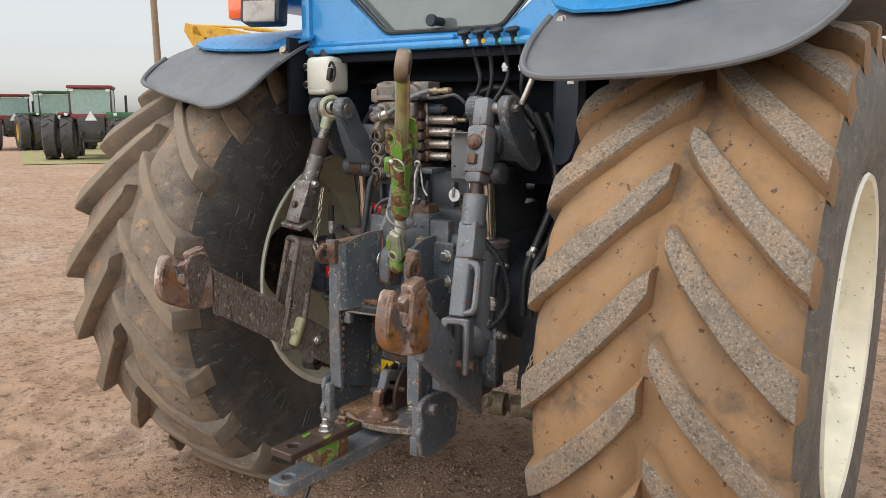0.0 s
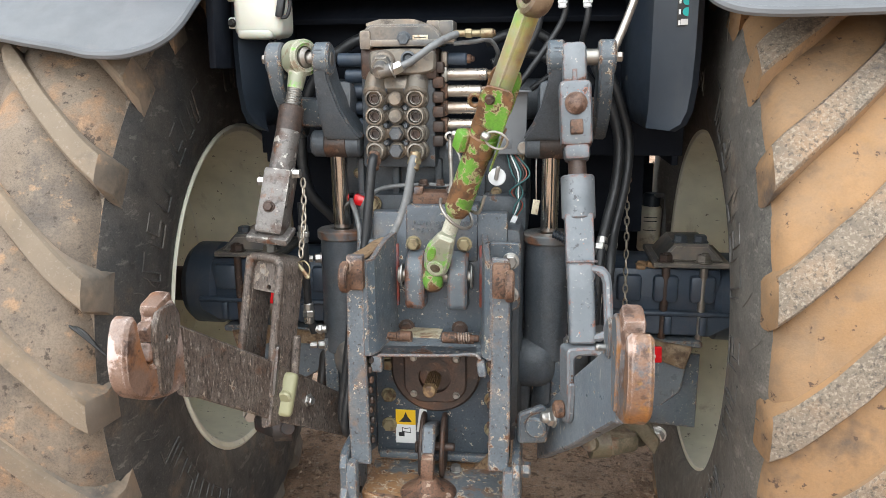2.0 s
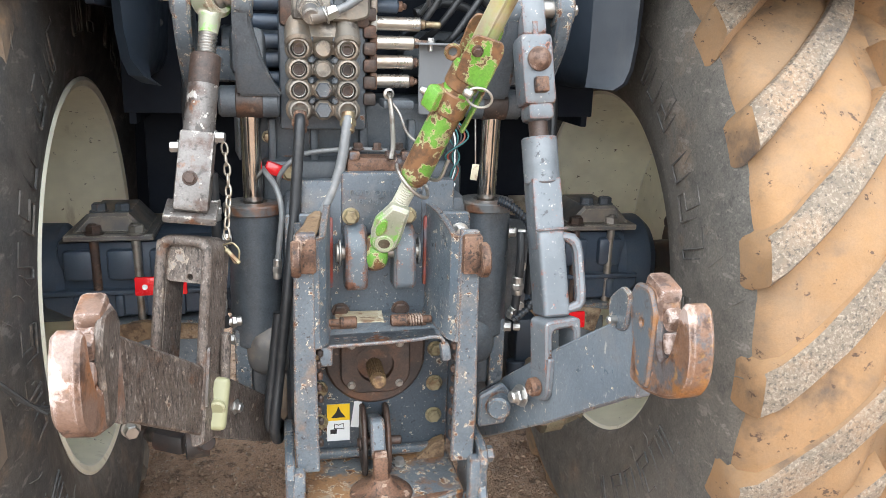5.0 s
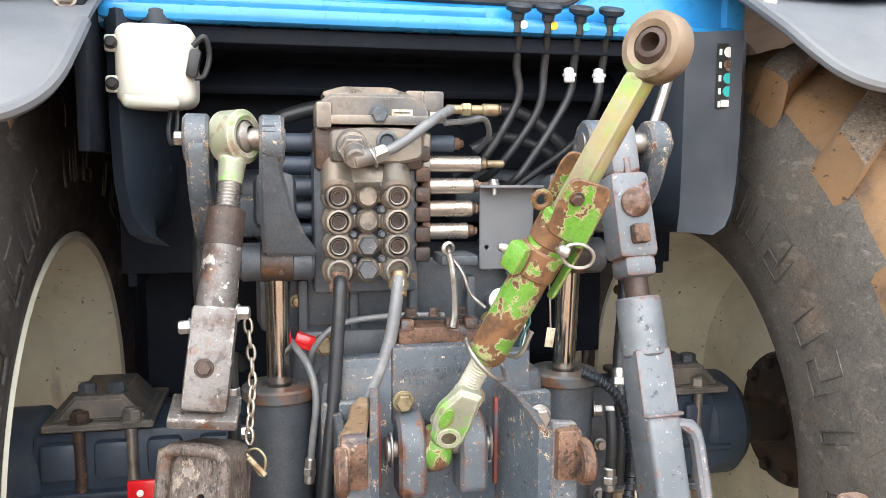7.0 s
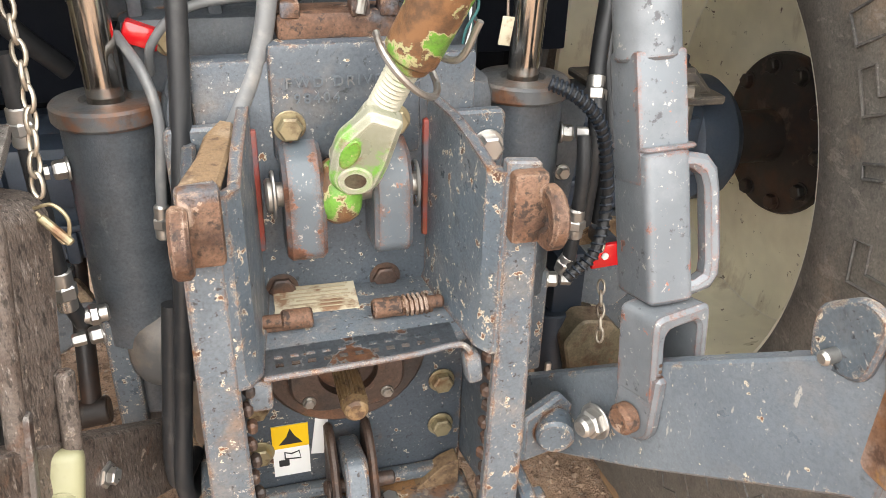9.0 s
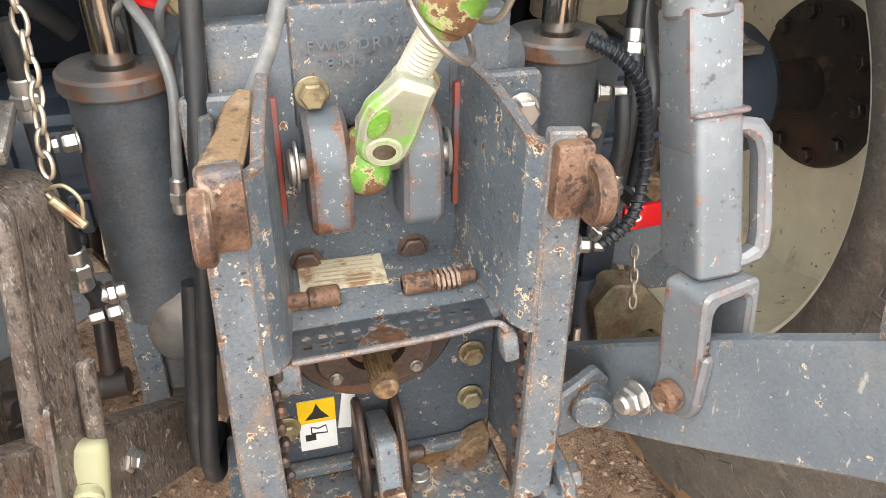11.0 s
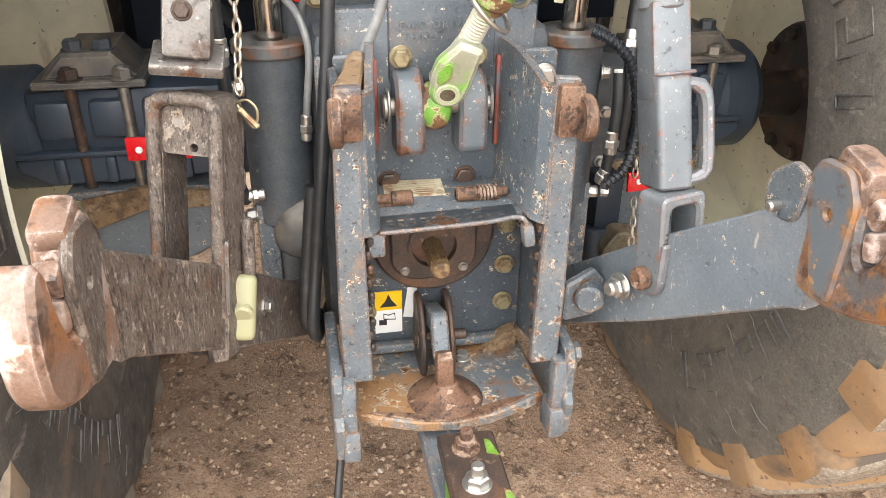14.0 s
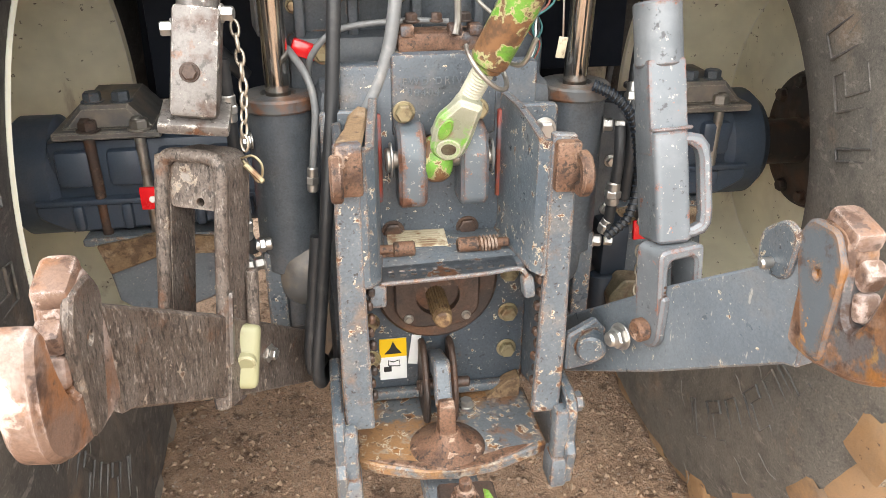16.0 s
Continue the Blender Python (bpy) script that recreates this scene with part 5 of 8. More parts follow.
def top_link():
    br = thing("top_link_bracket", (0, 0.05, 1.03), "two worn grey bracket lugs with a cross pin", "bracket")
    for s, x in ((-1, -0.057), (1, 0.055)):
        bm = bmesh.new()
        prism(bm, round_poly([(0.09, 1.03), (0.022, 1.032), (0.012, 1.045), (0.01, 1.1), (0.013, 1.135), (0.032, 1.168), (0.09, 1.186)], 0.012), frame_at((x, 0, 0), *YZ), 0.051, 0.006)
        part("lug", bm, "lug_grey", br, "chipped grey bracket lug")
    bm = bmesh.new()
    rod(bm, (-0.1, 0.045, 1.118), (0.095, 0.045, 1.118), 0.016, seg=20)
    rod(bm, (-0.104, 0.045, 1.118), (-0.09, 0.045, 1.118), 0.022, seg=20)
    pin = part("cross_pin", bm, "steel", br, "grimy steel cross pin")
    for xr in (0.09, -0.094):
        bm = bmesh.new()
        sweep(bm, [(xr, 0.045 + 0.022 * math.cos(a), 1.118 + 0.03 * math.sin(a)) for a in (k * 0.55 for k in range(12))], 0.0025, 6)
        part("lynch_ring", bm, "zinc", pin)
    tl = thing("top_link", (0, 0, 1.1), "green and rust adjustable top link, raised, with a ball end", "top link")
    A, B = Vector((-0.012, 0.047, 1.116)), Vector((0.245, -0.268, 1.795))
    d = (B - A).normalized()
    L = (B - A).length

    def P(s, dx=0.0, dy=0.0):
        return A + d * (s * L) + Vector((dx, dy, 0))

    side = d.cross((0, 1, 0)).normalized()
    bm = bmesh.new()
    lathe(bm, [(-0.027, 0.0), (-0.027, 0.026), (-0.022, 0.035), (-0.01, 0.042), (0.0, 0.043), (0.01, 0.042), (0.022, 0.035), (0.027, 0.026), (0.027, 0)], A, (1, 0, 0), 28)
    part("lower_ball", bm, "green", tl, "green painted lower ball")
    fwd = side.cross(d)
    if fwd.y > 0:
        fwd = -fwd
    c = A + d * 0.058 + fwd * 0.022
    bm = bmesh.new()
    rod(bm, A + d * 0.05, A + d * 0.145, 0.033, 0.021, seg=28, bev=0.006)
    yoke = [*arc(0, 0, 0.032, 0, -180, 12), (-0.031, 0.03), (-0.026, 0.065), (-0.021, 0.1), (0.021, 0.1), (0.03, 0.075), (0.04, 0.05), (0.039, 0.025)]
    prism(bm, round_poly(yoke, 0.008, 3), frame_at(c, side, d), 0.03, 0.008)
    e = part("lower_end", bm, "green_cream", tl, "pale green forged lower end")
    bm = bmesh.new()
    prism(bm, [(0.021 + 0.0115 * math.cos(a), 0.036 + 0.024 * math.sin(a)) for a in (k * math.pi / 9 for k in range(18))], frame_at(c, side, d), 0.033, 0.002)
    part("ball_window", bm, "green", e, "green ball seen through the slot")
    bm = bmesh.new()
    lathe(bm, [(0.0, 0.0135), (0.018, 0.0135), (0.018, 0.0205), (0.012, 0.023), (0.0, 0.023), (0.0, 0.0135)], c, fwd, 26)
    part("bore_ring", bm, "green_cream", e, "raised ring round the bore")
    bm = bmesh.new()
    rod(bm, c, c + fwd * 0.0165, 0.0138, seg=20, bev=0.001)
    part("ball_eye", bm, "olive", e, "rusty plug in the bore")
    bm = bmesh.new()
    prof = [(0, 0.0)]
    for k in range(16):
        prof += [(k * 0.006, 0.0165), (k * 0.006 + 0.003, 0.0195)]
    prof += [(0.097, 0.0165), (0.097, 0)]
    lathe(bm, prof, P(0.15), d, 18)
    part("lower_thread", bm, "green_cream", tl, "pale threaded rod")
    bm = bmesh.new()
    rod(bm, P(0.284), P(0.62), 0.032, seg=28, bev=0.004)
    rod(bm, P(0.27), P(0.29), 0.027, seg=24)
    tube = part("tube", bm, "green", tl, "green tube rubbed through to rust")
    bm = bmesh.new()
    c = P(0.275)
    ring = [c + 0.046 * (math.cos(a) * side + math.sin(a) * d.cross(side)) + d * (0.02 * math.cos(a)) for a in (k * 0.42 for k in range(12))]
    sweep(bm, [*ring, P(0.30) - side * 0.05, P(0.37) - side * 0.052], 0.0042, 8)
    part("handle_loop", bm, "steel", tube, "bent round-bar handle")
    bm = bmesh.new()
    rod(bm, P(0.5), P(0.565), 0.036, seg=26, bev=0.003)
    box(bm, P(0.53) + side * 0.038 + fwd * 0.012, (0.04, 0.036, 0.05), m=basis(d), bev=0.007)
    lock = part("lock_block", bm, "green", tube, "green locking block")
    bm = bmesh.new()
    rod(bm, P(0.53) + side * 0.052, P(0.53) + side * 0.072, 0.009, 0.007, seg=14)
    part("block_stud", bm, "zinc", lock)
    bm = bmesh.new()
    rod(bm, P(0.575), P(0.65), 0.0355, seg=26, bev=0.004)
    part("collar", bm, "green", tube, "green collar")
    for w, a in ((0.039, 0.68), (-0.034, 0.7)):
        bm = bmesh.new()
        prism(bm, round_poly([(-0.04, -0.06), (0.03, -0.05), (0.036, 0.02), (0.03, 0.045), (-0.028, 0.05), (-0.038, 0.03)], 0.012), frame_at(P(a) + fwd * w, side, d), 0.006, 0.002)
        col = part("collar_cheek", bm, "green", tube, "bent green collar cheek")
        if w > 0:
            bm = bmesh.new()
            hexbolt(bm, P(0.7) + fwd * 0.041 + side * 0.012, fwd, 0.0095, 0.012)
            part("collar_bolt", bm, "brown_rust", col)
    bm = bmesh.new()
    sweep(bm, [P(0.655) + side * (0.045 + 0.013 * math.cos(t)) + d * 0.014 * math.sin(t) for t in (k * 0.63 for k in range(11))], 0.005, 8, False)
    part("side_ring", bm, "green", tube, "small welded ring")
    bm = bmesh.new()
    c = P(0.597) - side * 0.02 + fwd * 0.046
    sweep(bm, [c - side * (0.012 + 0.026 * math.cos(t)) + d * 0.02 * math.sin(t) + fwd * 0.006 for t in (k * 0.45 for k in range(15))], 0.0028, 8)
    rod(bm, c + side * 0.022 + fwd * 0.004, c + side * 0.004 + fwd * 0.01, 0.0095, seg=12)
    part("lynch_pin", bm, "zinc", tube, "bright ring pin")
    bm = bmesh.new()
    prism(bm, round_poly([(-0.014, -0.085), (0.014, -0.075), (0.016, 0.03), (-0.014, 0.035)], 0.008), frame_at(P(0.57) - side * 0.042 + fwd * 0.016, fwd, d), 0.005, 0.002)
    part("hanging_tab", bm, "green", tube, "rusty green hanging tab")
    bm = bmesh.new()
    rod(bm, P(0.6), P(0.95), 0.024, 0.022, seg=24)
    box(bm, P(0.8), (0.046, 0.036, 0.23), m=basis(d), bev=0.01)
    upper = part("upper_rod", bm, "yellow_rod", tl, "yellow-green worn upper rod")
    bm = bmesh.new()
    n = Vector((-0.85, -0.5, 0.12)).normalized()
    c = P(1.0)
    lathe(bm, [(-0.018, 0.027), (-0.022, 0.036), (-0.02, 0.046), (-0.012, 0.051), (0.012, 0.051), (0.02, 0.046), (0.022, 0.036), (0.018, 0.027), (-0.018, 0.027)], c, n, 36)
    part("eye_ring", bm, "eye_tan", upper, "worn eye of the upper end")
    bm = bmesh.new()
    lathe(bm, [(-0.026, 0.014), (-0.024, 0.021), (-0.012, 0.029), (0.012, 0.029), (0.024, 0.021), (0.026, 0.014), (-0.026, 0.014)], c, (n + Vector((0.25, 0, 0.05))), 28)
    part("upper_ball", bm, "brown_rust", upper, "rusty swivel ball with a through hole")


top_link()

# ---- lift cylinders, lift arms, lift links ----


def lift_cylinder(s):
    x, y = s * 0.288, 0.19
    c = thing("lift_cylinder", (x, y, 0.84), "dark grey hydraulic lift cylinder with a chrome rod", "hydraulic cylinder", "lift cylinders")
    bm = bmesh.new()
    lathe(bm, [(0, 0), (0, 0.03), (0.015, 0.045), (0.03, 0.062), (0.36, 0.062), (0.36, 0)], (x, y, 0.83), (0, 0, 1), 36)
    part("barrel", bm, "dark_cast", c, "dark grey barrel")
    bm = bmesh.new()
    lathe(bm, [(0, 0.0), (0, 0.068), (0.004, 0.071), (0.022, 0.071), (0.026, 0.067), (0.027, 0.034), (0.02, 0.03), (0.02, 0)], (x, y, 1.185), (0, 0, 1), 36)
    part("gland", bm, "gland", c, "rust-stained gland cap")
    bm = bmesh.new()
    rod(bm, (x, y, 1.2), (x, y - 0.02, 1.44), 0.0235, seg=28)
    part("piston_rod", bm, "chrome", c, "chrome piston rod")
    bm = bmesh.new()
    rod(bm, (x - 0.068, y - 0.025, 1.45), (x + 0.068, y - 0.025, 1.45), 0.036, seg=24, bev=0.006)
    eye = part("rod_eye", bm, "dark_cast", c, "dark rod eye")
    bm = bmesh.new()
    rod(bm, (x - 0.03, y - 0.026, 1.45), (x + 0.03, y - 0.026, 1.45), 0.0375, seg=24, bev=0.002)
    part("eye_band", bm, "brown_rust", eye, "bare rusty band")
    bm = bmesh.new()
    rod(bm, (x, y, 0.72), (x, y, 0.86), 0.035, seg=20)
    box(bm, (x, y + 0.02, 0.7), (0.08, 0.06, 0.08), bev=0.012)
    part("lower_eye", bm, "dark_cast", c)
    bm = bmesh.new()
    box(bm, (x + s * 0.035, y - 0.03, 0.8), (0.04, 0.03, 0.2), bev=0.006)
    part("lower_strap", bm, "grey_paint", c)
    for z in (1.13, 0.875):
        bm = bmesh.new()
        p = Vector((x + s * 0.055, y - 0.03, z))
        hexbolt(bm, p, (s, -0.3, 0), 0.013, 0.02)
        hexbolt(bm, p + Vector((s * 0.02, -0.006, 0)), (s, -0.3, 0), 0.010, 0.022, False)
        part("port_fitting", bm, "zinc", c, "zinc hose fitting")
    return c


for s in (-1, 1):
    lift_cylinder(s)


def lift_arm(s):
    a = thing("rocker_lever", (s * 0.33, 0.3, 1.5), "dark grey cast lift lever with a forked end", "lift lever", "lift levers")
    bm = bmesh.new()
    # inner blade, broad at its foot
    def blade(x_top, x_bot, w_top, w_bot):
        b = bmesh.new()
        rows = []
        for z, t in ((1.705, 0.0), (1.69, 0.03), (1.62, 0.25), (1.55, 0.55), (1.5, 0.8), (1.465, 1.0)):
            xm, w = x_top + (x_bot - x_top) * t * t, w_top + (w_bot - w_top) * t**1.6
            y0, y1 = 0.03 + 0.09 * t, 0.13 + 0.14 * t
            if z > 1.7:
                y0, y1 = 0.055, 0.105
            rows.append([b.verts.new((s * (xm + k * w / 2), y, z)) for k, y in ((-1, y0), (1, y0), (1, y1), (-1, y1))])
        for p, q in zip(rows, rows[1:]):
            for k in range(4):
                b.faces.new((p[k], p[(k + 1) % 4], q[(k + 1) % 4], q[k]))
        b.faces.new(rows[0])
        b.faces.new(rows[-1][::-1])
        bmesh.ops.recalc_face_normals(b, faces=b.faces[:])
        bmesh.ops.bevel(b, geom=[e for e in b.edges if e.calc_face_angle(0) > 0.7], offset=0.006, segments=2, affect="EDGES")
        return b

    merge(bm, blade(0.298, 0.262, 0.032, 0.1))
    box(bm, (s * 0.29, 0.33, 1.53), (0.08, 0.3, 0.11), rot=(-14, 0, 0), bev=0.02)
    part("inner_blade", bm, "dark_cast", a, "dark cast blade")
    bm = bmesh.new()
    prism(bm, round_poly([(0.03, 1.66), (0.045, 1.70), (0.1, 1.712), (0.14, 1.68), (0.2, 1.6), (0.3, 1.5), (0.26, 1.45), (0.15, 1.5), (0.06, 1.59)], 0.03), frame_at((s * 0.415, 0, 0), *YZ), 0.036, 0.006)
    box(bm, (s * 0.36, 0.24, 1.53), (0.13, 0.08, 0.08), bev=0.015)
    part("outer_blade", bm, "grey_paint", a, "grey cast outer fork ear")
    bm = bmesh.new()
    rod(bm, (s * 0.27, 0.075, 1.672), (s * 0.438, 0.075, 1.672), 0.02, seg=20)
    hexbolt(bm, (s * 0.436, 0.075, 1.672), (s, 0, 0), 0.013, 0.018)
    part("fork_pin", bm, "steel", a)
    for xx in (0.292, 0.415):
        bm = bmesh.new()
        rod(bm, (s * (xx - 0.02), 0.075, 1.672), (s * (xx + 0.022), 0.075, 1.672), 0.042, seg=28, bev=0.005)
        part("fork_boss", bm, "grey_paint", a, "rounded grey fork boss")
    bm = bmesh.new()
    rod(bm, (s * 0.1, 0.44, 1.56), (s * 0.36, 0.44, 1.56), 0.06, seg=24)
    part("rock_shaft", bm, "dark_cast", a)
    return a


for s in (-1, 1):
    lift_arm(s)


def left_lift_link():
    k = thing("lift_link", (-0.41, -0.16, 0.8), "worn dirty adjustable lift link with a long fork", "lift link", "lift links")
    T, Q = Vector((-0.354, 0.072, 1.675)), Vector((-0.405, -0.078, 1.228))
    d = (Q - T).normalized()
    bm = bmesh.new()
    lathe(bm, [(-0.024, 0.028), (-0.027, 0.036), (-0.02, 0.046), (0.02, 0.046), (0.027, 0.036), (0.024, 0.028), (-0.024, 0.028)], T, (0.8, -0.58, 0.05), 32)
    rod(bm, T + d * 0.03, T + d * 0.085, 0.024, 0.02)
    e = part("ball_end", bm, "green_cream", k, "cream and steel ball end")
    bm = bmesh.new()
    lathe(bm, [(-0.03, 0.018), (-0.022, 0.027), (0, 0.03), (0.022, 0.027), (0.03, 0.018)], T, (0.9, -0.4, 0.05), 24)
    part("ball", bm, "steel", e)
    bm = bmesh.new()
    prof = [(0, 0)]
    for j in range(9):
        prof += [(j * 0.006, 0.0165), (j * 0.006 + 0.003, 0.02)]
    prof += [(0.056, 0.0165), (0.056, 0)]
    lathe(bm, prof, T + d * 0.08, d, 18)
    part("thread", bm, "zinc", k, "bright screw thread")
    bm = bmesh.new()
    rod(bm, T + d * 0.13, T + d * 0.33, 0.0295, 0.033, seg=28)
    part("upper_tube", bm, "link_worn", k, "bare worn upper tube")
    bm = bmesh.new()
    rod(bm, T + d * 0.128, T + d * 0.195, 0.031, seg=28)
    part("rust_sleeve", bm, "brown_rust", k, "rusty knurled sleeve")
    bm = bmesh.new()
    box(bm, (T + d * 0.376), (0.07, 0.07, 0.165), m=basis(d, (0.0, 1, 0)), bev=0.008)
    sq = part("square_tube", bm, "link_worn", k, "worn silver square tube")
    for q, a0 in ((-1, 0.32), (1, 0.3)):
        bm = bmesh.new()
        hexbolt(bm, T + d * a0 + Vector((q * 0.034, -0.01, 0)), (q, -0.2, 0), 0.0115, 0.02)
        part("grease_nut", bm, "zinc", sq)
    bm = bmesh.new()
    hexbolt(bm, T + d * 0.38 + Vector((-0.006, -0.037, 0.0)), (0, -1, 0.2), 0.012, 0.012)
    part("lock_tab", bm, "brown_rust", sq)
    bm = bmesh.new()
    box(bm, T + d * 0.457, (0.104, 0.075, 0.018), rot=(16, 6, 0), bev=0.004)
    part("foot_plate", bm, "link_worn", k, "worn foot plate")
    # fork: a strap bent round a bridge, set in line with the arm; the inner leg is the longer
    u = Vector((-0.41, -0.912, 0)).normalized()
    w = Vector((0.912, -0.41, 0)).normalized()
    up = Vector((0.075, 0.2, 0.98)).normalized()
    o = Vector((-0.415, -0.088, 1.145))
    mf = frame_at(o, w, up)
    back = -(mf.to_3x3() @ Vector((0, 0, 1)))
    if back.dot(u) > 0:
        back = -back
    fm = Matrix.Translation(back * 0.04) @ mf
    strap = [(-0.066, -0.3), (-0.066, 0.015), *arc(-0.034, 0.018, 0.032, 180, 90, 5), *arc(0.022, 0.018, 0.032, 90, 0, 5), (0.054, -0.3), (0.036, -0.3), (0.036, 0.01), *arc(0.02, 0.016, 0.0165, 0, 90, 4), *arc(-0.032, 0.016, 0.0165, 90, 180, 4), (-0.048, 0.01), (-0.048, -0.3)]
    bm = bmesh.new()
    prism(bm, strap, fm, 0.082, 0.007)
    part("fork_strap", bm, "iron", k, "deep bent fork strap, rusty brown")
    bm = bmesh.new()
    rim = [(-0.058, -0.25), (-0.058, 0.01), (-0.052, 0.032), (-0.034, 0.041), (0.022, 0.041), (0.04, 0.032), (0.046, 0.01), (0.047, -0.12), (0.05, -0.3)]
    sweep(bm, [mf @ Vector((x, z, 0)) - back * 0.002 for x, z in rim], 0.0115, 12)
    part("front_rib", bm, "iron", k, "rounded front rib rubbed bright")
    bm = bmesh.new()
    prism(bm, round_poly([(-0.049, -0.045), (-0.049, 0.022), (-0.032, 0.034), (0.02, 0.034), (0.037, 0.022), (0.037, -0.045)], 0.01), Matrix.Translation(back * 0.03) @ mf, 0.045, 0.004, [(0.004, -0.033, 0.0065)])
    part("fork_bridge", bm, "iron", k, "rusty bridge with a small hole")
    bm = bmesh.new()
    prism(bm, round_poly([(0.03, -0.36), (0.03, -0.26), (0.054, -0.24), (0.062, -0.3), (0.062, -0.375), (0.036, -0.385)], 0.008), Matrix.Translation(back * 0.016) @ mf, 0.04, 0.005)
    part("inner_foot", bm, "iron", k, "worn foot of the inner leg")
    bm = bmesh.new()
    prism(bm, round_poly([(-0.09, -0.285), (-0.087, -0.225), (-0.062, -0.22), (-0.062, -0.285)], 0.006), Matrix.Translation(back * 0.02) @ mf, 0.03, 0.004)
    part("outer_lug", bm, "link_worn", k, "worn lug on the outer leg")
    bm = bmesh.new()
    box(bm, mf @ Vector((0.056, -0.235, 0)) + back * 0.004, (0.014, 0.018, 0.125), m=basis(up, (0, 1, 0)), bev=0.005)
    part("weld_strip", bm, "link_worn", k, "bright weld strip")
    bm = bmesh.new()
    box(bm, (-0.366, -0.128, 0.842), (0.046, 0.032, 0.112), rot=(-20, 7, 0), bev=0.012, seg=3)
    blk = part("guide_block", bm, "tan_plate", k, "olive plastic guide block")
    bm = bmesh.new()
    rod(bm, (-0.366, -0.135, 0.842), (-0.366, -0.151, 0.838), 0.018, seg=24)
    part("block_stud", bm, "tan_plate", blk)
    bm = bmesh.new()
    hexbolt(bm, (-0.342, -0.045, 0.793), (0.9, -0.43, 0), 0.018, 0.013)
    hexbolt(bm, (-0.333, -0.049, 0.793), (0.9, -0.43, 0), 0.012, 0.014, False)
    part("lock_nut", bm, "zinc", k, "bright lock nut")
    bm = bmesh.new()
    rod(bm, (-0.345, -0.085, 0.985), (-0.35, -0.105, 0.885), 0.011, seg=14, bev=0.004)
    part("dowel", bm, "iron", k, "rusty dowel bar")
    return k


left_lift_link()


def right_lift_link():
    k = thing("lift_link", (0.37, -0.16, 0.79), "grey painted lift link with a handle and worn red edges", "lift link", "lift links")
    T, Q = Vector((0.336, 0.06, 1.67)), Vector((0.371, -0.118, 1.0))
    d = (Q - T).normalized()

    def P(z, dx=0, dy=0):
        return T + (Q - T) * ((T.z - z) / (T.z - Q.z)) + Vector((dx, dy, 0))

    m = basis(d, (0, 1, 0))
    bm = bmesh.new()
    box(bm, P(1.655), (0.06, 0.06, 0.1), m=m, bev=0.014)
    box(bm, P(1.535), (0.078, 0.075, 0.16), m=m, bev=0.014)
    box(bm, P(1.445), (0.062, 0.07, 0.04), m=m, bev=0.012)
    top = part("head_casting", bm, "link_grey", k, "grey head casting with red wear")
    bm = bmesh.new()
    lathe(bm, [(0, 0.026), (0.01, 0.027), (0.022, 0.02), (0.028, 0.01), (0.029, 0.0)], P(1.558) + Vector((0, -0.036, 0.005)), (0, -1, 0.25), 24)
    part("domed_cap", bm, "hook", top, "domed rusty cap")
    bm = bmesh.new()
    box(bm, P(1.505) + Vector((0, -0.045, 0.005)), (0.03, 0.024, 0.034), m=m, bev=0.004)
    part("square_stud", bm, "rust", top, "rusty square stud")
    bm = bmesh.new()
    box(bm, P(1.62) + Vector((0, -0.031, 0)), (0.012, 0.004, 0.05), m=m, bev=0.001)
    part("cast_mark", bm, "link_grey", top)
    bm = bmesh.new()
    rod(bm, P(1.43), P(1.375), 0.022, seg=20)
    part("neck", bm, "brown_rust", k, "bare rusty neck")
    bm = bmesh.new()
    rod(bm, P(1.392), P(1.29), 0.0405, seg=28, bev=0.004)
    part("adjuster_sleeve", bm, "link_grey", k, "light grey adjuster sleeve")
    bm = bmesh.new()
    box(bm, P(1.225), (0.068, 0.07, 0.16), m=m, bev=0.006)
    part("square_bar", bm, "link_grey", k, "grey square bar")
    # slide box: square to the tractor, open at its right for the hand
    lean = basis(-d, (0, 1, 0))
    c = P(1.096)

    def B(x, y, z):
        return c + lean @ Vector((x, y, z))

    bm = bmesh.new()
    body = round_poly([(-0.032, -0.046), (0.03, -0.046), (0.03, 0.046), (-0.032, 0.046)], 0.012, 4)
    prism(bm, body, Matrix.Translation(c) @ lean, 0.192, 0.005)
    sl = part("slide_box", bm, "link_grey", k, "grey slide box with rubbed corners")
    bm = bmesh.new()
    strap = [(0.0, 0.088), (0.032, 0.09), (0.055, 0.084), (0.068, 0.066), (0.071, 0.04), (0.071, -0.045), (0.068, -0.07), (0.056, -0.085), (0.034, -0.09), (0.0, -0.09)]
    loop = strap + [(0.0, -0.072), (0.034, -0.072), (0.047, -0.066), (0.05, -0.05), (0.05, 0.045), (0.046, 0.06), (0.033, 0.07), (0.0, 0.072)]
    prism(bm, loop, Matrix.Translation(c) @ lean @ Matrix.Translation((0, -0.03, 0)) @ frame_at((0, 0, 0), *XZ), 0.028, 0.006)
    part("grab_handle", bm, "link_grey", sl, "flat grey grab handle")
    bm = bmesh.new()
    prism(bm, round_poly([(-0.033, -0.046), (0.04, -0.046), (0.04, 0.047), (-0.033, 0.047)], 0.012), Matrix.Translation(B(0.0, 0.0, 0.098)) @ lean, 0.006, 0.002)
    part("box_lid", bm, "link_grey", sl)
    # lower clevis: a bent strap that straddles the arm, its inner leg longer, with a round foot and a pin
    u = Vector((0.153, -0.58, 0)).normalized()
    w = Vector((0.58, 0.153, 0)).normalized()
    o = Vector((0.337, -0.172, 0.858))
    tilt = Vector((0.0, 0.12, 1.0)).normalized()
    bm = bmesh.new()
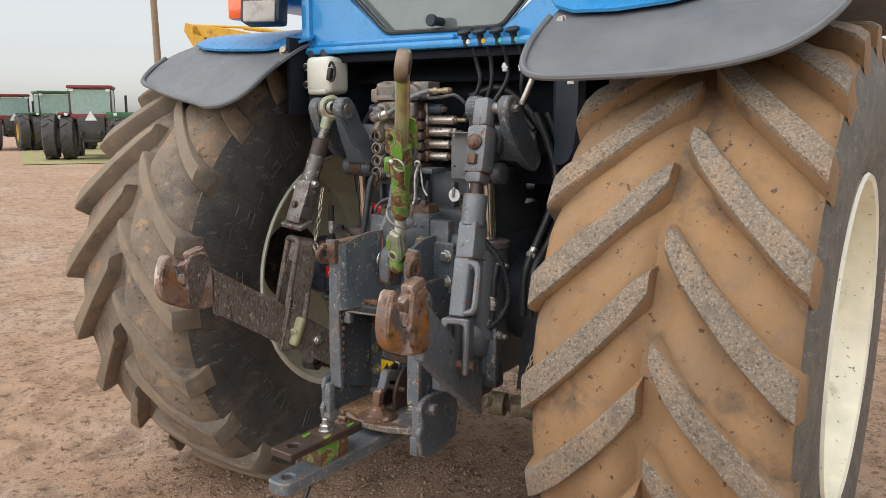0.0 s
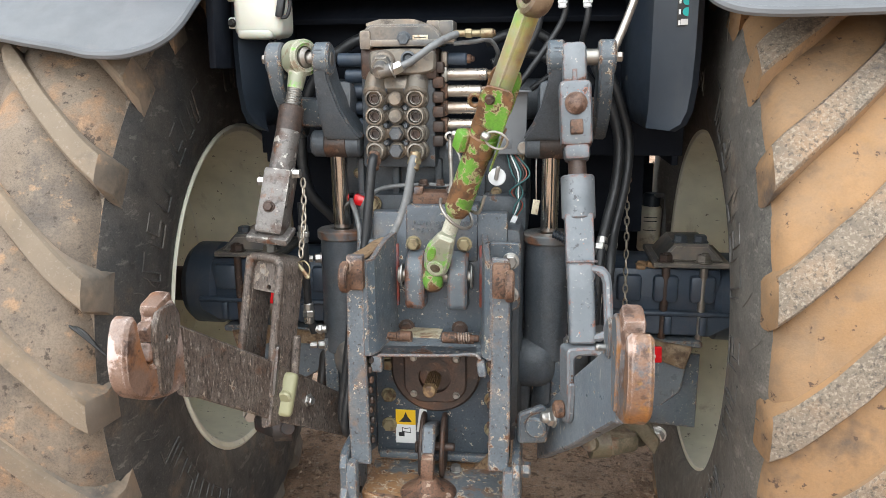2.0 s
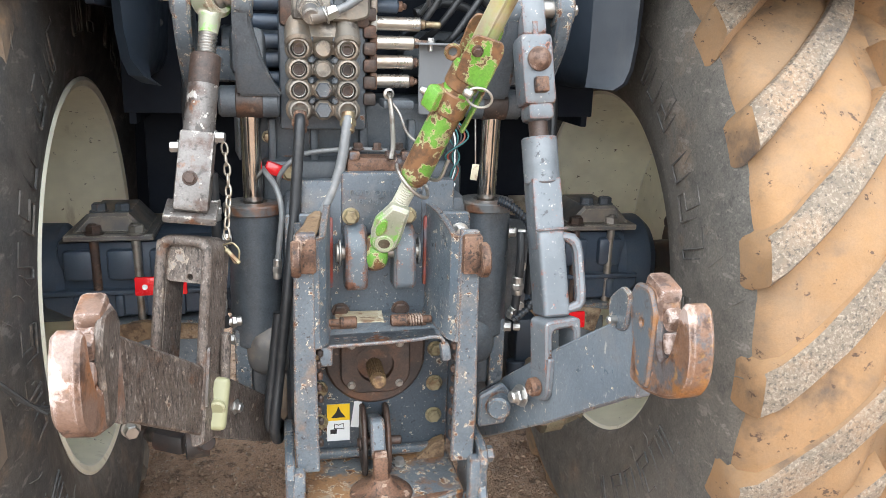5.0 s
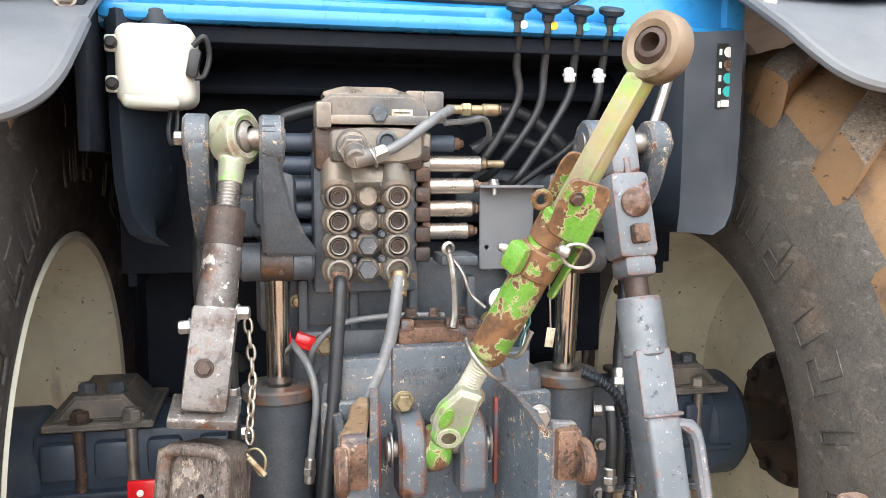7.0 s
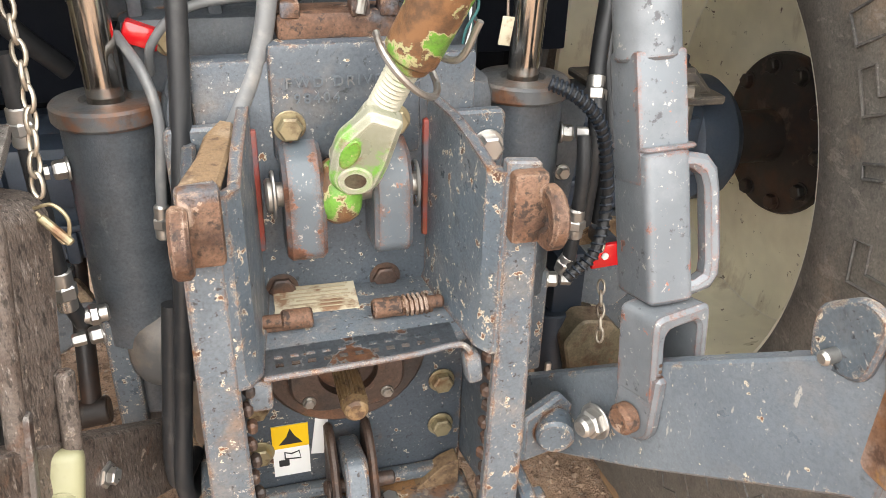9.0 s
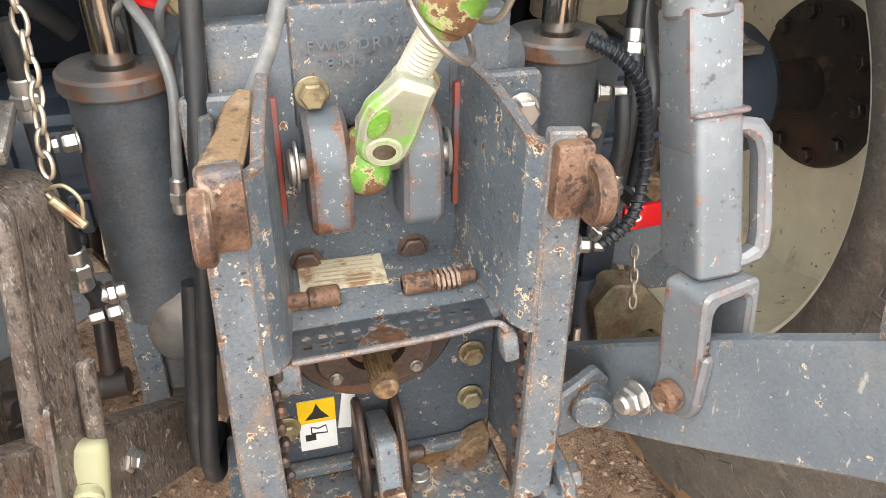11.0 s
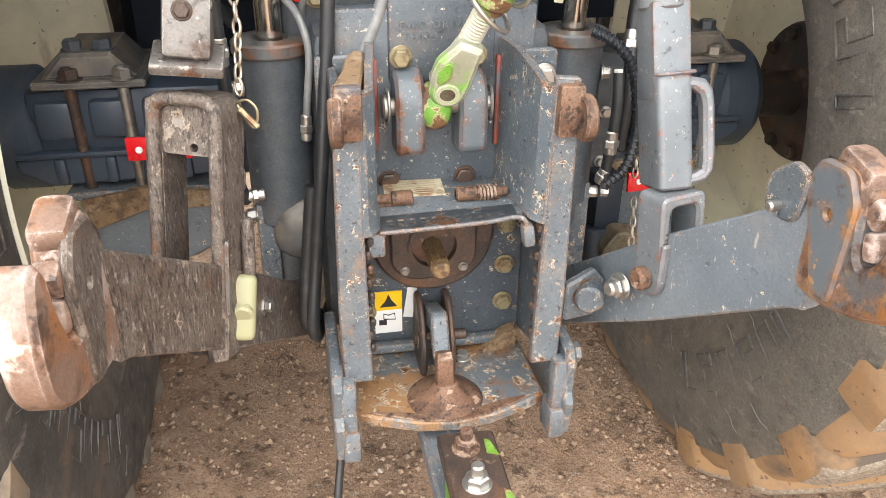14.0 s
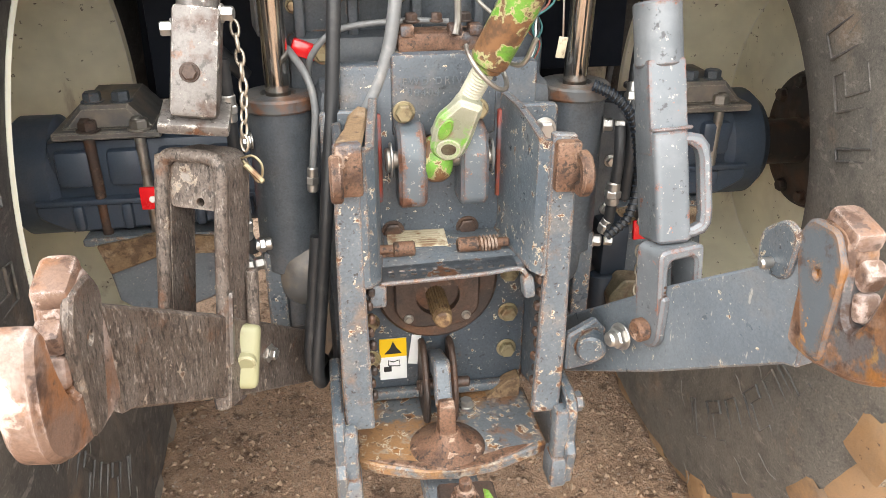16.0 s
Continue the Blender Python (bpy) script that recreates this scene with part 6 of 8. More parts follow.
    arch = round_poly([(-0.009, 0.03), (-0.009, 0.152), (0.085, 0.152), (0.085, -0.03), (0.067, -0.03), (0.067, 0.132), (0.0095, 0.132), (0.0095, 0.03)], 0.014, 4)
    prism(bm, arch, frame_at(o, w, tilt), 0.068, 0.005)
    leg = [(-0.034, 0.075), (0.034, 0.075), *arc(0, 0, 0.035, 0, -180, 14)]
    prism(bm, leg, frame_at(o, u, tilt), 0.0185, 0.005)
    part("clevis", bm, "link_grey", k, "bent grey clevis with rusty edges")
    bm = bmesh.new()
    rod(bm, o - w * 0.03, o + w * 0.1, 0.016, seg=20)
    rod(bm, o - w * 0.032, o - w * 0.008, 0.021, seg=20, bev=0.005)
    part("clevis_pin", bm, "rust", k, "rusty clevis pin head")
    bm = bmesh.new()
    lathe(bm, [(0, 0.036), (0.004, 0.036), (0.004, 0.018), (0, 0.018), (0, 0.036)], o + w * 0.012 + u * -0.006, w, 24)
    part("thrust_washer", bm, "link_grey", k)
    for j in range(9):
        bm = bmesh.new()
        box(bm, o + u * 0.0345 + w * -0.001 + tilt * (0.02 + 0.009 * j), (0.004, 0.002, 0.004), bev=0)
        part("cast_tick", bm, "brown_rust", k)
    return k


right_lift_link()

# ---- lower link arms with claw hooks ----


def claw(bm, base, u, width):
    """A claw hook in the upright plane through u; base is the root of the claw."""
    prof = [(-0.0, -0.105), (0.055, -0.105), (0.13, -0.086), (0.182, -0.06), (0.205, -0.03), (0.208, 0.02), (0.198, 0.066), (0.182, 0.1), (0.162, 0.103), (0.151, 0.088), (0.146, 0.04), (0.13, -0.006), (0.112, -0.02), (0.1, -0.006), (0.094, 0.05), (0.082, 0.1), (0.03, 0.104), (0.012, 0.08), (0.0, 0.0)]
    prism(bm, round_poly(prof, 0.02, 3), frame_at(base, u, (0, 0, 1)), width, 0.01)


def lower_arm(s):
    if s < 0:
        name_mat, a0, a1 = "iron", Vector((-0.275, 0.12, 0.672)), Vector((-0.512, -0.395, 1.03))
        label = "dark brown worn lower link arm with a claw hook"
        hk = Vector((-0.511, -0.405, 1.08))
    else:
        name_mat, a0, a1 = "arm_grey", Vector((0.285, 0.12, 0.645)), Vector((0.438, -0.46, 1.055))
        label = "grey lower link arm with a rusty orange claw hook"
        hk = Vector((0.437, -0.43, 1.09))
    arm = thing("lower_link_arm", (a0 + a1) / 2, label, "hitch arm", "lower link arms")
    d = a1 - a0
    flat = Vector((d.x, d.y, 0)).normalized()
    L = math.hypot(d.x, d.y)
    bm = bmesh.new()
    h0, h1, hm = (0.062, 0.08, 0.08) if s < 0 else (0.07, 0.088, 0.088)
    poly = [(0, -h0), (L * 0.5, d.z * 0.5 - hm), (L * 0.96, d.z * 0.96 - h1), (L, d.z * 0.98 - h1), (L, d.z + h1), (L * 0.5, d.z * 0.5 + hm), (0, h0)]
    prism(bm, poly, frame_at(a0, flat, (0, 0, 1)), 0.034, 0.004)
    part("bar", bm, name_mat, arm)
    bm = bmesh.new()
    u = Vector((0.03 if s > 0 else -0.1, -1, 0)).normalized()
    claw(bm, hk, u, 0.043 if s < 0 else 0.045)
    part("claw", bm, "hook" if s < 0 else "hook_orange", arm, "worn rusty claw hook")
    bm = bmesh.new()
    prism(bm, round_poly([(0.045, -0.09), (0.085, -0.085), (0.09, 0.06), (0.065, 0.1), (0.008, 0.096), (-0.012, 0.06)], 0.015), frame_at(hk + Vector((-s * (0.022 if s > 0 else 0.017), 0.0 if s > 0 else -0.022, -0.004)), u, (0, 0, 1)), 0.014, 0.004, [(0.045, 0.03, 0.006)])
    part("latch_housing", bm, "iron" if s < 0 else "hook_grey", arm, "latch housing of the claw")
    bm = bmesh.new()
    box(bm, hk + u * 0.056 + Vector((0.002 * s, 0, 0.092)), (0.045, 0.07, 0.036), rot=(14, 0, 0), bev=0.012)
    part("latch_cap", bm, "hook", arm, "worn pinkish latch cap")
    bm = bmesh.new()
    box(bm, hk + u * 0.103 + Vector((0, 0, 0.05)), (0.03, 0.03, 0.036), rot=(25, 0, 0), bev=0.007)
    box(bm, hk + u * 0.108 + Vector((0, 0, 0.008)), (0.03, 0.024, 0.04), rot=(-18, 0, 0), bev=0.008)
    part("latch_tongue", bm, "hook", arm, "sprung latch tongue")
    if s > 0:
        bm = bmesh.new()
        prism(bm, round_poly([(-0.025, -0.04), (0.045, -0.02), (0.055, 0.055), (0.02, 0.065), (-0.035, 0.025)], 0.02), frame_at(hk + Vector((-0.03, 0.05, 0.008)), u, (0, 0, 1)), 0.012, 0.004)
        part("side_tab", bm, "grey_paint", arm, "grey side tab")
        bm = bmesh.new()
        rod(bm, hk + Vector((-0.025, 0.045, 0.0)), hk + Vector((-0.055, 0.04, 0.0)), 0.008, seg=12)
        part("tab_stud", bm, "zinc", arm)
        q = Vector((0.299, -0.13, 0.815))
        bm = bmesh.new()
        nn = Vector((-0.93, -0.36, 0.05)).normalized()
        hexbolt(bm, q + nn * -0.008, nn, 0.021, 0.018)
        lathe(bm, [(0.0, 0.0), (0.0, 0.015), (0.012, 0.014), (0.016, 0.01), (0.016, 0.0)], q + nn * 0.008, nn, 18)
        part("arm_nut", bm, "zinc", arm, "large bright lock nut")
        bm = bmesh.new()
        prism(bm, [(-0.045, -0.05), (0.03, -0.055), (0.045, 0.02), (0.02, 0.05), (-0.045, 0.03)], frame_at(Vector((0.262, -0.06, 0.765)), (1, 0.3, 0), (0, 0, 1)), 0.02, 0.005)
        rod(bm, (0.275, -0.06, 0.768), (0.262, -0.1, 0.768), 0.028, seg=22, bev=0.005)
        part("stop_bracket", bm, "grey_paint", arm, "grey stop bracket with a round boss")
    return arm


lower_arm(-1)
lower_arm(1)

# ---- drawbar ----


def drawbar():
    t = thing("drawbar", (0, -0.3, 0.47), "grey drawbar with a rusty clevis plate and green paint traces", "drawbar")
    bm = bmesh.new()
    prism(bm, round_poly([(-0.05, -0.60), (0.04, -0.60), (0.05, -0.2), (0.06, 0.3), (-0.06, 0.3), (-0.055, -0.2)], 0.035), frame_at((-0.008, 0, 0.497), *XY), 0.045, 0.006, [(-0.005, -0.545, 0.02)])
    part("bar", bm, "grey_rusty", t, "grey bar with a rusty eye")
    bm = bmesh.new()
    prism(bm, round_poly([(-0.05, -0.57), (0.045, -0.575), (0.055, -0.24), (-0.045, -0.235)], 0.01), frame_at((-0.01, 0, 0.6), *XY), 0.026, 0.004, [(-0.002, -0.515, 0.019)])
    pl = part("clevis_plate", bm, "brown_rust", t, "rusty clevis plate")
    bm = bmesh.new()
    box(bm, (-0.01, -0.37, 0.553), (0.085, 0.14, 0.068), bev=0.006)
    part("spacer", bm, "green", t, "green painted spacer block")
    for y, mt in ((-0.28, "rust"), (-0.365, "zinc")):
        bm = bmesh.new()
        hexbolt(bm, (-0.012, y, 0.612), (0, 0, 1), 0.02, 0.022)
        rod(bm, (-0.012, y, 0.62), (-0.012, y, 0.655), 0.011, seg=14)
        part("clevis_bolt", bm, mt, pl)
    for k, (x, y) in enumerate(((0.02, -0.3), (0.025, -0.42), (-0.04, -0.45))):
        bm = bmesh.new()
        prism(bm, [(0, 0), (0.02, -0.008), (0.012, 0.03), (0.003, 0.036)], frame_at((x, y, 0.6145), *XY), 0.0015, 0)
        part("green_fleck", bm, "green", pl)


drawbar()

# ---- hydraulic valve stack ----


def coupler(x, z, parent, open_end=True):
    bm = bmesh.new()
    y = 0.15
    lathe(bm, [(0, 0.0), (0, 0.026), (0.012, 0.026), (0.014, 0.0245), (0.02, 0.0245), (0.022, 0.0225), (0.028, 0.0225), (0.029, 0.0185), (0.005, 0.0175), (0.004, 0.0)], (x, y, z), (0, -1, 0), 28)
    c = part("coupler", bm, "coupler", parent, "grimy round quick coupler")
    if open_end:
        bm = bmesh.new()
        lathe(bm, [(0, 0.0), (0, 0.017), (0.004, 0.017), (0.004, 0.0)], (x, y - 0.005, z), (0, -1, 0), 20)
        part("dark_bore", bm, "ink", c)
        bm = bmesh.new()
        lathe(bm, [(0, 0.0115), (0.012, 0.0115), (0.012, 0.009), (0.002, 0.009), (0.002, 0.0), (0, 0.0)], (x, y - 0.009, z), (0, -1, 0), 18)
        part("poppet", bm, "brown_rust", c)
        bm = bmesh.new()
        sweep(bm, [(x + 0.0145 * math.cos(a), y - 0.016 - a * 0.0004, z + 0.0145 * math.sin(a)) for a in (k * 0.5 for k in range(26))], 0.0016, 6, False)
        part("lock_spring", bm, "steel", c)
    return c


def valve_stack():
    v = thing("hydraulic_valve_block", (-0.1, 0.25, 1.38), "grimy hydraulic valve stack with eight quick couplers", "valve block")
    X = (-0.176, -0.067)
    rows = (1.571, 1.525, 1.479, 1.433)
    bm = bmesh.new()
    box(bm, (-0.12, 0.26, 1.52), (0.2, 0.17, 0.27), bev=0.008)
    part("body", bm, "dark_cast", v, "dark stacked valve body")
    for z in rows:
        bm = bmesh.new()
        for x, r in ((X[0], 0.031), (-0.1215, 0.0235), (X[1], 0.031)):
            rod(bm, (x, 0.178, z), (x, 0.147, z), r, seg=26, bev=0.004)
        box(bm, (-0.1215, 0.166, z), (0.11, 0.03, 0.026), bev=0.004)
        part("coupler_plate", bm, "coupler", v, "lobed cast coupler plate")
        for x in X:
            coupler(x, z, v, z > 1.44)
        bm = bmesh.new()
        lathe(bm, [(0, 0.019), (0.016, 0.019), (0.02, 0.016), (0.02, 0)], (-0.1215, 0.148, z), (0, -1, 0), 6 if z < 1.5 else 18)
        part("centre_plug", bm, "dark_cast" if z < 1.5 else "coupler", v)
        for dx in (-0.027, 0.027):
            bm = bmesh.new()
            hexbolt(bm, (-0.1215 + dx, 0.147, z + 0.021), (0, -1, 0), 0.0062, 0.012)
            part("cap_screw", bm, "dark_cast", v)
    # spool caps to the left, detent housings to the right
    for k, z in enumerate((1.672, 1.628, 1.585, 1.541, 1.497)):
        bm = bmesh.new()
        rod(bm, (-0.3 + 0.02 * (k % 2), 0.25, z), (-0.2, 0.25, z), 0.0185, seg=22)
        rod(bm, (-0.222, 0.25, z), (-0.2, 0.25, z), 0.0205, seg=22)
        part("spool_cap", bm, "navy", v, "dark navy spool cap")
        bm = bmesh.new()
        for q in (-1, 1):
            box(bm, (-0.208, 0.232, z + q * 0.013), (0.02, 0.01, 0.01), bev=0.003)
        box(bm, (-0.205, 0.25, z), (0.012, 0.05, 0.04), bev=0.003)
        part("cap_flange", bm, "steel", v)
    ends = (0.06, 0.115, 0.1, 0.098, 0.09)
    for k, z in enumerate((1.672, 1.632, 1.588, 1.543, 1.498)):
        bm = bmesh.new()
        rod(bm, (-0.005, 0.22, z), (ends[k], 0.22, z), 0.0165, seg=22)
        d = part("detent_housing", bm, "navy" if k == 0 else "dull_chrome", v, "dull chrome detent housing" if k else "navy detent housing")
        bm = bmesh.new()
        box(bm, (0.0, 0.22, z), (0.018, 0.05, 0.04), bev=0.004)
        part("housing_flange", bm, "rust" if k > 1 else "steel", d)
        bm = bmesh.new()
        rod(bm, (ends[k] - 0.004, 0.22, z), (ends[k] + 0.012, 0.22, z), 0.012, seg=14)
        rod(bm, (ends[k] + 0.01, 0.22, z), (ends[k] + (0.05 if k in (1, 2) else 0.02), 0.22, z), 0.008, seg=12)
        part("cable_nut", bm, "rust" if k != 1 else "brass", d)
    for k in range(6):
        bm = bmesh.new()
        box(bm, (-0.012, 0.2, 1.65 - k * 0.0385), (0.03, 0.07, 0.03), bev=0.006)
        part("section_boss", bm, "brown_rust", v)
    # upper section
    bm = bmesh.new()
    box(bm, (-0.115, 0.22, 1.66), (0.205, 0.12, 0.082), bev=0.01)
    inlet = part("inlet_section", bm, "brown_rust", v, "oily brown inlet section")
    bm = bmesh.new()
    prism(bm, round_poly([(-0.19, -0.03), (-0.05, -0.03), (-0.015, -0.02), (-0.015, 0.03), (-0.06, 0.036), (-0.13, 0.036), (-0.19, 0.03)], 0.012), frame_at((0, 0.157, 1.662), *XZ), 0.03, 0.005)
    part("inlet_face", bm, "coupler", inlet, "dusty inlet casting")
    bm = bmesh.new()
    rod(bm, (-0.15, 0.16, 1.667), (-0.15, 0.118, 1.66), 0.031, 0.028, seg=24, bev=0.004)
    part("inlet_boss", bm, "top_grey", inlet)
    bm = bmesh.new()
    lathe(bm, [(0, 0.02), (0.008, 0.02), (0.01, 0.015), (0.001, 0.011), (0.001, 0.0)], (-0.085, 0.142, 1.672), (0, -1, 0), 20)
    part("blank_port", bm, "dark_cast", inlet)
    # sloped humps above the upper couplers
    for x in X:
        bm = bmesh.new()
        rod(bm, (x, 0.2, 1.65), (x, 0.135, 1.578), 0.029, 0.031, seg=22, bev=0.006)
        part("coupler_hump", bm, "coupler", v, "dusty sloped hump")
    bm = bmesh.new()
    box(bm, (-0.1215, 0.17, 1.605), (0.09, 0.05, 0.06), rot=(-38, 0, 0), bev=0.012)
    part("hump_web", bm, "coupler", v)
    bm = bmesh.new()
    prism(bm, round_poly([(-0.21, 0.0), (0.0, 0.0), (0.0, 0.03), (-0.03, 0.055), (-0.19, 0.055), (-0.21, 0.035)], 0.01), frame_at((0, 0.21, 1.705), *XZ), 0.12, 0.006)
    top = part("top_housing", bm, "top_grey", v, "grey cast top housing with a small plate")
    bm = bmesh.new()
    box(bm, (-0.025, 0.2, 1.755), (0.035, 0.05, 0.03), bev=0.004)
    box(bm, (0.01, 0.21, 1.745), (0.04, 0.08, 0.05), bev=0.006)
    part("solenoid", bm, "top_grey", top)
    bm = bmesh.new()
    prism(bm, round_poly([(-0.2, 0.0), (-0.02, 0.0), (-0.05, 0.01), (-0.075, 0.018), (-0.165, 0.018), (-0.2, 0.008)], 0.005), frame_at((0, 0.2, 1.755), *XZ), 0.08, 0.006)
    part("dusty_cover", bm, "coupler", top, "dust-caked upper cover")
    bm = bmesh.new()
    box(bm, (-0.105, 0.15, 1.712), (0.21, 0.012, 0.018), bev=0.004)
    box(bm, (-0.2, 0.19, 1.72), (0.03, 0.1, 0.05), bev=0.008)
    part("flange_rib", bm, "top_grey", top)
    bm = bmesh.new()
    rod(bm, (-0.005, 0.18, 1.722), (0.035, 0.18, 1.722), 0.013, seg=16)
    part("plug_end", bm, "zinc", top)
    bm = bmesh.new()
    hexbolt(bm, (-0.098, 0.152, 1.722), (0, -1, 0), 0.016, 0.016)
    part("hex_plug", bm, "dark_cast", top)
    bm = bmesh.new()
    box(bm, (-0.055, 0.149, 1.722), (0.04, 0.004, 0.02), bev=0.001)
    part("serial_plate", bm, "paper", top, "small pale serial plate")
    for k in range(2):
        bm = bmesh.new()
        box(bm, (-0.055, 0.1462, 1.726 - k * 0.008), (0.03, 0.001, 0.002), bev=0)
        part("serial_bar", bm, "ink", top)
    for x in (-0.17, -0.115):
        bm = bmesh.new()
        hexbolt(bm, (x, 0.18, 1.76), (0, 0, 1), 0.009, 0.012)
        part("top_bolt", bm, "rust", top)
    bm = bmesh.new()
    rod(bm, (0.03, 0.16, 1.735), (0.14, 0.16, 1.735), 0.009, seg=14)
    rod(bm, (0.06, 0.16, 1.735), (0.08, 0.16, 1.735), 0.013, seg=6)
    rod(bm, (0.1, 0.16, 1.735), (0.135, 0.16, 1.735), 0.012, seg=14)
    part("brass_fitting", bm, "brass", top)
    # elbow and its hose across the stack
    bm = bmesh.new()
    rod(bm, (-0.15, 0.122, 1.66), (-0.15, 0.1, 1.652), 0.027, seg=6, bev=0.002)
    rod(bm, (-0.15, 0.105, 1.653), (-0.149, 0.072, 1.638), 0.019, seg=18)
    rod(bm, (-0.152, 0.085, 1.637), (-0.112, 0.085, 1.648), 0.0165, seg=16)
    part("elbow", bm, "top_grey", v, "grimy elbow fitting")
    bm = bmesh.new()
    sweep(bm, [(-0.115, 0.085, 1.645), (-0.07, 0.09, 1.665), (-0.02, 0.1, 1.7), (0.015, 0.13, 1.722), (0.04, 0.155, 1.734)], 0.0095, 12)
    part("braided_hose", bm, "grey_hose", v, "grey braided hose")
    bm = bmesh.new()
    hexbolt(bm, (-0.12, 0.085, 1.642), (0.9, 0.05, 0.4), 0.016, 0.03)
    part("hose_nut", bm, "zinc", v)
    bm = bmesh.new()
    sweep(bm, [(0.03, 0.17, 1.71), (0.08, 0.19, 1.715), (0.12, 0.21, 1.72), (0.14, 0.25, 1.69), (0.13, 0.3, 1.66)], 0.006, 10)
    part("steel_line", bm, "grey_hose", v)


valve_stack()

bracket = thing("cable_bracket", (0.165, 0.2, 1.42), "plain grey sheet bracket with a bolt", "bracket")
bm = bmesh.new()
prism(bm, round_poly([(0.11, 1.42), (0.22, 1.42), (0.224, 1.588), (0.11, 1.588)], 0.006), frame_at((0, 0.205, 0), *XZ), 0.006, 0.002, [(0.125, 1.465, 0.004)])
box(bm, (0.165, 0.185, 1.588), (0.13, 0.045, 0.005), bev=0.001)
box(bm, (0.17, 0.3, 1.45), (0.03, 0.2, 0.03), bev=0.004)
part("sheet", bm, "fender", bracket)
bm = bmesh.new()
hexbolt(bm, (0.135, 0.185, 1.59), (0, 0, 1), 0.008, 0.012)
rod(bm, (0.135, 0.185, 1.57), (0.135, 0.185, 1.6), 0.005, seg=10)
part("bolt", bm, "zinc", bracket)
bm = bmesh.new()
rod(bm, (0.215, 0.2, 1.438), (0.215, 0.185, 1.438), 0.017, seg=16)
part("button_bolt", bm, "steel", bracket)


def hose(name, label, pts, r, mat="hose", ends=(), seg=12, category="hose"):
    pts = [Vector(p) for p in pts]
    h = thing(name, pts[-1], label, category)
    bm = bmesh.new()
    sweep(bm, pts, r, seg)
    part("tube", bm, mat, h)
    for p, d, m, rr, l in ends:
        bm = bmesh.new()
        d = Vector(d).normalized()
        rod(bm, Vector(p), Vector(p) + d * l, rr, seg=16)
        rod(bm, Vector(p) + d * l * 0.35, Vector(p) + d * l * 0.7, rr * 1.25, seg=6)
        part("fitting", bm, m, h)
    return h


hose("hydraulic_hose", "thick black hydraulic hose down from a coupler", [(-0.176, 0.118, 1.425), (-0.178, 0.09, 1.4), (-0.186, 0.075, 1.3), (-0.197, 0.06, 1.18), (-0.216, 0.035, 1.01), (-0.236, 0.025, 0.84), (-0.25, 0.005, 0.72), (-0.247, 0.02, 0.67), (-0.235, 0.1, 0.64), (-0.2, 0.2, 0.65)], 0.0125, ends=[((-0.176, 0.12, 1.432), (-0.02, -0.45, -1), "rust", 0.015, 0.05)])
hose("hydraulic_hose", "thick black hydraulic hose down from a coupler", [(-0.067, 0.118, 1.425), (-0.072, 0.098, 1.4), (-0.09, 0.09, 1.3), (-0.13, 0.085, 1.205), (-0.16, 0.085, 1.15), (-0.175, 0.1, 1.08)], 0.012, "grey_hose", ends=[((-0.067, 0.12, 1.432), (-0.05, -0.45, -1), "brass", 0.015, 0.05)])
hose("hydraulic_hose", "dark hose behind the hitch frame", [(-0.235, 0.04, 0.98), (-0.252, 0.03, 0.84), (-0.263, 0.02, 0.74), (-0.258, 0.03, 0.69), (-0.24, 0.12, 0.66)], 0.012)
hose("trailing_cable", "black cable hanging under the frame to the ground", [(-0.2, -0.06, 0.56), (-0.215, -0.1, 0.49), (-0.235, -0.16, 0.38), (-0.26, -0.24, 0.2), (-0.28, -0.34, 0.02)], 0.008, category="cable")
hose("hydraulic_hose", "black hose curving behind the lift lever", [(-0.18, 0.32, 1.75), (-0.28, 0.33, 1.72), (-0.37, 0.33, 1.65), (-0.42, 0.33, 1.56), (-0.44, 0.33, 1.45), (-0.43, 0.34, 1.3), (-0.36, 0.38, 1.2)], 0.016)
hose("steel_pipe", "bent thin steel pipe over the housing", [(-0.23, 0.19, 1.24), (-0.22, 0.17, 1.285), (-0.17, 0.165, 1.328), (-0.06, 0.165, 1.34), (0.03, 0.165, 1.337)], 0.006, "grey_hose", category="pipe")
hose("steel_pipe", "grey steel pipe beside the cylinder", [(-0.265, 0.2, 1.29), (-0.235, 0.14, 1.255), (-0.222, 0.118, 1.2), (-0.23, 0.11, 1.12), (-0.236, 0.11, 1.06)], 0.007, "grey_hose", ends=[((-0.234, 0.11, 1.09), (-0.06, 0, -1), "zinc", 0.01, 0.05)], category="pipe")
hose("chrome_pipe", "bent bright steel pipe above the lift lever", [(0.49, 0.16, 1.875), (0.488, 0.15, 1.83), (0.465, 0.14, 1.76), (0.435, 0.13, 1.685)], 0.0105, "dull_chrome", category="pipe")
for k, (x, lo) in enumerate(((0.191, (0.13, 0.26, 1.64)), (0.25, (0.17, 0.27, 1.63)), (0.313, (0.2, 0.24, 1.605)), (0.376, (0.345, 0.3, 1.68)))):
    x0 = x
    mid = ((0.2, 0.25, 1.76), (0.243, 0.25, 1.74), (0.305, 0.25, 1.76), (0.37, 0.25, 1.75))[k]
    ends = [((mid[0] + 0.004, 0.243, 1.8), (0, 0, 1), "far_white", 0.0115, 0.03)] if k > 1 else []
    hose("control_cable", "black control cable below the cab", [(x0, 0.215, 1.89), (x0 + 0.003, 0.24, 1.83), mid, lo, (0.08 + 0.05 * k, 0.32, 1.59)], 0.0085, ends=ends, category="cable")
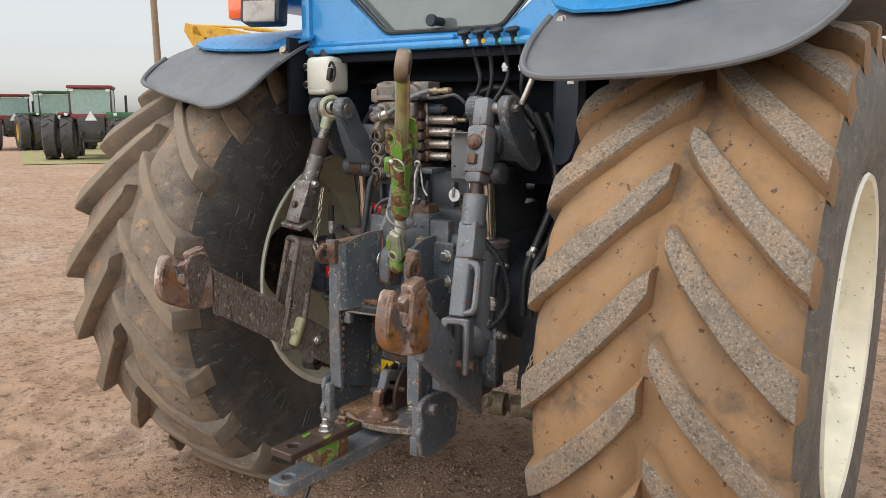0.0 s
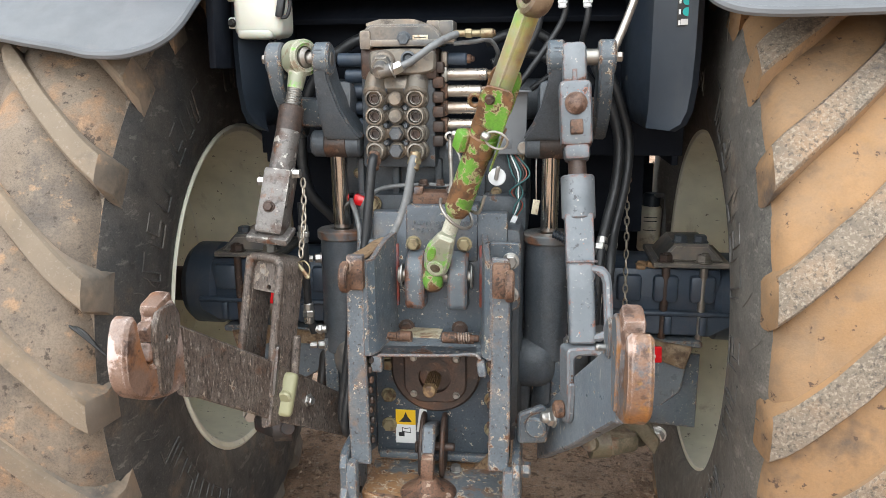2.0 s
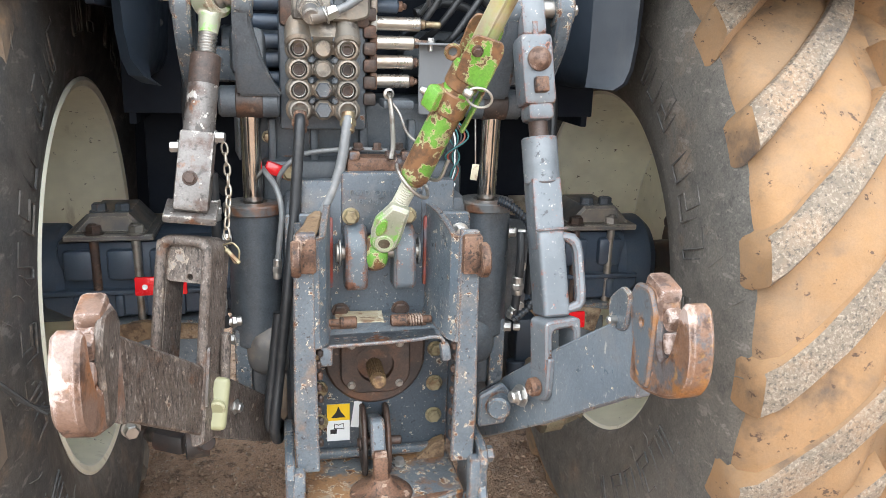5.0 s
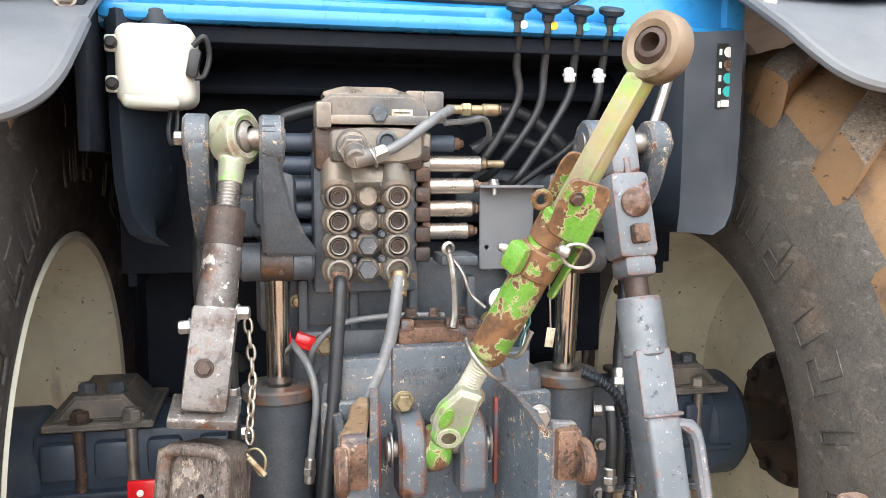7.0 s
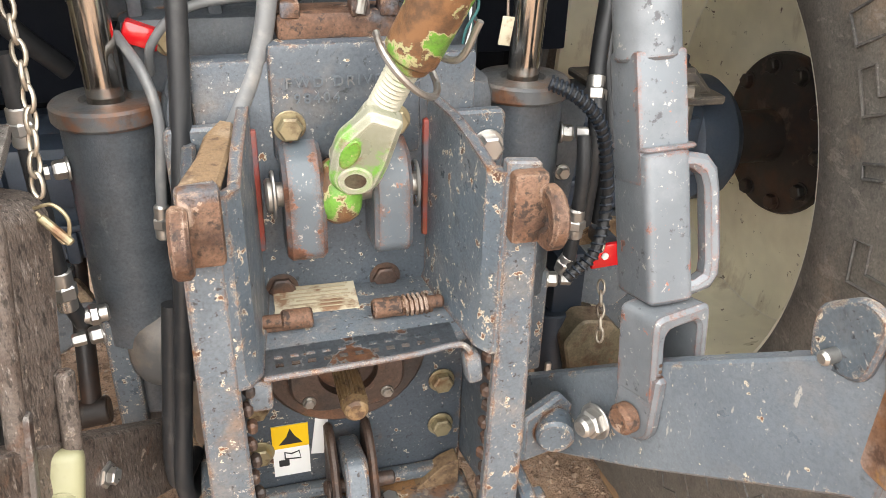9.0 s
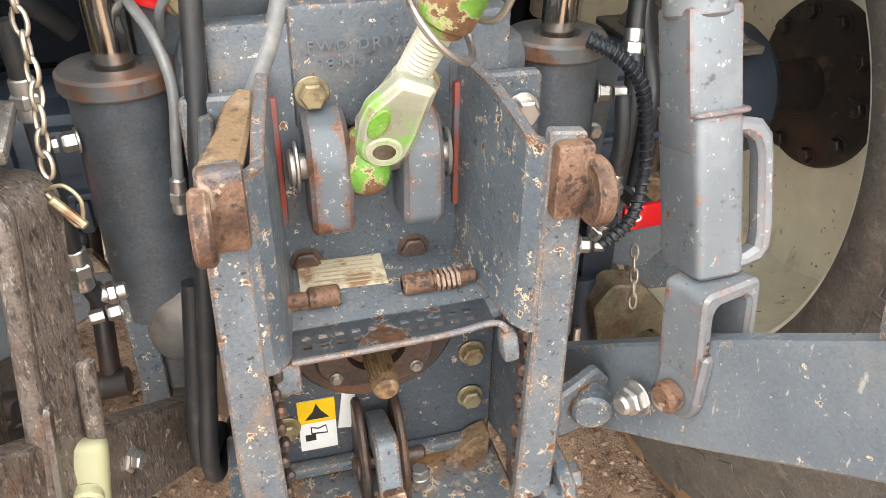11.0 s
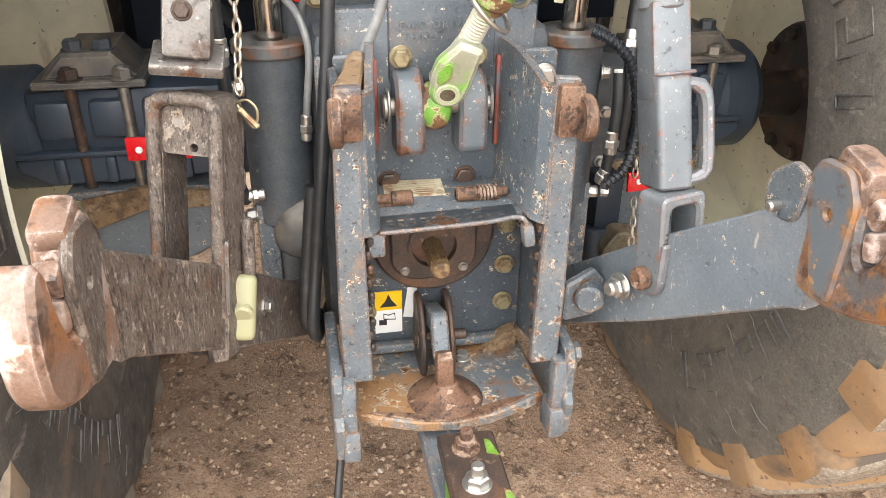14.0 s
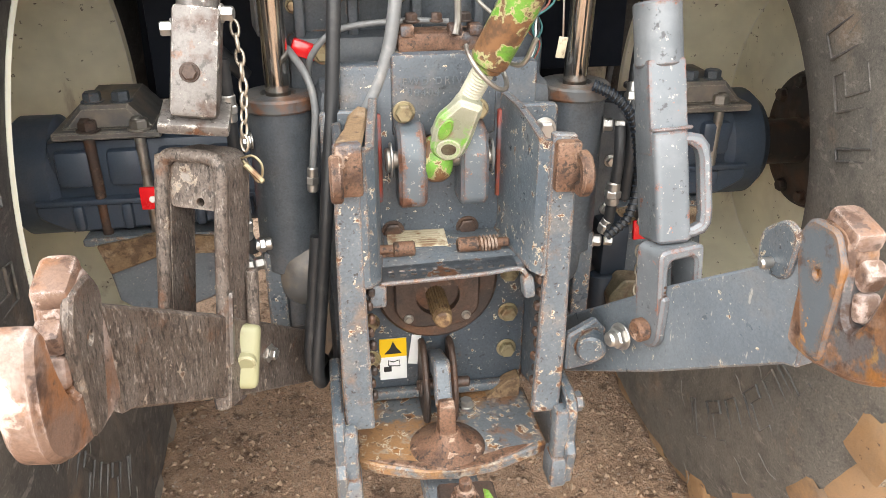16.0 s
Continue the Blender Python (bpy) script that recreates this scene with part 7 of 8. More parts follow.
hose("hydraulic_hose", "black hose behind the control cables", [(0.12, 0.33, 1.66), (0.2, 0.35, 1.69), (0.3, 0.36, 1.66), (0.36, 0.37, 1.6)], 0.013)
hose("hydraulic_hose", "black hose behind the control cables", [(0.1, 0.35, 1.72), (0.22, 0.36, 1.75), (0.32, 0.36, 1.69), (0.4, 0.36, 1.6)], 0.015)
for dx, dy in ((0.0, 0.0), (0.03, 0.03)):
    hose("hydraulic_hose", "heavy black hose beside the lift cylinder", [(0.4 + dx, 0.3 + dy, 1.66), (0.44 + dx, 0.31 + dy, 1.57), (0.475 + dx, 0.32 + dy, 1.45), (0.47 + dx, 0.3 + dy, 1.33), (0.44 + dx, 0.25 + dy, 1.2), (0.425 + dx, 0.2, 1.1), (0.42 + dx, 0.2, 0.95)], 0.014, ends=[((0.437 + dx, 0.245 + dy, 1.19), (-0.2, -0.5, -1), "zinc", 0.015, 0.06)])
hose("spiral_hose", "black spiral-wrapped hose beside the lift cylinder", [(0.3, 0.115, 1.222), (0.335, 0.1, 1.205), (0.375, 0.1, 1.165), (0.4, 0.11, 1.1), (0.41, 0.11, 1.02), (0.388, 0.09, 0.955), (0.345, 0.09, 0.915)], 0.0085)
bm = bmesh.new()
path = spline([(0.3, 0.115, 1.222), (0.335, 0.1, 1.205), (0.375, 0.1, 1.165), (0.4, 0.11, 1.1), (0.41, 0.11, 1.02), (0.388, 0.09, 0.955), (0.345, 0.09, 0.915)], 40)
coil = []
for i in range(0, len(path) - 1):
    d = (path[i + 1] - path[i]).normalized()
    a1 = d.cross((0, 1, 0)).normalized()
    coil.append(path[i] + 0.0098 * (math.cos(i * 0.9) * a1 + math.sin(i * 0.9) * d.cross(a1)))
sweep(bm, coil, 0.0022, 5, False)
part("spiral_wrap", bm, "panel", bpy.data.objects["spiral_hose"])
hose("hydraulic_hose", "straight hose between two cylinder fittings", [(0.362, 0.115, 1.14), (0.36, 0.1, 1.08), (0.356, 0.1, 1.0), (0.35, 0.1, 0.93)], 0.011, ends=[((0.355, 0.1, 1.03), (0, 0, -1), "zinc", 0.0135, 0.05), ((0.352, 0.1, 0.95), (-0.3, 0.2, -1), "zinc", 0.012, 0.035)])
hose("hydraulic_hose", "straight hose beside the lift cylinder", [(-0.37, 0.08, 1.3), (-0.368, 0.08, 1.2), (-0.366, 0.09, 1.0), (-0.355, 0.1, 0.93)], 0.011, ends=[((-0.369, 0.08, 1.24), (0, 0, -1), "zinc", 0.0135, 0.05), ((-0.366, 0.09, 1.02), (0, 0, -1), "zinc", 0.0135, 0.06), ((-0.36, 0.1, 0.94), (1, 0.2, 0), "zinc", 0.012, 0.04)])

# ---- wire hooks, disc, wires ----
hookw = thing("wire_hook", (0.03, 0.09, 1.3), "bent steel wire hook on a bracket", "hook")
bm = bmesh.new()
sweep(bm, [(0.026, 0.12, 1.475), (0.03, 0.09, 1.43), (0.033, 0.085, 1.36), (0.028, 0.08, 1.33)], 0.006, 8)
sweep(bm, [(0.03, 0.12, 1.46), (0.05, 0.1, 1.43), (0.065, 0.09, 1.39), (0.09, 0.08, 1.365)], 0.0035, 8)
part("wire", bm, "steel", hookw)
bm = bmesh.new()
lathe(bm, [(0, 0.008), (0.003, 0.013), (0.008, 0.013), (0.011, 0.008), (0, 0.008)], (0.024, 0.115, 1.475), (0.2, -1, 0), 16)
part("eye", bm, "steel", hookw)
bm = bmesh.new()
box(bm, (0.05, 0.16, 1.45), (0.07, 0.09, 0.02), bev=0.004)
part("bracket_tab", bm, "dark_cast", hookw)
disc = thing("drain_cap", (0.146, 0.2, 1.363), "small white metal disc on a stub", "cap")
bm = bmesh.new()
rod(bm, (0.146, 0.175, 1.363), (0.146, 0.167, 1.363), 0.024, seg=28, bev=0.002)
part("disc", bm, "far_white", disc)
bm = bmesh.new()
rod(bm, (0.146, 0.25, 1.35), (0.146, 0.175, 1.363), 0.012, seg=14)
rod(bm, (0.143, 0.166, 1.355), (0.15, 0.162, 1.392), 0.006, seg=10)
part("stub", bm, "zinc", disc)
loom = thing("wire_loom", (0.19, 0.2, 1.25), "loose loom of thin coloured wires", "wires")
for k in range(7):
    bm = bmesh.new()
    q = k * 0.004
    sweep(bm, [(0.17 + q, 0.22, 1.42), (0.185 + q * 2, 0.2 - q, 1.37), (0.215 - q * 1.5, 0.19, 1.32), (0.195 + q, 0.18 + q, 1.285), (0.19, 0.18, 1.262 - q)], 0.0022, 6)
    part("wire", bm, ("wire", "ink", "far_white", "wire", "ink", "redpaint", "wire")[k], loom)
bm = bmesh.new()
box(bm, (0.192, 0.175, 1.245), (0.014, 0.014, 0.026), rot=(0, 25, 0), bev=0.002)
part("plug", bm, "far_white", loom, "pale connector plug")
box_red = thing("red_connector", (-0.235, 0.25, 1.28), "red plastic connector behind the cylinder", "connector")
bm = bmesh.new()
box(bm, (-0.235, 0.22, 1.285), (0.05, 0.04, 0.03), rot=(0, 20, 0), bev=0.006)
part("shell", bm, "red", box_red)
tag = thing("hanging_tag", (0.255, 0.17, 1.28), "small yellowed tag on a wire", "tag")
bm = bmesh.new()
sweep(bm, [(0.25, 0.19, 1.46), (0.25, 0.175, 1.38), (0.252, 0.17, 1.3)], 0.002, 6)
part("wire", bm, "steel", tag)
bm = bmesh.new()
box(bm, (0.25, 0.168, 1.283), (0.018, 0.003, 0.04), rot=(0, 8, 0), bev=0.001)
part("label", bm, "paper", tag)

# ---- expansion tank, side panels, knobs ----
tank = thing("expansion_tank", (-0.49, 0.2, 1.73), "white plastic expansion tank with a black cap", "tank")
bm = bmesh.new()
box(bm, (-0.492, 0.21, 1.803), (0.135, 0.12, 0.145), bev=0.024, seg=4)
box(bm, (-0.5, 0.2, 1.742), (0.1, 0.1, 0.03), bev=0.012, seg=3)
part("shell", bm, "white", tank)
for q in (-1, 1):
    bm = bmesh.new()
    box(bm, (-0.56, 0.165, 1.803 + q * 0.035), (0.03, 0.012, 0.03), bev=0.006)
    ear = part("mounting_ear", bm, "white", tank)
    bm = bmesh.new()
    hexbolt(bm, (-0.562, 0.158, 1.803 + q * 0.035), (0, -1, 0), 0.009, 0.014)
    part("ear_bolt", bm, "ink", ear)
bm = bmesh.new()
rod(bm, (-0.49, 0.21, 1.873), (-0.49, 0.21, 1.905), 0.03, seg=24)
part("cap", bm, "panel", tank, "black screw cap")
bm = bmesh.new()
box(bm, (-0.425, 0.15, 1.805), (0.02, 0.02, 0.05), rot=(0, 12, 0), bev=0.005)
sweep(bm, [(-0.425, 0.145, 1.835), (-0.405, 0.14, 1.85), (-0.398, 0.15, 1.82), (-0.408, 0.15, 1.785), (-0.425, 0.15, 1.78)], 0.005, 8)
part("level_sensor", bm, "hose", tank, "black sensor with a looped lead")
bm = bmesh.new()
sweep(bm, [(-0.47, 0.2, 1.735), (-0.475, 0.18, 1.69), (-0.47, 0.18, 1.665), (-0.462, 0.19, 1.69), (-0.46, 0.2, 1.735)], 0.004, 8)
part("drain_tube", bm, "hose", tank)


def side_panel(s):
    p = thing("side_panel", (s * 0.57, 0.3, 1.5), "dark moulded plastic side panel under the fender", "panel", "side panels")
    bm = bmesh.new()
    x0, x1, y0, y1 = (0.505, 0.568, 0.2, 0.5) if s < 0 else (0.5, 0.645, 0.16, 0.5)
    rows = []
    prof = [(1.9, 0.0), (1.7, 0.0), (1.6, 0.004), (1.54, 0.012), (1.51, 0.025), (1.495, 0.05)]
    for z, t in prof:
        rows.append([bm.verts.new((s * x, y, z)) for x, y in ((x1 - t, y0), (x1 - 0.012 - t, y0 - 0.012), (x0 + (x1 - x0) * 0.3, y0 + 0.03), (x0 + t, y0 + 0.1), (x0 + t, y1))])
    for a, b in zip(rows, rows[1:]):
        for k in range(4):
            bm.faces.new((a[k], a[k + 1], b[k + 1], b[k]))
    bmesh.ops.recalc_face_normals(bm, faces=bm.faces[:])
    bmesh.ops.solidify(bm, geom=bm.faces[:], thickness=0.012)
    part("moulding", bm, "panel", p)
    bm = bmesh.new()
    sweep(bm, [(s * (x1 - 0.006 - t), y0 - 0.006, z) for z, t in prof], 0.006, 8)
    part("edge_bead", bm, "panel", p)
    for zb in (1.62, 1.78):
        bm = bmesh.new()
        rod(bm, (s * (x0 + 0.002), y0 + 0.16, zb), (s * (x0 - 0.008), y0 + 0.15, zb), 0.011, seg=14)
        part("fixing_plug", bm, "ink", p)
    if s > 0:
        bm = bmesh.new()
        box(bm, (0.606, 0.147, 1.81), (0.036, 0.002, 0.13), rot=(0, 0, -8), bev=0)
        st = part("dot_label", bm, "ink", p, "black label with coloured dots")
        for k, mt in enumerate(("sticker_white", "rust", "teal", "teal", "sticker_white")):
            bm = bmesh.new()
            if k < 4:
                rod(bm, (0.611, 0.1455, 1.858 - k * 0.026), (0.611, 0.1435, 1.858 - k * 0.026), 0.0105, seg=16, bev=0)
            else:
                box(bm, (0.608, 0.1445, 1.756), (0.022, 0.002, 0.014), bev=0)
            part("dot", bm, mt, st)
            bm = bmesh.new()
            box(bm, (0.594, 0.1465, 1.858 - k * 0.026), (0.005, 0.002, 0.012), rot=(0, 0, -8), bev=0)
            part("dot_bar", bm, "sticker_white", st)


side_panel(-1)
side_panel(1)
for x, mt in ((0.178, "sticker_white"), (0.24, "sticker_yellow"), (0.307, "teal"), (0.37, "teal")):
    kn = thing("push_pull_button", (x, 0.18, 1.9), "black push-pull button on the blue cab lip", "button", "push-pull buttons")
    bm = bmesh.new()
    lathe(bm, [(0, 0.0), (0, 0.012), (0.012, 0.013), (0.018, 0.024), (0.026, 0.026), (0.03, 0.022), (0.03, 0)], (x, 0.185, 1.912), (0, -0.35, 1), 22)
    part("grip", bm, "panel", kn)
    bm = bmesh.new()
    rod(bm, (x, 0.19, 1.885), (x, 0.186, 1.915), 0.009, seg=12)
    part("stem", bm, "ink", kn)
    bm = bmesh.new()
    rod(bm, (x + 0.012, 0.186, 1.902), (x + 0.012, 0.181, 1.902), 0.0085, seg=16, bev=0.001)
    part("colour_dot", bm, mt, kn)

# ---- reflectors, chains ----
for x0, x1, y, z, tilt in ((-0.588, -0.462, 0.285, 0.978, 0), (0.492, 0.622, 0.29, 0.832, -3)):
    r = thing("red_reflector", ((x0 + x1) / 2, y, z), "bright red reflector strip with two screws", "reflector", "reflectors")
    bm = bmesh.new()
    box(bm, ((x0 + x1) / 2, y, z), (x1 - x0, 0.012, 0.048), rot=(0, tilt, 0), bev=0.003)
    part("strip", bm, "red", r)
    for x in (x0 + 0.025, x1 - 0.025):
        bm = bmesh.new()
        rod(bm, (x, y - 0.006, z), (x, y - 0.011, z), 0.007, seg=12, bev=0.001)
        part("screw", bm, "sticker_white", r)
    bm = bmesh.new()
    box(bm, ((x0 + x1) / 2, y + 0.06, z - 0.01), (0.03, 0.12, 0.03), bev=0.004)
    part("holder", bm, "dark_cast", r)


def chain(pts, label, link=0.021, r=0.0026):
    pts = spline(pts, 24)
    c = thing("safety_chain", pts[-1], label, "chain", "chains")
    walk_d, last, k = 0.0, pts[0], 0
    bm = bmesh.new()
    sweep(bm, [Vector((0.0062 * math.sin(a), 0, 0.0135 * math.cos(a))) for a in (j * 2 * math.pi / 12 for j in range(13))], r, 6, False)
    me = bpy.data.meshes.new("chain_link")
    bm.to_mesh(me)
    bm.free()
    me.materials.append(M["chain"])
    finish(me, 60)
    for p, q in zip(pts, pts[1:]):
        walk_d += (q - p).length
        if walk_d >= link:
            walk_d = 0.0
            d = q - last
            ob = new("chain_link", me)
            ob.parent = c
            ob.matrix_parent_inverse = Matrix.Translation(-c.location)
            ob.matrix_basis = Matrix.Translation((q + last) / 2) @ basis(d) @ Matrix.Rotation(radians(90 * (k % 2) + 20), 4, "Z")
            last, k = q.copy(), k + 1
    return c


ch = chain([(-0.338, 0.0, 1.375), (-0.332, -0.02, 1.32), (-0.331, -0.03, 1.27), (-0.337, -0.045, 1.2), (-0.336, -0.05, 1.17)], "old chain hanging from the lift link")
bm = bmesh.new()
sweep(bm, [(-0.345, -0.05, 1.168), (-0.325, -0.055, 1.172), (-0.312, -0.06, 1.155), (-0.32, -0.062, 1.13), (-0.342, -0.055, 1.166)], 0.0022, 6)
rod(bm, (-0.34, -0.055, 1.16), (-0.312, -0.065, 1.13), 0.005, seg=10)
part("lynch_clip", bm, "brass", ch, "wire clip pin")
chain([(0.509, 0.363, 1.32), (0.512, 0.35, 1.2), (0.513, 0.33, 1.05), (0.512, 0.3, 0.9), (0.5, 0.27, 0.84)], "thin chain hanging beside the axle", 0.02, 0.0024)
chain([(0.47, 0.2, 0.83), (0.462, 0.17, 0.77), (0.455, 0.15, 0.72)], "short chain below the red reflector", 0.02, 0.0024)
pin = thing("chain_hook", (0.509, 0.37, 1.33), "small rusty hook that carries a chain", "hook")
bm = bmesh.new()
rod(bm, (0.509, 0.345, 1.335), (0.509, 0.42, 1.335), 0.012, seg=12)
part("stud", bm, "rust", pin)

# ---- castings, stabilisers and bits under the axle ----
for s in (-1, 1):
    c = thing("link_support", (s * 0.25, 0.2, 0.8), "rounded dark grey casting beside the hitch frame", "casting", "castings")
    bm = bmesh.new()
    box(bm, (s * 0.25, 0.2, 0.845), (0.135, 0.18, 0.14), bev=0.055, seg=5)
    box(bm, (s * 0.2, 0.25, 0.7), (0.1, 0.12, 0.2), bev=0.02)
    part("casting", bm, "top_grey" if s < 0 else "dark_cast", c)
    st = thing("stabiliser", (s * 0.5, 0.1, 0.56), "rusty stabiliser link under the axle", "stabiliser", "stabilisers")
    bm = bmesh.new()
    rod(bm, (s * 0.4, -0.03, 0.7), (s * 0.58, 0.3, 0.56), 0.02, seg=16)
    part("bar", bm, "hub_dark" if s < 0 else "olive", st)
    bm = bmesh.new()
    lathe(bm, [(-0.025, 0.02), (-0.025, 0.04), (0.025, 0.04), (0.025, 0.02), (-0.025, 0.02)], (s * 0.43, 0.02, 0.68), (1, 0.2, 0), 22)
    box(bm, (s * 0.48, 0.1, 0.655), (0.09, 0.1, 0.05), rot=(0, 0, s * 30), bev=0.012)
    part("turnbuckle", bm, "hub_dark" if s < 0 else "olive", st, "dark rusty turnbuckle block" if s < 0 else "olive brown turnbuckle block")
    if s < 0:
        bm = bmesh.new()
        rod(bm, (-0.4, 0.37, 0.58), (-0.66, 0.37, 0.56), 0.026, seg=20)
        rod(bm, (-0.56, 0.28, 0.575), (-0.58, 0.37, 0.567), 0.02, seg=16)
        rod(bm, (-0.43, 0.37, 0.58), (-0.43, 0.52, 0.86), 0.018, seg=16)
        part("tube", bm, "hub_dark", st)
    else:
        bm = bmesh.new()
        prism(bm, round_poly([(0.422, 0.69), (0.455, 0.735), (0.512, 0.727), (0.571, 0.662), (0.623, 0.596), (0.608, 0.549), (0.545, 0.625), (0.509, 0.564), (0.445, 0.592)], 0.012), frame_at((0, 0.25, 0), *XZ), 0.06, 0.008)
        part("latch_casting", bm, "olive", st, "olive brown latch casting")
        bm = bmesh.new()
        box(bm, (0.69, 0.47, 0.66), (0.15, 0.02, 0.23), rot=(-18, 4, 0), bev=0.004)
        part("guard_plate", bm, "grey_paint", st, "grey guard plate")
        bm = bmesh.new()
        box(bm, (0.45, 0.33, 0.78), (0.065, 0.1, 0.13), bev=0.01)
        part("black_block", bm, "panel", st)
        bm = bmesh.new()
        box(bm, (0.4, 0.37, 0.86), (0.12, 0.03, 0.52), rot=(0, 6, 0), bev=0.006)
        back = part("side_plate", bm, "dark_cast", st, "dark steel side plate")
        for zb in (0.98, 0.86, 0.74):
            bm = bmesh.new()
            hexbolt(bm, (0.445, 0.355, zb), (0, -1, 0), 0.012, 0.016)
            part("plate_bolt", bm, "zinc", back)
        bm = bmesh.new()
        rod(bm, (0.425, 0.27, 0.545), (0.425, 0.29, 0.72), 0.03, seg=20)
        part("lower_sleeve", bm, "panel", st, "black lower sleeve")
        bm = bmesh.new()
        box(bm, (0.405, 0.243, 0.6), (0.012, 0.01, 0.07), bev=0.003)
        part("sleeve_clip", bm, "zinc", st)
    bm = bmesh.new()
    hexbolt(bm, (s * 0.62, 0.26, 0.6), (-0.3 * s, -1, 0), 0.02, 0.03)
    part("stabiliser_bolt", bm, "zinc", st)
can = thing("filter_canister", (0.685, 1.18, 0.945), "oily off-white filter canister behind the axle", "filter")
bm = bmesh.new()
lathe(bm, [(0, 0), (0, 0.035), (0.01, 0.043), (0.168, 0.043), (0.18, 0.037), (0.18, 0.0)], (0.685, 1.18, 0.945), (0.03, 0, 1), 28)
tin = part("can", bm, "dull_can", can)
bm = bmesh.new()
lathe(bm, [(0, 0), (0, 0.034), (0.04, 0.034), (0.05, 0.026), (0.05, 0.0)], (0.69, 1.18, 1.126), (0.03, 0, 1), 24)
part("filter_head", bm, "panel", can, "black filter head")
for z in (1.085, 1.07, 1.035):
    bm = bmesh.new()
    arcs = [(0.685 + 0.03 * (z - 0.945) + 0.0434 * math.sin(a), 1.18 - 0.0434 * math.cos(a)) for a in (-0.7 + 0.2 * k for k in range(7))]
    sweep(bm, [(x, y, z) for x, y in arcs], 0.0018, 6, False)
    part("label_bar", bm, "ink", tin)
bm = bmesh.new()
sweep(bm, [(0.69, 1.16, 1.165), (0.73, 1.15, 1.17), (0.745, 1.15, 1.14), (0.742, 1.15, 1.06), (0.735, 1.16, 0.95)], 0.009, 10)
part("pipe", bm, "grey_hose", can, "bent grey pipe beside the canister")

# ---- lamp on the fender ----
lamp = thing("work_lamp", (-0.76, 0.1, 2.0), "square black work lamp on the blue fender", "lamp")
bm = bmesh.new()
box(bm, (-0.735, 0.11, 2.06), (0.17, 0.1, 0.11), rot=(-8, 0, 24), bev=0.015)
part("housing", bm, "panel", lamp)
bm = bmesh.new()
box(bm, (-0.712, 0.061, 2.052), (0.135, 0.012, 0.085), rot=(-8, 0, 24), bev=0.005)
part("lens", bm, "lamp_glass", lamp, "cloudy lamp glass")
ind = thing("turn_signal", (-0.93, 0.16, 2.02), "orange turn signal lens on the fender", "lamp")
bm = bmesh.new()
box(bm, (-0.92, 0.16, 2.09), (0.09, 0.08, 0.1), rot=(0, 0, 15), bev=0.012)
part("lens", bm, "orange", ind)

# ---- rope caught on the tyre ----
rope = thing("black_rope", (-0.72, -0.35, 1.05), "frayed black rope end caught on the tyre", "rope")
for k in range(3):
    bm = bmesh.new()
    sweep(bm, [(-0.79, -0.36 + 0.006 * k, 1.09 - 0.004 * k), (-0.74, -0.37, 1.06 + 0.006 * k), (-0.70, -0.365 + 0.004 * k, 1.02 - 0.006 * k), (-0.655, -0.35, 0.965), (-0.633, -0.345 + 0.008 * k, 0.945 + 0.003 * k)], 0.0035, 6)
    part("strand", bm, "ink", rope)

# ---- across the yard ----
bm = bmesh.new()
for k in range(36):
    a0, a1 = radians(28 + k * 3), radians(31 + k * 3)
    q = [(-math.cos(a) * r + 1.8, math.sin(a) * r - 2.3, z) for a, r, z in ((a0, 29, 0.012), (a1, 29, 0.012), (a1, 90, 0.03), (a0, 90, 0.03))]
    bm.faces.new([bm.verts.new(p) for p in q])
bmesh.ops.remove_doubles(bm, verts=bm.verts[:], dist=0.001)
tagged(part("grass_verge", bm, "grass"), "strip of dry grass beyond the yard", "grass", kind="stuff")


def far_wheel(parent, x, y, r, w, ang, rim="far_white"):
    ax = Vector((math.cos(ang), math.sin(ang), 0))
    c = Vector((x, y, r))
    bm = bmesh.new()
    lathe(bm, [(-w / 2, r * 0.55), (-w / 2, r * 0.86), (-w * 0.4, r * 0.97), (w * 0.4, r * 0.97), (w / 2, r * 0.86), (w / 2, r * 0.55), (-w / 2, r * 0.55)], c, ax, 32)
    ty = part("tyre", bm, "far_black", parent, "worn tractor tyre")
    for k in range(22):
        a = 2 * math.pi * k / 22
        side = -1 if k % 2 else 1
        bm = bmesh.new()
        up = Vector((-ax.y * math.cos(a), ax.x * math.cos(a), math.sin(a)))
        tang = ax.cross(up)
        m = Matrix((ax, tang, up)).transposed().to_4x4() @ Matrix.Rotation(radians(38 * side), 4, "Z")
        box(bm, c + up * r * 0.985 + ax * (side * w * 0.23), (w * 0.55, 0.06, 0.05), m=m, bev=0)
        part("lug", bm, "far_black", ty)
    bm = bmesh.new()
    lathe(bm, [(-w * 0.3, 0), (-w * 0.3, r * 0.5), (-w * 0.45, r * 0.57), (w * 0.45, r * 0.57), (w * 0.3, r * 0.5), (w * 0.3, 0)], c, ax, 28)
    part("rim", bm, rim, parent)


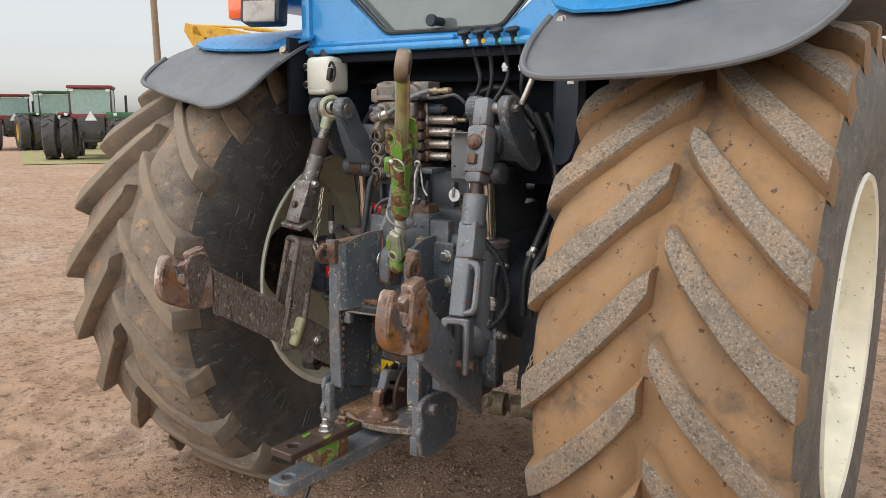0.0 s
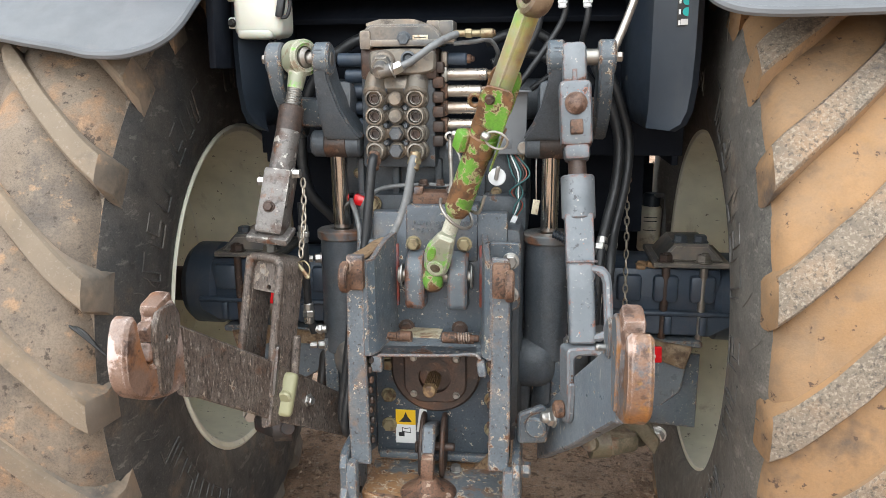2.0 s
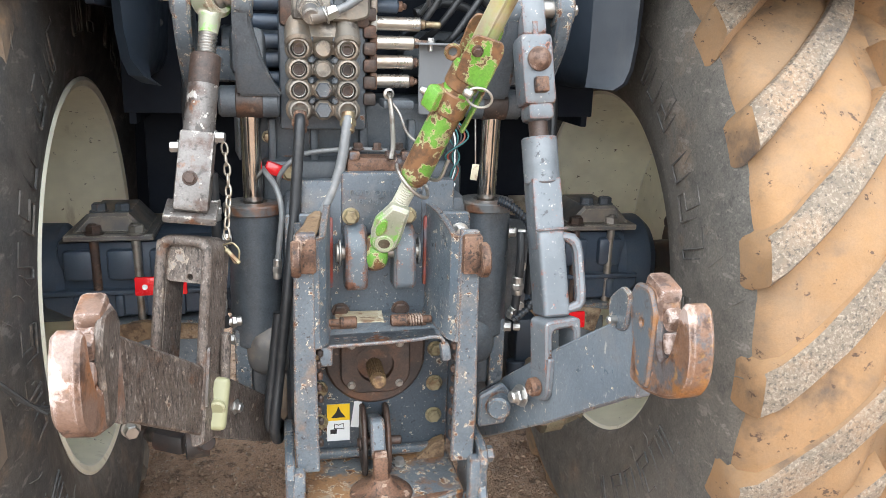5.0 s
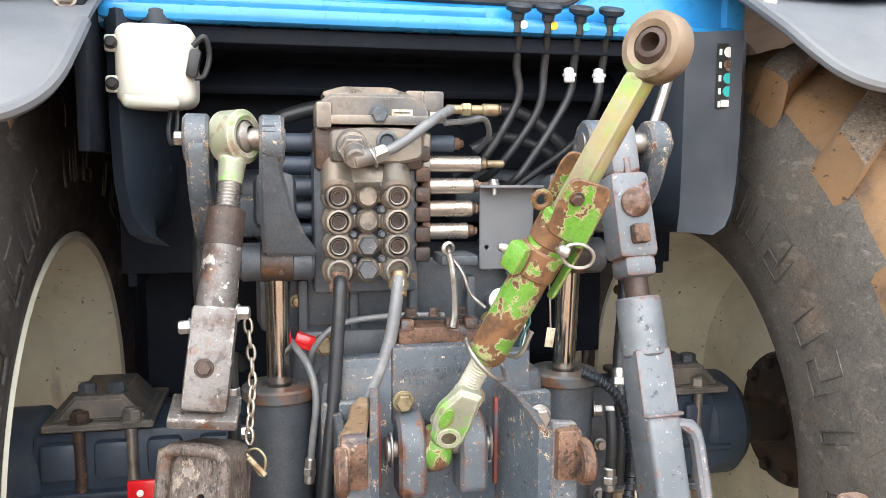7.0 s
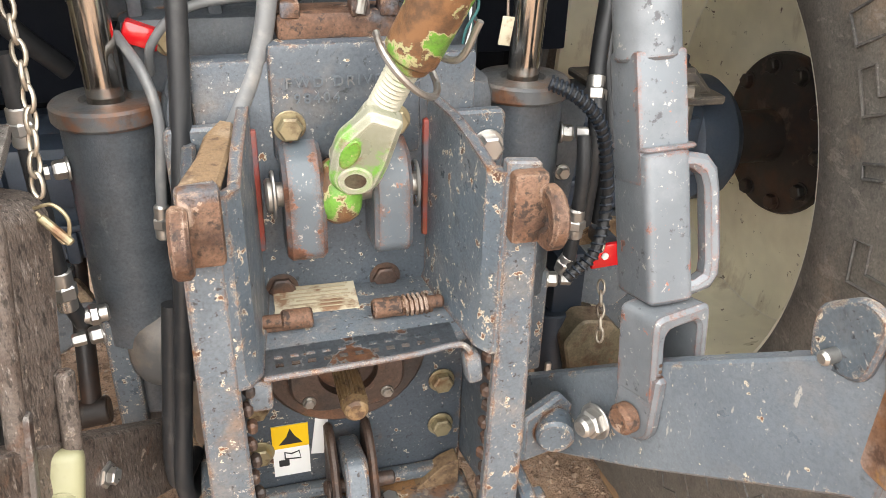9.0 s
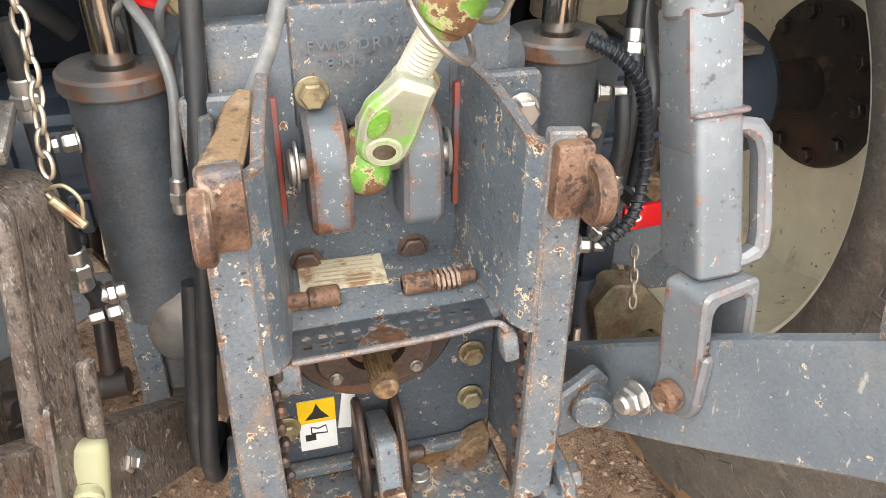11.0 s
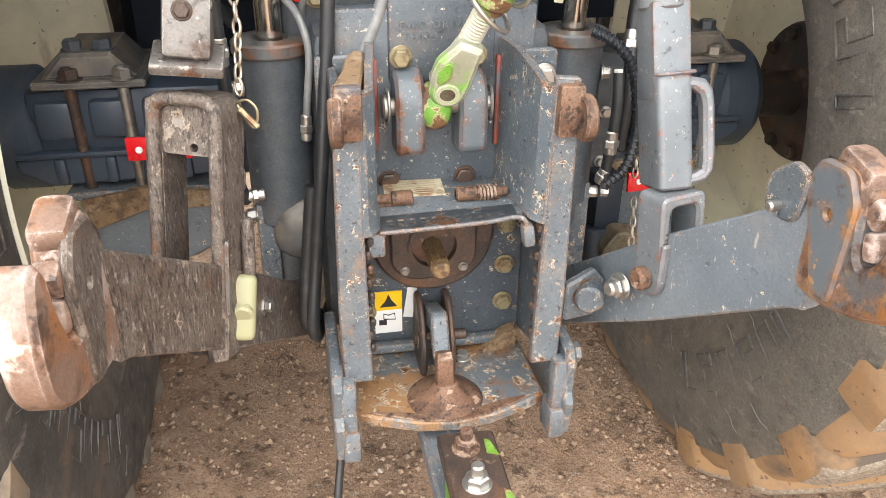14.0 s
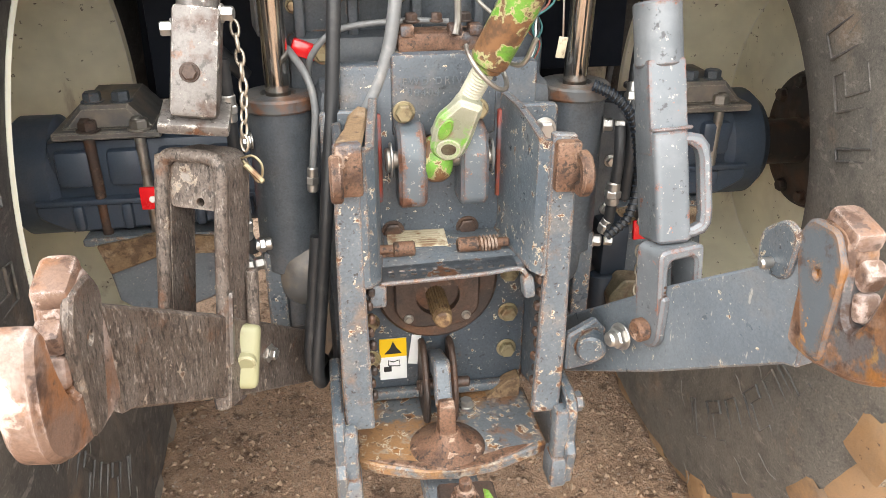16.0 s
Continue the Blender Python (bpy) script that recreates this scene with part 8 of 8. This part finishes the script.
def far_tractor(x, y, yaw, paint, label, duals, rim, scale=1.0):
    t = thing("parked_tractor", (x, y, 0), label, "tractor", "parked tractors")
    c, s = math.cos(yaw), math.sin(yaw)

    def W(a, b, z):
        return Vector((x + (a * c - b * s) * scale, y + (a * s + b * c) * scale, z * scale))

    rot = (0, 0, math.degrees(yaw))

    def bx(name, mat, p, size, bev=0.04, parent=None, label=""):
        bm = bmesh.new()
        box(bm, W(*p), [v * scale for v in size], rot=rot, bev=bev)
        return part(name, bm, mat, parent or t, label)

    bx("chassis", "far_black", (0, 1.2, 0.95), (0.7, 3.4, 0.6))
    bx("hood", paint, (0, 2.2, 1.55), (0.8, 2.0, 0.75), 0.1)
    bx("rear_frame", "far_black", (0, -0.35, 1.2), (0.95, 0.4, 0.8))
    cabin = bx("cab_base", paint, (0, 0.35, 1.62), (1.5, 1.5, 0.22))
    for a in (-0.72, 0.72):
        for b in (-0.35, 1.05):
            bx("pillar", "far_black", (a, b, 2.15), (0.07, 0.07, 1.0), 0.02, cabin)
    bx("rear_glass", "far_glass", (0, -0.36, 2.16), (1.34, 0.02, 0.9), 0, cabin)
    for a in (-0.73, 0.73):
        bx("side_glass", "far_glass", (a, 0.35, 2.16), (0.02, 1.3, 0.9), 0, cabin)
    for a in (-0.32, 0.32):
        bx("lift_arm", "far_black", (a, -0.75, 1.0), (0.09, 0.7, 0.12), 0.02)
        bx("work_light", "far_white", (a * 2.0, -0.4, 2.6), (0.16, 0.06, 0.1), 0.01, cabin)
    bx("seat_back", "far_black", (0, 0.3, 1.95), (0.5, 0.15, 0.5), 0.05, cabin)
    bx("roof", paint, (0, 0.35, 2.72), (1.6, 1.65, 0.13), 0.05, cabin)
    for a in (-0.95, 0.95):
        bx("fender", paint, (a, 0.1, 1.72), (0.45, 1.2, 0.1), 0.04)
        bx("tail_lamp", "far_white", (a * 0.9, -0.5, 1.7), (0.12, 0.06, 0.1), 0.01)
    bm = bmesh.new()
    rod(bm, W(1.15, 1.2, 1.5), W(1.15, 1.2, 2.45), 0.05 * scale, seg=10)
    part("exhaust_stack", bm, "far_black", t)
    bm = bmesh.new()
    prism(bm, [(-0.2, -0.14), (0.2, -0.14), (0.0, 0.2)], frame_at(W(0, -0.57, 1.62), (c, s, 0), (0, 0, 1)), 0.02, 0)
    part("slow_sign", bm, "far_white", t, "pale triangular warning sign")
    for a in (-0.85, 0.85):
        p = W(a, 0, 0)
        far_wheel(t, p.x, p.y, 0.86 * scale, 0.48 * scale, yaw, rim)
        if duals:
            p = W(a * 1.72, 0, 0)
            far_wheel(t, p.x, p.y, 0.86 * scale, 0.48 * scale, yaw, rim)
        p = W(a, 2.7, 0)
        far_wheel(t, p.x, p.y, 0.6 * scale, 0.35 * scale, yaw, rim)


M["far_glass"] = material("green_tinted_glass", (0.3, 0.42, 0.38), 0.15, 0, (), None, (0, 0))
far_tractor(-25.1, 14.7, radians(52), "far_red", "faded red cab tractor with dual rear wheels", True, "far_white", 0.95)
far_tractor(-33.2, 18.0, radians(70), "far_green", "green cab tractor parked in a row", True, "yellow", 0.95)
far_tractor(-35.0, 17.0, radians(70), "far_red", "red cab tractor at the end of the row", True, "far_white", 0.9)
imp = thing("green_implement", (-23.4, 17.0, 0), "low green farm implement on large black wheels", "implement")
bm = bmesh.new()
box(bm, (-23.2, 16.4, 1.55), (4.0, 0.3, 0.3), rot=(0, 0, 48), bev=0.03)
box(bm, (-23.4, 16.8, 1.2), (3.6, 0.8, 0.5), rot=(0, 0, 48), bev=0.05)
part("frame", bm, "far_green", imp)
for a, b in ((-23.9, 15.1), (-23.2, 15.9), (-22.3, 16.9)):
    far_wheel(imp, a, b, 0.75, 0.45, radians(48), "far_black")
pole = thing("utility_pole", (-34, 24.3, 0), "weathered wooden utility pole", "pole")
bm = bmesh.new()
rod(bm, (-34, 24.3, -0.2), (-34.3, 24.3, 11.5), 0.2, 0.15, seg=14)
part("shaft", bm, "wood", pole)
line = thing("power_line", (-34, 24.3, 9.0), "thin sagging power line", "power line")
bm = bmesh.new()
sweep(bm, [(-34.2, 24.3, 8.8), (-42, 20, 8.1), (-52, 14, 8.6)], 0.02, 5)
part("wire", bm, "far_black", line)

# ---- digger behind the wheel ----
dg = thing("excavator", (-14, 21, 0), "yellow excavator with its boom raised", "excavator")
u = Vector((0.86, 0.5, 0)).normalized()
E0 = Vector((-22.0, 16.7, 0))
SC = 1.18


def DG(a, z):
    p = E0 + u * a * SC
    return (p.x, p.y, z * SC)


for nm, poly in (("boom", [(5.5, 1.5), (5.9, 2.0), (3.2, 3.55), (1.4, 3.9), (0.2, 4.05), (0.15, 3.75), (1.4, 3.45), (3.0, 3.0)]), ("stick", [(-0.05, 4.1), (0.3, 4.0), (0.95, 2.9), (1.3, 1.2), (1.05, 1.1), (0.55, 2.7), (-0.1, 3.85)])):
    bm = bmesh.new()
    prism(bm, [(a * SC, z * SC) for a, z in poly], frame_at(E0, u, (0, 0, 1)), 0.34, 0.02)
    part(nm, bm, "yellow", dg)
for nm, a, b, r in (("boom_cylinder", (0.25, 4.02), (2.0, 3.95), 0.045), ("cylinder_barrel", (1.7, 3.95), (3.4, 3.75), 0.08), ("hose_run", (0.4, 3.5), (2.8, 3.35), 0.05)):
    bm = bmesh.new()
    rod(bm, DG(*a), DG(*b), r, seg=10)
    part(nm, bm, "yellow" if nm != "hose_run" else "brown_rust", dg)
bm = bmesh.new()
box(bm, Vector(DG(6.6, 1.6)), (2.6, 2.2, 1.5), rot=(0, 0, 30), bev=0.1)
part("house", bm, "yellow", dg)
bm = bmesh.new()
box(bm, Vector(DG(0.9, 0.7)), (0.9, 0.9, 0.9), rot=(0, 20, 30), bev=0.15)
part("bucket", bm, "brown_rust", dg)
for q in (-1, 1):
    bm = bmesh.new()
    box(bm, Vector(DG(6.4, 0.42)) + Vector((-u.y, u.x, 0)) * q * 1.0, (3.4, 0.5, 0.84), rot=(0, 0, 30), bev=0.3, seg=4)
    part("track", bm, "far_black", dg)
